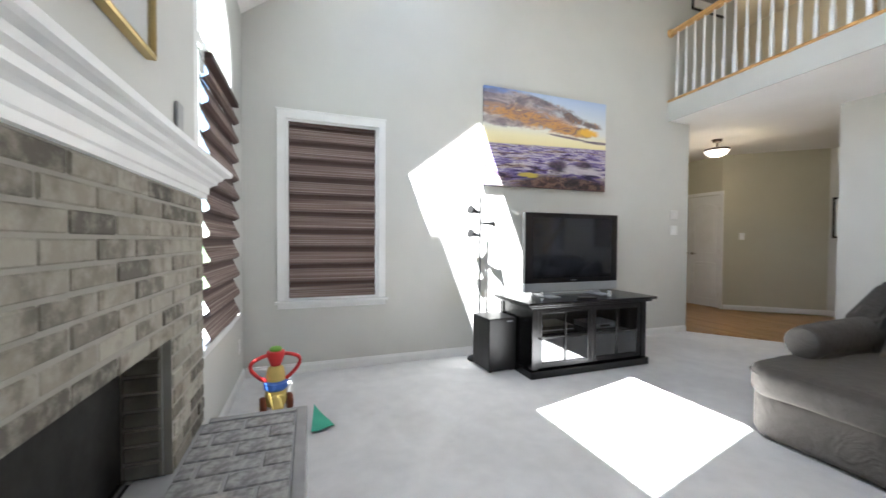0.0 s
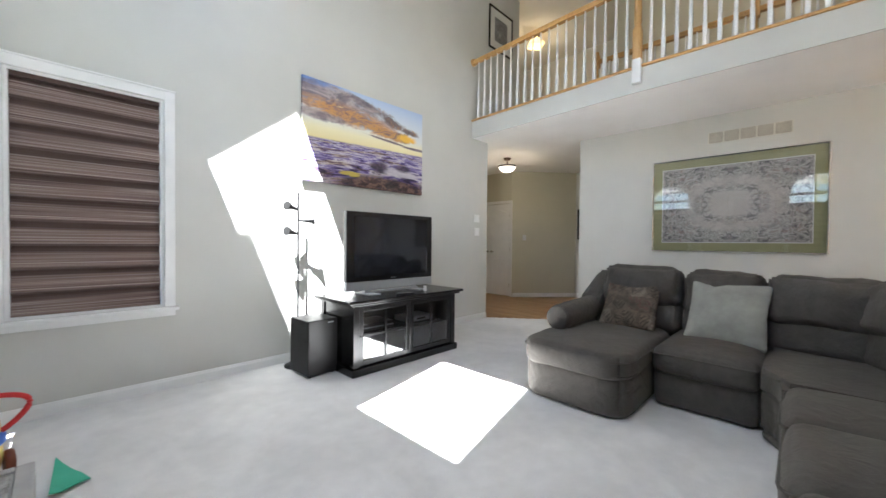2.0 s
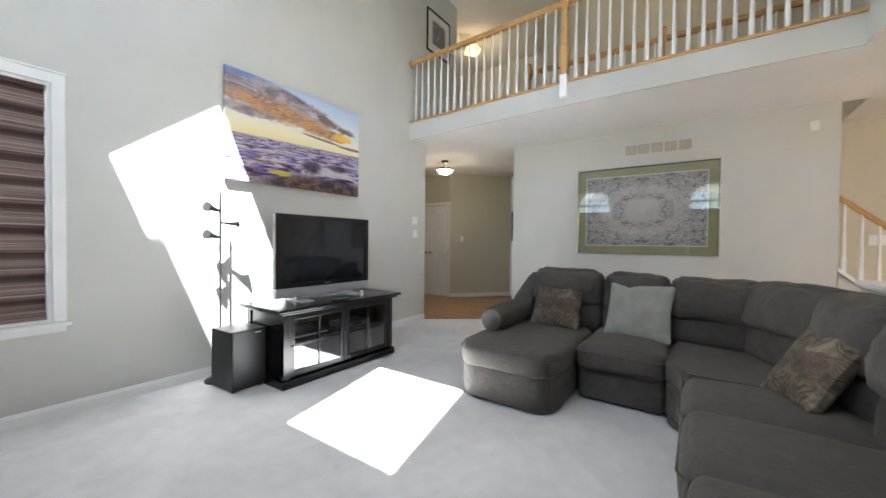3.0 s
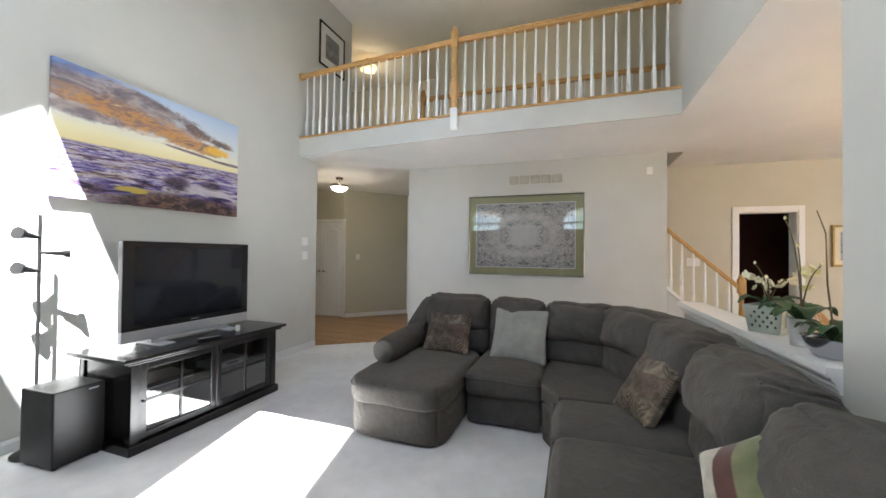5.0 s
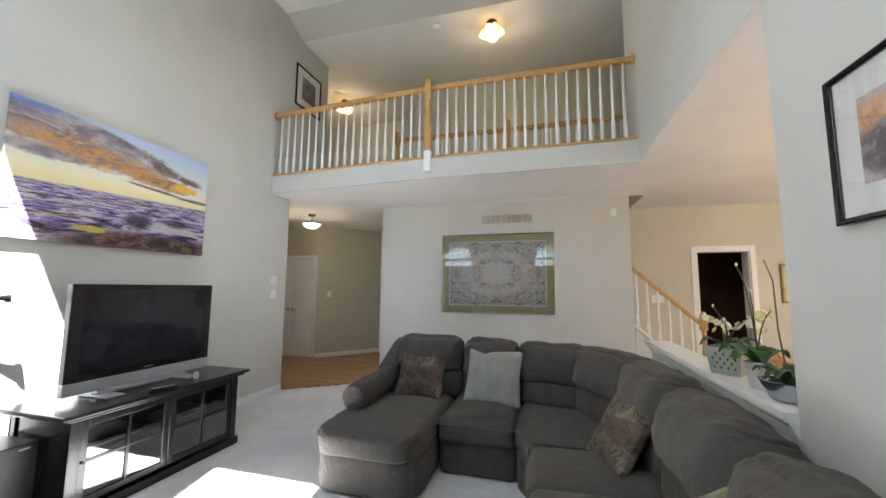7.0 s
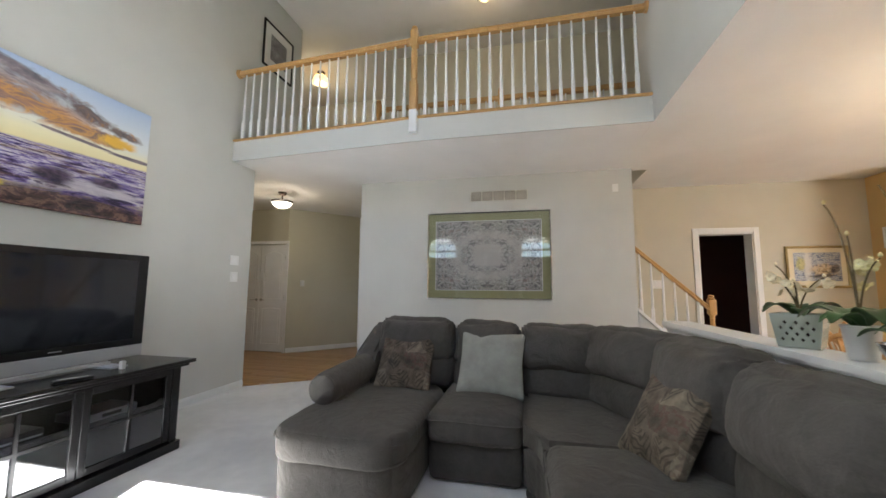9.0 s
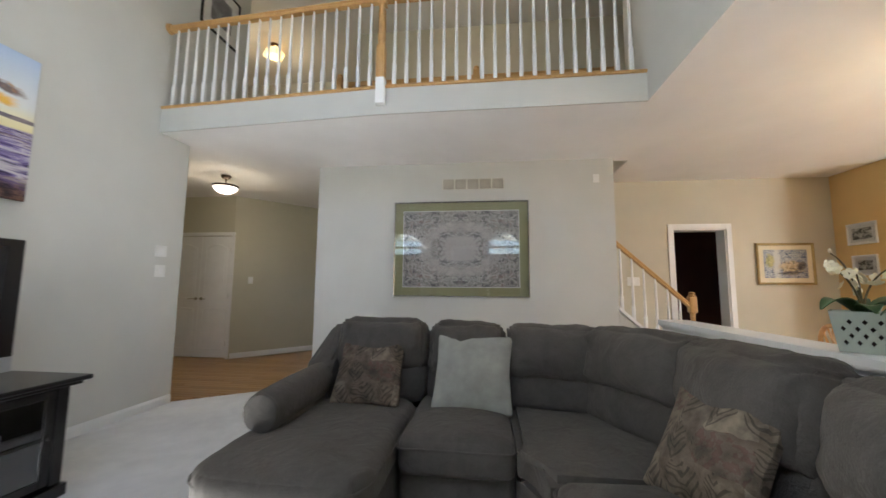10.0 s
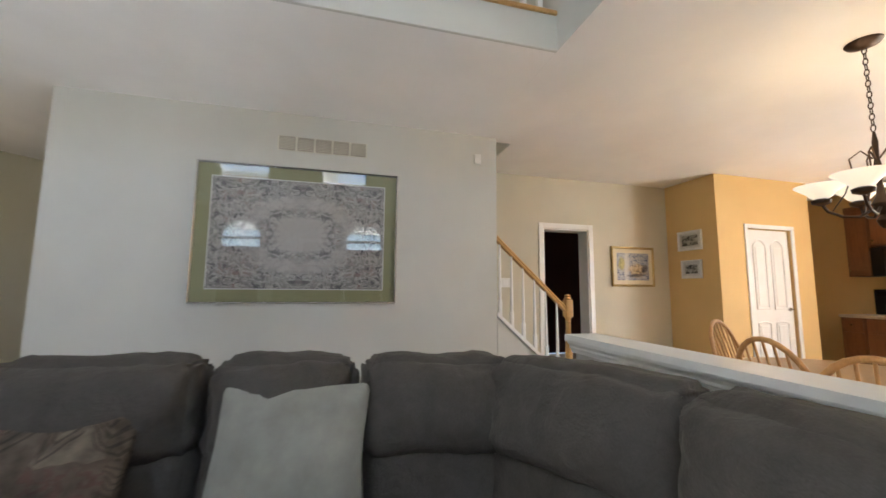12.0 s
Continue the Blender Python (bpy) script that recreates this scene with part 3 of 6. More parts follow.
def seascape(name, w, h):
    """A painted view: broken orange and grey clouds over a violet shore with dark rocks."""
    k = Canvas(name, w, h, 0.55)
    m, u, v = k.m, k.u, k.v
    cl = m.noise(3.4, m.coords((1.0, 1.0, 1.8)), 8, 0.65, 0.8)
    fine = m.noise(9.0, m.coords((1.0, 1.0, 1.5)), 6, 0.65, 0.6)
    sky_low = m.ramp(v, [(0.44, (0.80, 0.70, 0.36)), (0.54, (0.84, 0.78, 0.52)), (0.64, (0.74, 0.76, 0.74)), (0.8, (0.62, 0.68, 0.76)), (1.0, (0.42, 0.54, 0.74))])
    c = k.patch(sky_low, (0.16, 0.27, 0.60), 0.0, 1.0, 0.32, 0.16, 0.0, cl, 0.5, 0.5)
    grey = m.ramp(cl, [(0.36, (0.10, 0.085, 0.11)), (0.5, (0.24, 0.20, 0.22)), (0.6, (0.44, 0.37, 0.36)), (0.7, (0.22, 0.17, 0.19))])
    roll = m.noise(4.2, m.coords((1.0, 1.0, 2.3)), 7, 0.6, 1.1)
    warm = m.ramp(roll, [(0.32, (0.13, 0.09, 0.095)), (0.42, (0.30, 0.17, 0.11)), (0.49, (0.60, 0.31, 0.09)), (0.55, (0.38, 0.21, 0.13)), (0.62, (0.24, 0.17, 0.16)), (0.70, (0.74, 0.52, 0.26))])
    c = k.patch(c, grey, 0.20, 0.83, 0.54, 0.18, -0.12, roll, 1.6, 0.5)
    c = k.patch(c, warm, 0.36, 0.72, 0.52, 0.12, -0.14, roll, 1.8, 0.5)
    c = k.patch(c, grey, 0.10, 0.66, 0.24, 0.055, -0.05, fine, 1.2, 0.4)
    c = k.patch(c, warm, 0.70, 0.645, 0.22, 0.07, -0.06, fine, 1.3, 0.3)
    c = k.patch(c, (0.84, 0.50, 0.06), 0.84, 0.645, 0.12, 0.055, 0.0, fine, 1.4, 0.5)
    c = k.patch(c, grey, 0.44, 0.90, 0.22, 0.05, -0.30, fine, 1.5, 0.4)
    dark = m.ramp(fine, [(0.4, (0.085, 0.06, 0.07)), (0.55, (0.17, 0.115, 0.11)), (0.66, (0.45, 0.22, 0.07))])
    c = k.patch(c, dark, 0.69, 0.80, 0.13, 0.075, -0.35, fine, 2.4, 0.5)
    c = k.patch(c, dark, 0.86, 0.73, 0.11, 0.04, -0.15, fine, 2.4, 0.5)
    strip = m.ramp(fine, [(0.4, (0.11, 0.09, 0.13)), (0.6, (0.26, 0.21, 0.22))])
    c = k.patch(c, strip, 0.66, 0.57, 0.22, 0.014, -0.10, fine, 0.9, 0.3)
    c = k.patch(c, strip, 0.92, 0.545, 0.16, 0.018, 0.0, fine, 0.9, 0.3)
    # the shore, its strokes widening towards the viewer
    depth = math_node(m, 'SUBTRACT', 0.60, v)
    comb = m.t.nodes.new("ShaderNodeCombineXYZ")
    m.link(math_node(m, 'DIVIDE', k.s.outputs["X"], depth), comb.inputs[0])
    m.link(math_node(m, 'DIVIDE', 2.6, depth), comb.inputs[1])
    strokes = m.noise(1.3, comb.outputs[0], 8, 0.74, 0.8)
    tint = m.noise(0.6, comb.outputs[0], 4, 0.6, 0.5)
    violet = m.ramp(strokes, [(0.38, (0.02, 0.012, 0.045)), (0.45, (0.12, 0.08, 0.27)), (0.51, (0.30, 0.25, 0.48)), (0.56, (0.70, 0.66, 0.70)), (0.64, (0.16, 0.11, 0.28)), (0.72, (0.55, 0.50, 0.58))])
    earthy = m.ramp(strokes, [(0.38, (0.022, 0.013, 0.014)), (0.46, (0.15, 0.08, 0.06)), (0.53, (0.46, 0.36, 0.22)), (0.58, (0.70, 0.64, 0.60)), (0.66, (0.14, 0.08, 0.08)), (0.74, (0.4, 0.32, 0.3))])
    land = m.mix(m.ramp(tint, [(0.5, (0, 0, 0)), (0.6, (0.8, 0.8, 0.8))]), violet, earthy)
    land = k.patch(land, (0.62, 0.58, 0.60), 0.78, 0.22, 0.26, 0.07, -0.05, strokes, 2.2, 0.4, 0.8)
    near = m.ramp(m.noise(8.0, m.coords((1, 1, 1.8)), 7, 0.75, 0.5), [(0.38, (0.018, 0.011, 0.012)), (0.5, (0.09, 0.045, 0.038)), (0.58, (0.26, 0.15, 0.10)), (0.64, (0.06, 0.032, 0.03))])
    land = k.patch(land, near, 0.68, 0.0, 0.55, 0.17, 0.0, strokes, 1.6, 0.3)
    rock = m.ramp(fine, [(0.4, (0.02, 0.014, 0.03)), (0.62, (0.14, 0.09, 0.15))])
    land = k.patch(land, rock, 0.58, 0.25, 0.09, 0.07, 0.0, strokes, 2.6, 0.4)
    land = k.patch(land, rock, 0.80, 0.28, 0.10, 0.045, 0.0, strokes, 2.6, 0.4)
    land = k.patch(land, (0.62, 0.48, 0.08), 0.33, 0.13, 0.1, 0.03, 0.05, strokes, 2.0, 0.3)
    shore = math_node(m, 'MULTIPLY_ADD', u, -0.05, math_node(m, 'MULTIPLY_ADD', fine, 0.02, v))
    m.base(m.mix(m.ramp(shore, [(0.433, (0, 0, 0)), (0.443, (1, 1, 1))]), land, c))
    return m.bump(m.noise(120), 0.15, 0.001).m


def hill_art(name, w, h):
    """A small painted hill: pale sky, orange slope, dark violet scrub."""
    k = Canvas(name, w, h, 0.5)
    m = k.m
    fine = m.noise(22, m.coords((1, 1, 1)), 6, 0.7, 0.6)
    c = m.ramp(fine, [(0.35, (0.50, 0.44, 0.46)), (0.65, (0.68, 0.62, 0.60))])
    slope = m.ramp(fine, [(0.35, (0.50, 0.22, 0.09)), (0.55, (0.74, 0.42, 0.22)), (0.7, (0.62, 0.46, 0.38))])
    scrub = m.ramp(fine, [(0.38, (0.035, 0.025, 0.035)), (0.5, (0.12, 0.085, 0.11)), (0.6, (0.34, 0.28, 0.31)), (0.68, (0.10, 0.07, 0.09))])
    c = k.patch(c, slope, 0.45, 0.55, 0.75, 0.30, -0.25, fine, 0.6, 0.2)
    c = k.patch(c, scrub, 0.55, 0.30, 0.70, 0.34, -0.15, fine, 0.9, 0.2)
    m.base(k.patch(c, (0.36, 0.26, 0.27), 0.5, 0.0, 0.7, 0.10, 0.0, fine, 1.0, 0.4))
    return m.m


def coast_art(name, w, h):
    """A loose watercolour: blue sea in level strokes, pale spray, ochre rocks and dark marks."""
    k = Canvas(name, w, h, 0.6)
    m = k.m
    strokes = m.noise(16, m.coords((1, 1, 3.2)), 5, 0.65, 0.8)
    blot = m.noise(15, m.coords((1, 1, 1.2)), 5, 0.65, 1.0)
    c = m.ramp(strokes, [(0.36, (0.04, 0.055, 0.11)), (0.45, (0.20, 0.25, 0.38)), (0.52, (0.62, 0.62, 0.60)), (0.6, (0.14, 0.18, 0.29)), (0.7, (0.66, 0.66, 0.64))])
    c = k.patch(c, (0.70, 0.69, 0.64), 0.30, 0.5, 0.12, 0.7, 0.0, blot, 1.4, 0.5, 0.85)
    sand = m.ramp(blot, [(0.38, (0.10, 0.085, 0.06)), (0.46, (0.46, 0.33, 0.16)), (0.55, (0.68, 0.56, 0.38)), (0.66, (0.24, 0.22, 0.14))])
    c = k.patch(c, sand, 0.62, 0.35, 0.34, 0.30, 0.0, blot, 1.6, 0.4)
    c = k.patch(c, m.ramp(blot, [(0.4, (0.22, 0.22, 0.07)), (0.6, (0.58, 0.52, 0.22))]), 0.14, 0.6, 0.12, 0.3, 0.0, blot, 1.6, 0.4)
    dark = m.ramp(strokes, [(0.44, (0.02, 0.02, 0.03)), (0.6, (0.2, 0.18, 0.16))])
    c = k.patch(c, dark, 0.6, 0.18, 0.3, 0.07, 0.1, strokes, 2.4, 0.3)
    m.base(k.patch(c, dark, 0.86, 0.42, 0.12, 0.16, 0.5, strokes, 2.2, 0.3))
    return m.m


def tapestry(name, w, h):
    """A pale floral tapestry mirrored about both middles: a plain centre, two garlands, a dense border."""
    m = Mat(name, (0.5, 0.45, 0.42), 0.9)
    c = m.t.nodes.new("ShaderNodeTexCoord")
    s = m.t.nodes.new("ShaderNodeSeparateXYZ")
    m.link(c.outputs["Object"], s.inputs[0])
    ax, az = math_node(m, 'ABSOLUTE', s.outputs["X"]), math_node(m, 'ABSOLUTE', s.outputs["Z"])
    comb = m.t.nodes.new("ShaderNodeCombineXYZ")
    m.link(ax, comb.inputs[0])
    m.link(az, comb.inputs[2])
    big = m.noise(12, comb.outputs[0], 3, 0.5, 0.6)
    px = math_node(m, 'POWER', math_node(m, 'MULTIPLY', ax, 2 / w), 2.1)
    pz = math_node(m, 'POWER', math_node(m, 'MULTIPLY', az, 2 / h), 2.1)
    d = math_node(m, 'POWER', math_node(m, 'ADD', px, pz), 1 / 2.1)
    d = math_node(m, 'MULTIPLY_ADD', math_node(m, 'SUBTRACT', big, 0.5), 0.36, d)
    dense = m.ramp(d, [(0.28, (0.05, 0.05, 0.05)), (0.38, (0.75, 0.75, 0.75)), (0.5, (0.55, 0.55, 0.55)), (0.58, (0.2, 0.2, 0.2)), (0.68, (0.3, 0.3, 0.3)), (0.78, (0.9, 0.9, 0.9)), (0.92, (0.6, 0.6, 0.6)), (1.05, (0.95, 0.95, 0.95))])
    pale = m.ramp(m.noise(5, detail=4), [(0.3, (0.50, 0.475, 0.44)), (0.7, (0.58, 0.555, 0.52))])
    leaves = m.ramp(m.noise(13, comb.outputs[0], 4, 0.6, 1.2), [(0.41, (1, 1, 1)), (0.46, (0, 0, 0)), (0.51, (0, 0, 0)), (0.545, (1, 1, 1)), (0.58, (0.1, 0.1, 0.1)), (0.64, (1, 1, 1))])
    lines = m.ramp(m.noise(30, comb.outputs[0], 3, 0.6, 0.8), [(0.42, (0.75, 0.75, 0.75)), (0.56, (0.05, 0.05, 0.05))])
    ink = m.ramp(m.noise(11, comb.outputs[0], 2, 0.5), [(0.4, (0.075, 0.075, 0.085)), (0.52, (0.12, 0.115, 0.12)), (0.62, (0.26, 0.17, 0.16))])
    col = m.mix(math_node(m, 'MULTIPLY', dense, leaves), pale, ink)
    m.base(m.mix(math_node(m, 'MULTIPLY', math_node(m, 'MULTIPLY', dense, lines), 0.7), col, (0.2, 0.195, 0.19)))
    return m.bump(m.noise(160), 0.4, 0.002).m


def print_art(name, stops, scale=7, stretch=(1, 1, 2), distort=0.8):
    m = Mat(name, (0.4, 0.4, 0.4), 0.5)
    m.base(m.ramp(m.noise(scale, m.coords(stretch), 6, 0.68, distort), stops))
    return m.m


# ---- shapes with soft edges ----


def cushion(size, r, puff=(0, 0, 0), wrinkle=0.006, n=12, seed=0, corner=0.0, freq=5.0):
    """A soft block centred on its origin: rounded edges, bulging faces, small wrinkles."""
    bm = bmesh.new()
    h = [s / 2 for s in size]
    grid = {}
    ts = [math.sin(math.pi / 2 * (2 * i / n - 1)) for i in range(n + 1)]

    def vert(i, j, k):
        key = (i, j, k)
        if key not in grid:
            p = [ts[i], ts[j], ts[k]]
            q = [p[a] * h[a] for a in range(3)]
            c = [max(-(h[a] - r), min(h[a] - r, q[a])) for a in range(3)]
            d = Vector([q[a] - c[a] for a in range(3)])
            if d.length > 1e-9:
                d = d.normalized() * r
            q = Vector(c) + d
            for a in range(3):
                o = [b for b in range(3) if b != a]
                q[a] += puff[a] * p[a] * (1 - p[o[0]] ** 2) * (1 - p[o[1]] ** 2)
            if corner:
                e = [q[a] - max(-(h[a] - corner), min(h[a] - corner, q[a])) for a in (0, 1)]
                away = math.hypot(*e)
                if away > 1e-9:
                    pull = max(abs(e[0]), abs(e[1])) / away - 1.0
                    q.x += e[0] * pull
                    q.y += e[1] * pull
            f = Vector((seed * 7.3, seed * 3.1, seed * 5.7)) + q * freq
            q += Vector((noise.noise(f), noise.noise(f + Vector((9, 0, 0))), noise.noise(f + Vector((0, 9, 0))))) * wrinkle
            f = f * 3.1
            q += Vector((noise.noise(f), noise.noise(f + Vector((9, 0, 0))), noise.noise(f + Vector((0, 9, 0))))) * wrinkle * 0.45
            grid[key] = bm.verts.new(q)
        return grid[key]

    for a in range(3):
        for side in (0, n):
            for i in range(n):
                for j in range(n):
                    q = []
                    for di, dj in ((0, 0), (1, 0), (1, 1), (0, 1)):
                        idx = [0, 0, 0]
                        idx[a] = side
                        idx[(a + 1) % 3], idx[(a + 2) % 3] = i + di, j + dj
                        q.append(vert(*idx))
                    bm.faces.new(q)
    return bm


def soft(name, size, r, place, material, parent, label="", **more):
    ob = part(name, cushion(size, r, **more), material, parent, label)
    for p in ob.data.polygons:
        p.use_smooth = True
    ob.matrix_local = place
    return ob


def heading(a, b):
    """Degrees to turn local x onto the way from a to b."""
    return math.degrees(math.atan2(b[1] - a[1], b[0] - a[0]))


# ---- windows ----


def folded_shade(parent, width, z_top, z_bottom, folds, depth, cloth):
    """Soft horizontal folds, one part each, hung one over the next; local x across, y towards the room is negative."""
    step = (z_top - z_bottom) / folds
    for i in range(folds):
        top = z_top - i * step
        bm = bmesh.new()
        prof = []
        for k in range(9):
            t = k / 8
            prof.append((-0.012 - depth * (t ** 1.4 if t < 0.8 else 0.735 * (1.0 - ((t - 0.8) / 0.2) ** 2 * 0.75)), top - t * (step + 0.012)))
        back = [(y + 0.004, z) for y, z in prof[::-1]]
        cols = 14
        rows = []
        for c in range(cols + 1):
            x = (c / cols - 0.5) * width
            sag = 0.0018 * math.sin(c * 0.9 + i * 2.3)
            rows.append([bm.verts.new((x, y + 0.003 * noise.noise(Vector((x * 4, i * 1.7, z))), z + sag * (1 if k > 2 else 0))) for k, (y, z) in enumerate(prof + back)])
        for a, b in zip(rows, rows[1:]):
            m = len(a)
            for k in range(m):
                bm.faces.new((a[k], a[(k + 1) % m], b[(k + 1) % m], b[k]))
        bm.faces.new(rows[0][::-1])
        bm.faces.new(rows[-1])
        part("fold", bm, cloth, parent, smooth=True)


def straight_window(name, place, x0, x1, z0, z1):
    """Casing, sill, apron, sashes, panes in an opening; local y = 0 is the wall's face, -y the room."""
    w = tagged(new(name), "white-trimmed sash window behind a lowered shade", "window", kind="structure")
    w.matrix_world = place
    c = 0.068
    part("window_frame", boxes((x0 - c, -0.02, z0, x0, -0.001, z1 + c), (x1, -0.02, z0, x1 + c, -0.001, z1 + c), (x0, -0.02, z1, x1, -0.001, z1 + c),
                               (x0 - c - 0.006, -0.028, z1 + c, x1 + c + 0.006, -0.001, z1 + c + 0.014), bevel=0.003), TRIM, w)
    part("window_sill", boxes((x0 - c - 0.02, -0.05, z0 - 0.026, x1 + c + 0.02, -0.001, z0 - 0.001), bevel=0.005), TRIM, w)
    part("apron", boxes((x0 - c, -0.018, z0 - 0.072, x1 + c, -0.001, z0 - 0.027), bevel=0.004), TRIM, w)
    part("jamb", boxes((x0 + 0.001, 0.001, z0, x0 + 0.02, 0.118, z1), (x1 - 0.02, 0.001, z0, x1 - 0.001, 0.118, z1), (x0 + 0.02, 0.001, z1 - 0.02, x1 - 0.02, 0.118, z1 - 0.001), (x0 + 0.02, 0.001, z0 + 0.001, x1 - 0.02, 0.118, z0 + 0.02)), TRIM, w)
    zm = (z0 + z1) / 2
    for a, b in ((z0 + 0.02, zm), (zm, z1 - 0.02)):
        part("sash", boxes((x0 + 0.02, 0.07, a, x0 + 0.06, 0.1, b), (x1 - 0.06, 0.07, a, x1 - 0.02, 0.1, b), (x0 + 0.06, 0.07, a, x1 - 0.06, 0.1, a + 0.04), (x0 + 0.06, 0.07, b - 0.04, x1 - 0.06, 0.1, b)), TRIM, w)
        pane = part("pane", boxes((x0 + 0.06, 0.083, a + 0.04, x1 - 0.06, 0.087, b - 0.04)), PANE, w)
        pane.visible_shadow = False
    return w


straight_window("window_1", Matrix.Translation((0, N, 0)), *NW)
sh = thing("roman_shade", "brown striped roman shade lowered over the window", "window shade", Matrix.Translation(((NW[0] + NW[1]) / 2, N + 0.058, 0)))
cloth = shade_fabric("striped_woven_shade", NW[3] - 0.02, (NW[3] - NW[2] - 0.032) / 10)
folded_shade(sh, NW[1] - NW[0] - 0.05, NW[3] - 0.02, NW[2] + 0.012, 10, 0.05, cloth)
part("headrail", boxes((-0.38, -0.055, NW[3] - 0.05, 0.38, -0.01, NW[3] - 0.022)), cloth, sh)

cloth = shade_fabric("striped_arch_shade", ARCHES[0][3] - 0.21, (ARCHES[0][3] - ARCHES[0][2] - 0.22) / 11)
for i, (yc, hw, sill, spring) in enumerate(ARCHES):
    w = tagged(new("window_%d" % (i + 2)), "arched white window, its round head uncovered", "window", kind="structure")
    w.matrix_world = Matrix.Translation((W, yc, 0)) @ Matrix.Rotation(radians(90), 4, 'Z')
    # local x along the wall, -y into the room
    c = 0.07
    fr = boxes((-hw - c, -0.02, sill, -hw, -0.001, spring), (hw, -0.02, sill, hw + c, -0.001, spring))
    n = 28
    for j in range(n):
        t0, t1 = math.pi * j / n, math.pi * (j + 1) / n
        v = [fr.verts.new((r * math.cos(t), y, spring + r * math.sin(t))) for y in (-0.02, -0.001) for t in (t0, t1) for r in (hw, hw + c)]
        for f in ((0, 1, 3, 2), (4, 5, 7, 6), (0, 2, 6, 4), (1, 3, 7, 5)):
            fr.faces.new([v[k] for k in f])
    part("window_frame", fr, TRIM, w)
    part("window_sill", boxes((-hw - c - 0.02, -0.06, sill - 0.03, hw + c + 0.02, -0.001, sill - 0.001), bevel=0.005), TRIM, w)
    part("apron", boxes((-hw - c, -0.018, sill - 0.09, hw + c, -0.001, sill - 0.031), bevel=0.004), TRIM, w)
    part("transom_bar", boxes((-hw, 0.06, spring - 0.03, hw, 0.1, spring + 0.03)), TRIM, w)
    part("mullion", boxes((-0.015, 0.07, sill, 0.015, 0.095, spring + hw - 0.01)), TRIM, w)
    head = bmesh.new()
    pts = [(hw * 0.995 * math.cos(math.pi * j / 24), spring + hw * 0.995 * math.sin(math.pi * j / 24)) for j in range(25)]
    a = [head.verts.new((x, 0.083, z)) for x, z in pts]
    b = [head.verts.new((x, 0.087, z)) for x, z in pts]
    head.faces.new(a[::-1])
    head.faces.new(b)
    for j in range(25):
        head.faces.new((a[j], a[(j + 1) % 25], b[(j + 1) % 25], b[j]))
    for pane in (part("pane", head, PANE, w), part("pane", boxes((-hw + 0.002, 0.083, sill + 0.002, hw - 0.002, 0.087, spring - 0.03)), PANE, w)):
        pane.visible_shadow = False
    sh = thing("roman_shade", "brown striped roman shade with scalloped side edges", "window shade", w.matrix_world @ Matrix.Translation((0, -0.012, 0)))
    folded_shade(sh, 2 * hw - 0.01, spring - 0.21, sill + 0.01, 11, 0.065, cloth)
    part("headrail", boxes((-hw + 0.04, -0.06, spring - 0.24, hw - 0.04, -0.01, spring - 0.21)), cloth, sh)
    part("cord_bracket", boxes((-hw + 0.005, -0.03, spring - 0.33, -hw + 0.025, -0.01, spring - 0.22)), WHITE_PLASTIC, sh)

for i, (a, b, SX0, SX1) in enumerate(LIGHTS):
    w = tagged(new("roof_window_%d" % (i + 1)), "square roof window in the sloping ceiling", "skylight", kind="structure")
    w.matrix_world = Matrix.Translation(((SX0 + SX1) / 2, (a + b) / 2, slope_z((SX0 + SX1) / 2))) @ Matrix.Rotation(-SLOPE, 4, 'Y')
    hx, hy = (SX1 - SX0) / 2 / math.cos(SLOPE), (b - a) / 2
    part("curb", boxes((-hx - 0.05, -hy - 0.05, 0.05, -hx, hy + 0.05, 0.09), (hx, -hy - 0.05, 0.05, hx + 0.05, hy + 0.05, 0.09), (-hx, -hy - 0.05, 0.05, hx, -hy, 0.09), (-hx, hy, 0.05, hx, hy + 0.05, 0.09)), TRIM, w)
    pane = part("pane", boxes((-hx, -hy, 0.062, hx, hy, 0.068)), PANE, w)
    pane.visible_shadow = False

# ---- baseboards ----
BASE = [(0.0, 0.0), (0.014, 0.0), (0.014, 0.062), (0.009, 0.074), (0.007, 0.084), (0.0, 0.086)]


def baseboard(a, b, name="baseboard"):
    """Runs from a to b with the room on the left-hand side."""
    a, b = Vector((*a, 0)), Vector((*b, 0))
    d = (b - a).normalized()
    side = Vector((-d.y, d.x, 0))
    bm = extrude_profile(bmesh.new(), BASE, lambda o, al, u: a + d * al + side * (o + 0.0015) + Vector((0, 0, u)), (b - a).length)
    structure(name, bm, TRIM, "white painted baseboard", "baseboard")


for a, b in (((5.0, N), (W + 0.016, N)), ((W, N), (W, 2.27)), ((W, 0.54), (W, S)), ((E, -0.78), (E, 2.84)), ((W + 0.016, S), (4.33, S)), ((8.3, 4.0), (7.22, 4.95)), ((8.3, 2.87), (8.3, 3.99)),
             ((E, 2.85), (8.28, 2.85)), ((6.9, -1.0), (6.9, 2.7)), ((6.9, -3.93), (6.9, -2.68)), ((6.14, -3.95), (6.88, -3.95)), ((5.01, 7.3), (5.01, N + 0.13))):
    baseboard(a, b)

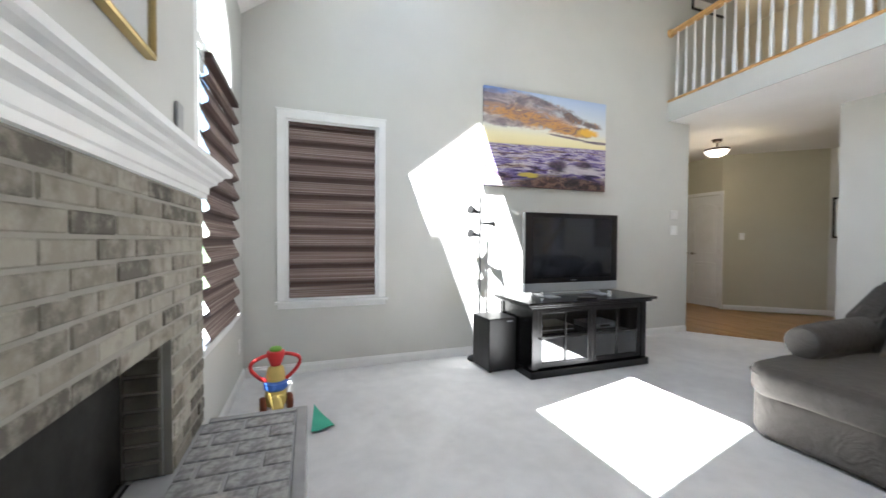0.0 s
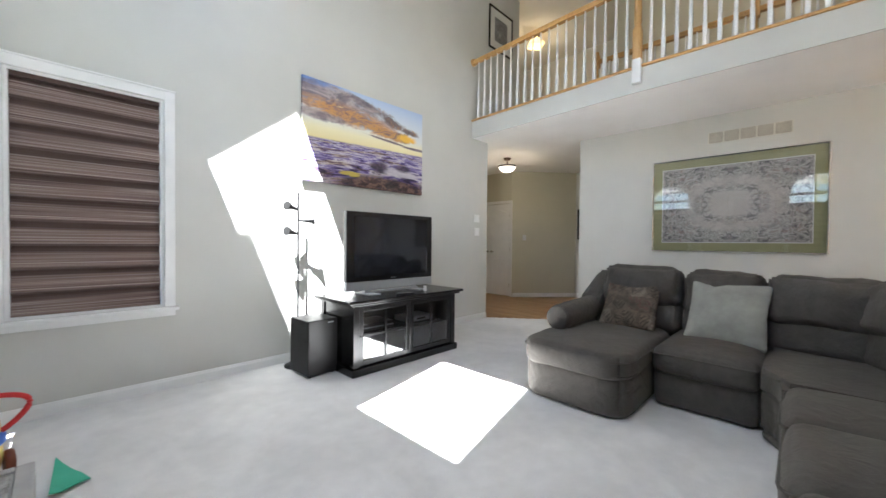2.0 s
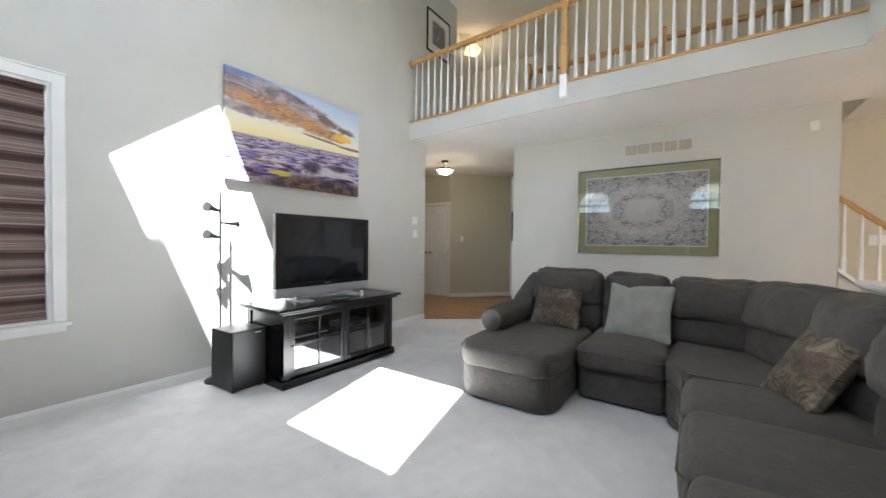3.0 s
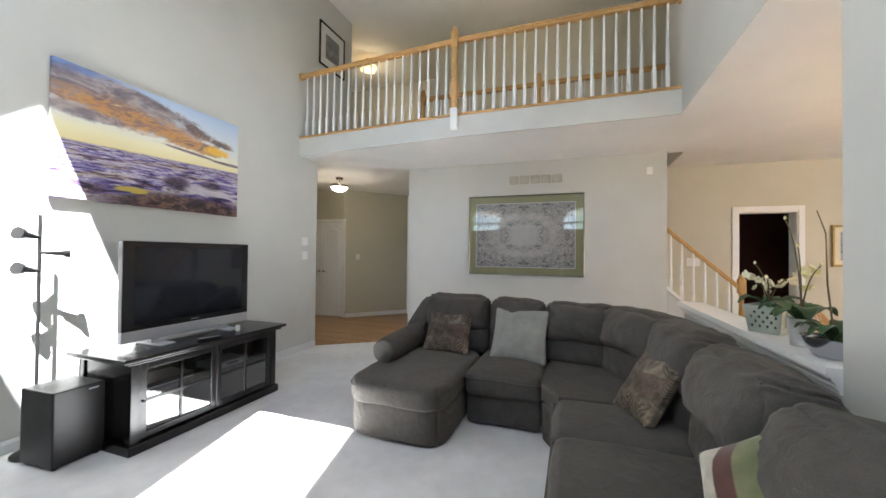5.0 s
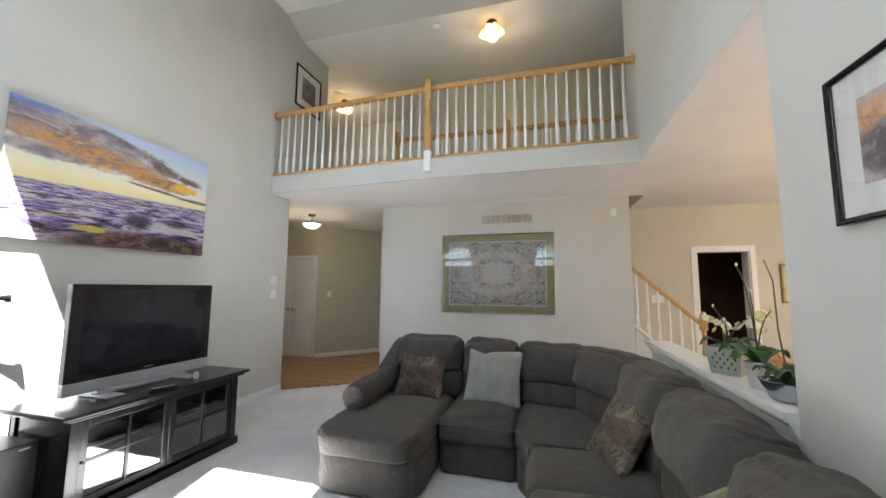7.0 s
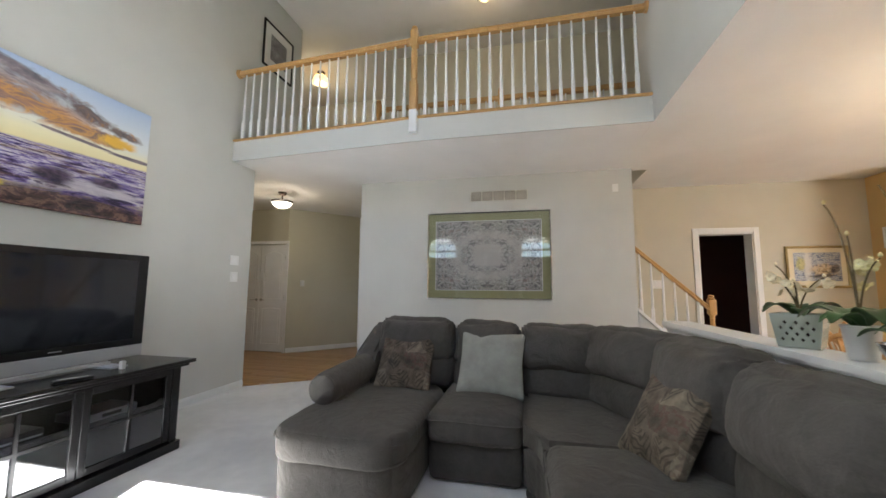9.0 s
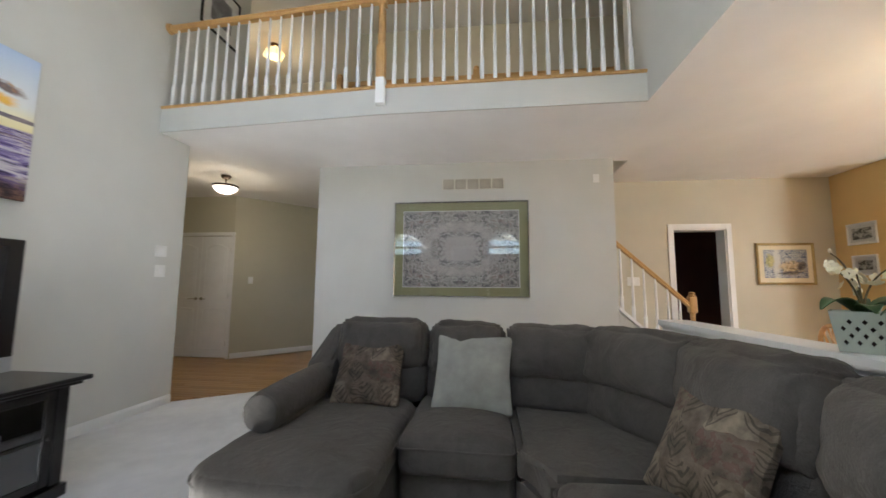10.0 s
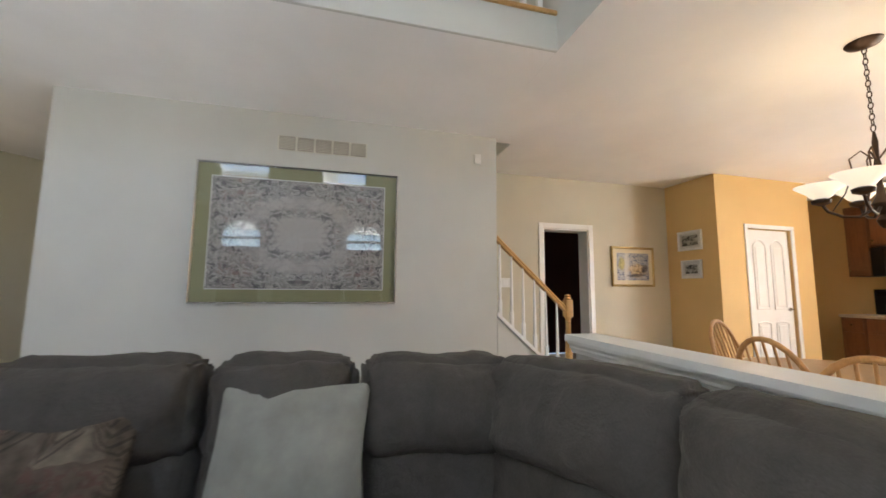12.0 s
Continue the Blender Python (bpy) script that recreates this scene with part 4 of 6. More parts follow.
# ---- fireplace ----
FX, BX, F0, F1 = -0.146, -0.171, 0.72, 2.25
HEARTH = 0.411
structure("chimney_breast", boxes((W + 0.001, F0, HEARTH, BX - 0.004, FIRE[0], 3.08), (W + 0.001, FIRE[1], HEARTH, BX - 0.004, F1, 3.08), (W + 0.001, FIRE[0], FIRE[3], BX - 0.004, FIRE[1], 3.08)), WALL, "sage grey chimney breast over the mantel", "wall")
structure("chimney", boxes((-1.1, 0.9, 1.05, -0.49, 1.9, 6.5)), MORTAR, "brick chimney stack outside the wall", "chimney")
fp = thing("fireplace", "taupe brick fireplace with a dark open firebox", "fireplace", Matrix.Translation((BX, (F0 + F1) / 2, HEARTH)))
inv = fp.matrix_world.inverted()


def world_part(name, bm, material, parent, label="", smooth=False):
    bm.transform(parent.matrix_world.inverted())
    return part(name, bm, material, parent, label, smooth)


MT = 1.357
for a, b, z in ((F0, FIRE[0], HEARTH), (FIRE[1], F1, HEARTH), (FIRE[0], FIRE[1], FIRE[3])):
    world_part("mortar_bed", boxes((BX - 0.003, a, z, FX - 0.004, b, MT)), MORTAR, fp)
world_part("firebox", boxes((-0.8, FIRE[0] - 0.06, 0.32, -0.76, FIRE[1] + 0.06, 1.0), (-0.76, FIRE[0] - 0.06, 0.37, BX, FIRE[0] - 0.002, 1.0), (-0.76, FIRE[1] + 0.002, 0.37, BX, FIRE[1] + 0.06, 1.0),
                            (-0.76, FIRE[0] - 0.06, 0.32, BX, FIRE[1] + 0.06, 0.4), (-0.76, FIRE[0] - 0.002, FIRE[3] + 0.002, BX, FIRE[1] + 0.002, 1.0)), SOOT, fp)
world_part("reveal_bed", boxes((-0.3, FIRE[1] - 0.0025, HEARTH, FX - 0.031, FIRE[1] - 0.0005, FIRE[3])), MORTAR, fp)
world_part("lining", boxes((-0.3, FIRE[0], FIRE[3] - 0.0025, FX - 0.031, FIRE[1], FIRE[3] - 0.0005)), SOOT, fp)
world_part("fire_screen", boxes((-0.29, FIRE[0], HEARTH, -0.28, FIRE[1] - 0.02, FIRE[3] - 0.02)), SOOT, fp, "black glass fire screen")
world_part("screen_rail", boxes((-0.285, FIRE[0], HEARTH, -0.265, FIRE[1] - 0.02, HEARTH + 0.018), bevel=0.003), CHROME, fp, "bright metal rail of the fire screen")
# mantel: frieze, stacked crown, shelf
mantel = thing("mantel_shelf", "white moulded wooden mantel shelf above the brick", "mantel", Matrix.Translation((FX, (F0 + F1) / 2, MT)))
MANTEL = [(-0.024, 0.0), (0.012, 0.0), (0.014, 0.018), (0.02, 0.022), (0.022, 0.05), (0.032, 0.058), (0.046, 0.064), (0.05, 0.078), (0.064, 0.086), (0.07, 0.098), (0.088, 0.101), (0.098, 0.106), (0.1, 0.122), (0.094, 0.128), (-0.024, 0.128)]


def mantel_ring():
    bm = bmesh.new()
    rings = []
    for s in range(4):
        ring = []
        for o, u in MANTEL:
            side = max(o, 0.0) * 0.75
            ring.append(bm.verts.new(((-0.024 if s in (0, 3) else o), (F0 - side if s in (0, 1) else F1 + side) - (F0 + F1) / 2, u)))
        rings.append(ring)
    m = len(MANTEL)
    for a, b in zip(rings, rings[1:]):
        for k in range(m):
            bm.faces.new((a[k], a[(k + 1) % m], b[(k + 1) % m], b[k]))
    bmesh.ops.remove_doubles(bm, verts=bm.verts, dist=1e-5)
    return bm


MANTEL, upper = MANTEL[:9] + [(-0.024, 0.086)], [(-0.024, 0.0862), (0.064, 0.0862)] + MANTEL[9:]
part("moulding", mantel_ring(), TRIM, mantel)
MANTEL = upper
part("shelf", mantel_ring(), TRIM, mantel)
hearth = thing("hearth", "raised brick hearth edged with grey stone", "hearth", Matrix.Translation((0.0, (F0 + F1) / 2, 0)))
world_part("body", boxes((W + 0.002, F0 - 0.1, 0.0, 0.22, 2.22, HEARTH - 0.003)), STONE, hearth)
world_part("edging", boxes((0.222, F0 - 0.13, 0.0, 0.265, 2.26, HEARTH + 0.004), (FX + 0.02, 2.222, 0.0, 0.221, 2.26, HEARTH + 0.004), bevel=0.004), STONE, hearth, "grey stone edging strip")

# ---- pictures ----


def framed(name, label, place, w, h, fw, frame_mat, art, border=0.0, border_mat=None, depth=0.025, inner=None, category="picture", glazed=True):
    """Local x across, z up, back at y = 0, front towards -y."""
    t = thing(name, label, category, place)
    bm = bmesh.new()
    a, b = w / 2, h / 2
    prof = [(0.0, 0.0), (0.0, -depth), (fw * 0.3, -depth - 0.004), (fw * 0.7, -depth), (fw, -depth + 0.008), (fw, 0.0)]
    rings = []
    for sx, sz in ((-1, -1), (1, -1), (1, 1), (-1, 1)):
        rings.append([bm.verts.new((sx * (a - o), y - 0.001, sz * (b - o))) for o, y in prof])
    for k in range(4):
        r0, r1 = rings[k], rings[(k + 1) % 4]
        for i in range(len(prof)):
            j = (i + 1) % len(prof)
            bm.faces.new((r0[i], r1[i], r1[j], r0[j]))
    part("frame", bm, frame_mat, t)
    y = -depth * 0.45
    if border:
        part("mat_board", boxes((-a + fw, y, -b + fw, a - fw, -0.002, b - fw)), border_mat, t)
        part("picture", boxes((-a + fw + border, y - 0.002, -b + fw + border, a - fw - border, y - 0.0005, b - fw - border)), art, t)
        if inner:
            e = a - fw - border + 0.006
            g = b - fw - border + 0.006
            part("fillet", boxes((-e, y - 0.004, -g, -e + 0.006, y - 0.0005, g), (e - 0.006, y - 0.004, -g, e, y - 0.0005, g), (-e + 0.006, y - 0.004, -g, e - 0.006, y - 0.0005, -g + 0.006), (-e + 0.006, y - 0.004, g - 0.006, e - 0.006, y - 0.0005, g)), inner, t)
    else:
        part("picture", boxes((-a + fw, y, -b + fw, a - fw, -0.002, b - fw)), art, t)
    if glazed:
        g = part("glass", boxes((-a + fw, -depth * 0.8, -b + fw, a - fw, -depth * 0.8 + 0.002, b - fw)), GLASS, t)
        g.visible_shadow = False
    return t


def facing(x, y, z, deg):
    return Matrix.Translation((x, y, z)) @ Matrix.Rotation(radians(deg), 4, 'Z')


cv = thing("canvas_painting", "wide canvas painting of an orange sunset over violet fields", "painting", facing(2.782, N, 2.295, 0))
part("stretcher", boxes((-0.78, -0.012, -0.497, 0.78, -0.001, 0.497)), CHAIR_WOOD, cv)
part("canvas", boxes((-0.798, -0.042, -0.515, 0.798, -0.0125, 0.515), bevel=0.004), seascape("sunset_paint", 1.596, 1.03), cv)
framed("framed_tapestry", "floral tapestry in an olive mat and silver frame", facing(E, 1.02, 1.667, -90), 1.64, 1.165, 0.016, CHROME, tapestry("floral_tapestry", 1.4, 0.93), 0.105, OLIVE_BOARD, 0.03, MAT_BOARD, "framed tapestry")
framed("framed_print", "black-framed landscape print with a wide white mat", facing(1.555, S, 1.9, 180), 0.66, 0.485, 0.02, BLACK_WOOD,
       hill_art("hill_print", 0.48, 0.305), 0.09, MAT_BOARD)
framed("framed_print", "black-framed grey print with a white mat on the loft wall", facing(5.32, N, 4.58, 0), 0.63, 0.66, 0.024, BLACK_WOOD,
       print_art("grey_print", [(0.3, (0.05, 0.05, 0.06)), (0.5, (0.16, 0.16, 0.18)), (0.7, (0.4, 0.4, 0.42))], 5, (1, 1, 3)), 0.12, MAT_BOARD)
framed("framed_watercolour", "cream-framed coastal watercolour in blue and ochre", facing(6.9, -3.313, 1.549, -90), 0.715, 0.563, 0.03, GOLD,
       coast_art("coast_paint", 0.535, 0.383), 0.06, CREAM_BOARD, glazed=False)
for z, hh, ww, px in ((1.905, 0.27, 0.37, 6.525), (1.51, 0.25, 0.31, 6.52)):
    framed("small_frame", "small white-framed black and white print", facing(px, -3.95, z, 180), ww, hh, 0.03, TRIM, print_art("ink_print", [(0.42, (0.03, 0.03, 0.03)), (0.5, (0.35, 0.35, 0.33)), (0.58, (0.7, 0.7, 0.66))], 14, (1, 1, 2)), 0.035, MAT_BOARD, 0.018)
framed("framed_print", "gilt-framed pale print above the mantel", facing(BX, 1.3, 2.06, 90), 0.9, 0.7, 0.024, GOLD, print_art("pale_print", [(0.35, (0.3, 0.3, 0.31)), (0.6, (0.5, 0.5, 0.52))], 3), 0.1, MAT_BOARD)
framed("framed_print", "black-framed print at the end of the hall", facing(8.3, 3.72, 1.6, -90), 0.5, 0.66, 0.03, BLACK_WOOD, print_art("hall_print", [(0.35, (0.08, 0.09, 0.1)), (0.6, (0.3, 0.33, 0.35))], 4), 0.08, MAT_BOARD)

# ---- small wall fixtures ----


def plate(name, label, place, w, h, category="switch", extra=True):
    t = thing(name, label, category, place)
    part("plate", boxes((-w / 2, -0.009, -h / 2, w / 2, -0.001, h / 2), bevel=0.003), WHITE_PLASTIC, t)
    if extra:
        part("rocker", boxes((-w * 0.2, -0.013, -h * 0.28, w * 0.2, -0.009, h * 0.28), bevel=0.002), TRIM, t)
    return t


plate("light_switch", "white light switch on the sage wall", facing(4.755, N, 1.345, 0), 0.115, 0.12)
plate("thermostat", "white wall thermostat above the light switch", facing(4.75, N, 1.545, 0), 0.13, 0.115, "thermostat")
plate("motion_detector", "small cream alarm sensor high on the wall", facing(E, -0.59, 2.5, -90), 0.07, 0.1, "sensor", False)
plate("light_switch", "white triple light switch by the stairs", facing(6.9, -1.35, 1.3, -90), 0.17, 0.12)
plate("light_switch", "white light switch in the hall", facing(7.42, 4.785, 1.3, -41), 0.08, 0.12)
plate("wall_outlet", "white wall outlet low beside the window", facing(W, 3.75, 0.33, 90), 0.075, 0.115, "outlet")
t = thing("wall_switch", "slim grey switch plate on the chimney breast", "switch", facing(BX, 2.03, 1.62, 90))
part("plate", boxes((-0.03, -0.01, -0.06, 0.03, 0.002, 0.06), bevel=0.003), GREY_PLASTIC, t)
vent = thing("air_vent", "beige five-part return air grille high on the wall", "air vent", facing(E, 0.866, 2.468, -90))
part("backing", boxes((-0.38, -0.006, -0.065, 0.38, -0.001, 0.065)), plain("vent_plate", (0.66, 0.64, 0.56), 0.5), vent)
for i in range(5):
    cx = -0.302 + i * 0.151
    part("frame", boxes((cx - 0.066, -0.014, -0.06, cx + 0.066, -0.007, -0.052), (cx - 0.066, -0.014, 0.052, cx + 0.066, -0.007, 0.06), (cx - 0.066, -0.014, -0.052, cx - 0.058, -0.007, 0.052), (cx + 0.058, -0.014, -0.052, cx + 0.066, -0.007, 0.052)), VENT, vent)
    for j in range(8):
        z = -0.048 + j * 0.0137
        sl = part("slat", boxes((-0.058, -0.0125, -0.0045, 0.058, -0.007, 0.0045)), VENT, vent)
        sl.matrix_local = pose(cx, 0, z, 25)

# ---- loft edge, rails, stairs ----
EDGE = [(4.45, S), (4.462, 1.64), (4.62, N)]


def prism_between(a, b, thick, z0, z1):
    bm = bmesh.new()
    return polygon(bm, [a, b, (b[0] + thick, b[1]), (a[0] + thick, a[1])], z0, z1)


for a, b in zip(EDGE, EDGE[1:]):
    structure("loft_fascia", prism_between(a, b, 0.02, CEIL - 0.002, LOFT - 0.022), WALL, "painted loft edge", "ceiling")
    d = Vector((b[0] - a[0], b[1] - a[1], 0)).normalized()
    m = Matrix.Translation((*a, 0)) @ Matrix.Rotation(math.atan2(d.y, d.x), 4, 'Z')
    ln = math.dist(a, b)
    bm = boxes((0.0, -0.06, LOFT - 0.0215, ln, 0.018, LOFT + 0.006), bevel=0.007)
    bm.transform(m)
    structure("trim_loft_nosing", bm, OAK, "oak nosing along the loft edge", "trim")


def baluster(parent, x, y, z0, z1, square=0.21):
    bm = boxes((x - 0.017, y - 0.017, z0, x + 0.017, y + 0.017, z0 + square), bevel=0.002)
    lathe(bm, [(0.016, 0), (0.017, 0.012), (0.013, 0.024), (0.0165, 0.04), (0.0155, 0.12), (0.0095, z1 - z0 - square)], (x, y, z0 + square), 10)
    part("baluster", bm, TRIM, parent, "white turned baluster", True)


RAIL = [(-0.028, 0.0), (-0.03, 0.02), (-0.022, 0.03), (-0.03, 0.042), (-0.022, 0.06), (0.0, 0.066), (0.022, 0.06), (0.03, 0.042), (0.022, 0.03), (0.03, 0.02), (0.028, 0.0)]


def rail_between(parent, a, b, name="handrail"):
    a, b = Vector(a), Vector(b)
    d = b - a
    flat = Vector((d.x, d.y, 0)).normalized()
    side = Vector((-flat.y, flat.x, 0))
    n = d.normalized()
    bm = extrude_profile(bmesh.new(), RAIL, lambda o, al, u: a + n * al + side * o + Vector((0, 0, u - 0.033)), d.length)
    part(name, bm, OAK, parent, "golden oak handrail", True)


def newel(parent, x, y, z0, z1, glare_to=None, square=0.3):
    h = z1 - z0
    bm = bmesh.new()
    s = 0.038
    lathe(bm, [(0.036, 0), (0.038, 0.02), (0.028, 0.04), (0.036, 0.06), (0.034, h * 0.3), (0.024, h - square - 0.28), (0.03, h - square - 0.27), (0.024, h - square - 0.25), (0.036, h - square - 0.22)], (x, y, z0 + square), 18)
    box(bm, x - s, y - s, z0 if glare_to is None else glare_to, x + s, y + s, z0 + square, 0.003)
    box(bm, x - s, y - s, z1 - 0.22, x + s, y + s, z1 - 0.045, 0.003)
    lathe(bm, [(0.03, -0.046), (0.036, -0.04), (0.038, -0.03), (0.024, -0.02), (0.034, -0.008), (0.03, 0.002), (0.012, 0.01)], (x, y, z1), 18)
    part("newel_post", bm, OAK, parent, "turned golden oak newel post", True)
    # the foot of the oak post is coloured white in place of glare
    if glare_to is not None:
        part("newel_foot", boxes((x - s - 0.002, y - s - 0.002, z0, x + s + 0.002, y + s + 0.002, glare_to - 0.001), bevel=0.003), TRIM, parent, "newel foot whitened to imitate glare on the oak")


lr = thing("loft_railing", "oak handrail with white balusters along the loft edge", "railing", Matrix.Translation((0, 0, 0)))
RT = 3.86
newel(lr, 4.445, 1.64, 2.815, 3.985, 3.06, 0.55)
for (a, b), cnt in zip(zip(EDGE, EDGE[1:]), (19, 19)):
    off = Vector((0.018, 0))
    pa, pb = Vector(a) + off, Vector(b) + off
    for i in range(cnt):
        f = (i + 1) / (cnt + 1) if cnt else 0
        p = pa.lerp(pb, f)
        baluster(lr, p.x, p.y, LOFT + 0.006, RT - 0.03)
    d = (pb - pa).normalized() * 0.03
    qa, qb = pa + d, pb - d
    rail_between(lr, (qa.x, qa.y, RT), (qb.x, qb.y, RT))
for x, y, s in ((4.466, S, 1), (4.637, N, -1)):
    bm = tube(bmesh.new(), (x, y + s * 0.001, RT), (x, y + s * 0.024, RT), 0.055, 0.05, 20)
    part("rosette", bm, OAK, lr, "round oak wall rosette", True)
fr = thing("stairwell_railing", "oak handrail with white balusters round the stairwell", "railing")
for y in (2.6, 0.82):
    newel(fr, 5.8, y, LOFT + 0.001, 3.96, None, 0.3)
for i in range(29):
    y = -0.72 + i * 0.1162
    if abs(y - 0.82) > 0.05:
        baluster(fr, 5.8, y, LOFT + 0.001, 3.79)
rail_between(fr, (5.8, -0.86, 3.82), (5.8, 2.58, 3.82))

st = thing("staircase", "white-stringered stairs with oak treads rising behind the wall", "stairs")
RISE_S, RUN = 0.188, 0.205
for i in range(15):
    y = -1.56 + i * RUN
    z = RISE_S * (i + 1)
    part("tread", boxes((5.98, y - 0.025, z - 0.03, 6.885, y + RUN, z), bevel=0.006), OAK, st, "oak stair tread")
    part("riser", boxes((5.98, y, z - RISE_S + 0.001, 6.885, y + 0.018, z - 0.031)), TRIM, st)
bm = bmesh.new()
v = [bm.verts.new((x, y, z)) for x in (5.862, 5.955) for y, z in ((-1.62, 0.0), (-0.80, 0.0), (-0.80, 0.945), (-1.62, 0.20))]
for f in ((0, 1, 2, 3), (4, 5, 6, 7), (0, 1, 5, 4), (1, 2, 6, 5), (2, 3, 7, 6), (3, 0, 4, 7)):
    bm.faces.new([v[k] for k in f])
part("stringer_wall", bm, WALL, st)
for o, h in ((0.012, 0.045), (0.02, 0.018)):
    bm = bmesh.new()
    v = [bm.verts.new((x, y, z + dz)) for x in (5.86 - o, 5.957 + o) for y, z in ((-1.63, 0.20), (-0.793, 0.96)) for dz in (0.0, h)]
    for f in ((0, 1, 3, 2), (4, 5, 7, 6), (0, 1, 5, 4), (2, 3, 7, 6), (0, 2, 6, 4), (1, 3, 7, 5)):
        bm.faces.new([v[k] for k in f])
    part("stringer_cap", bm, TRIM, st, "white stringer cap")
newel(st, 5.905, -1.6, 0.001, 1.16, None, 0.25)
rail_between(st, (5.905, -1.57, 1.02), (5.905, -0.80, 1.735))
for i in range(6):
    y = -1.47 + i * 0.125
    k = (y + 1.57) / 0.77
    baluster(st, 5.905, y, 0.26 + 0.70 * k + 0.03, 1.0 + 0.715 * k, 0.16)

# ---- doors ----


def panel_leaf(parent, name, x0, x1, z0, z1, panels, material=TRIM):
    """A moulded door leaf in the plane y = 0, front towards -y; panels: (z0, z1) rows of two raised panels."""
    bm = boxes((x0, 0.0, z0, x1, 0.035, z1), bevel=0.002)
    leaf = part(name, bm, material, parent)
    w = x1 - x0
    for a, b in panels:
        for c0, c1 in ((x0 + 0.11 * w + 0.01, x1 - 0.11 * w - 0.01),) if w < 0.62 else ((x0 + 0.1, x0 + w / 2 - 0.04), (x0 + w / 2 + 0.04, x1 - 0.1)):
            arch = 0.07 if b > 1.5 else 0.02
            bm = boxes((c0, -0.011, a, c0 + 0.022, 0.001, b - arch), (c1 - 0.022, -0.011, a, c1, 0.001, b - arch), (c0 + 0.022, -0.011, a, c1 - 0.022, 0.001, a + 0.022),
                       (c0 + 0.045, -0.007, a + 0.045, c1 - 0.045, 0.001, b - arch - 0.03), bevel=0.003)
            sweep(bm, [(c0 + 0.011 + (c1 - c0 - 0.022) * k / 10, 0.0, b - arch + arch * math.sin(math.pi * k / 10)) for k in range(11)], 0.011, 8)
            part("panel", bm, material, leaf)
    return leaf


def lever(parent, x, z, way=1):
    bm = tube(bmesh.new(), (x, -0.001, z), (x, -0.012, z), 0.026, 0.026, 18)
    tube(bm, (x, -0.012, z), (x, -0.05, z), 0.009)
    sweep(bm, [(x, -0.048, z), (x + way * 0.04, -0.052, z + 0.003), (x + way * 0.11, -0.05, z - 0.004)], 0.008, 8, 0.8)
    part("door_handle", bm, CHROME, parent, "brushed metal lever handle", True)


def casing(parent, x0, x1, z1, w=0.06):
    part("door_casing", boxes((x0 - w, -0.016, 0, x0, -0.001, z1 + w), (x1, -0.016, 0, x1 + w, -0.001, z1 + w), (x0, -0.016, z1, x1, -0.001, z1 + w), bevel=0.003), TRIM, parent)


d = tagged(new("door_1"), "closed white double closet doors with moulded panels", "door", kind="structure")
d.matrix_world = facing(7.2, 5.575, 0, -90)
# local x runs towards -y of the place
for x0, x1, hx in ((-0.558, -0.003, -0.05), (0.003, 0.558, 0.05)):
    lf = panel_leaf(d, "leaf", x0, x1, 0.012, 2.045, ((0.14, 0.82), (0.98, 1.9)))
    lf.location.y = 0.02
    lever(lf, hx, 0.98, -1 if hx < 0 else 1)
casing(d, -0.565, 0.565, 2.052)
part("hinge", boxes((0.55, 0.0, 1.75, 0.566, 0.022, 1.84)), CHROME, d)
part("hinge", boxes((0.55, 0.0, 0.98, 0.566, 0.022, 1.07)), CHROME, d)
part("hinge", boxes((0.55, 0.0, 0.2, 0.566, 0.022, 0.29)), CHROME, d)
d = tagged(new("door_2"), "closed white panelled pantry door in the ochre wall", "door", kind="structure")
d.matrix_world = facing(6.13, -4.84, 0, -90)
lf = panel_leaf(d, "leaf", -0.376, 0.376, 0.012, 2.035, ((0.14, 0.82), (0.98, 1.9)))
lf.location.y = 0.03
lever(lf, 0.31, 0.98, -1)
casing(d, -0.388, 0.388, 2.045, 0.055)
d = tagged(new("doorway_1"), "white-cased doorway open to a dark room", "doorway", kind="structure")
d.matrix_world = facing(6.9, (DOOR[0] + DOOR[1]) / 2, 0, -90)
hw = (DOOR[1] - DOOR[0]) / 2
casing(d, -hw, hw, DOOR[2], 0.07)
part("jamb", boxes((-hw, 0.001, 0, -hw + 0.018, 0.2, DOOR[2]), (hw - 0.018, 0.001, 0, hw, 0.2, DOOR[2]), (-hw + 0.018, 0.001, DOOR[2] - 0.018, hw - 0.018, 0.2, DOOR[2])), TRIM, d)
ck = thing("wooden_chest", "grey chest of drawers in the dark room", "chest of drawers", facing(8.95, -1.95, 0, -90))
part("body", boxes((-0.45, -0.45, 0.0, 0.45, 0.0, 0.9), bevel=0.006), GREY_PLASTIC, ck)
for i in range(3):
    dr = part("drawer", boxes((-0.42, -0.47, 0.06 + i * 0.28, 0.42, -0.452, 0.31 + i * 0.28), bevel=0.004), GREY_PLASTIC, ck)
    for sx in (-0.2, 0.2):
        part("knob", lathe(bmesh.new(), [(0.006, 0), (0.006, 0.012), (0.014, 0.02), (0.01, 0.028)], (0, 0, 0), 10), BLACK_METAL, dr).matrix_local = pose(sx, -0.47, 0.185 + i * 0.28, 90)

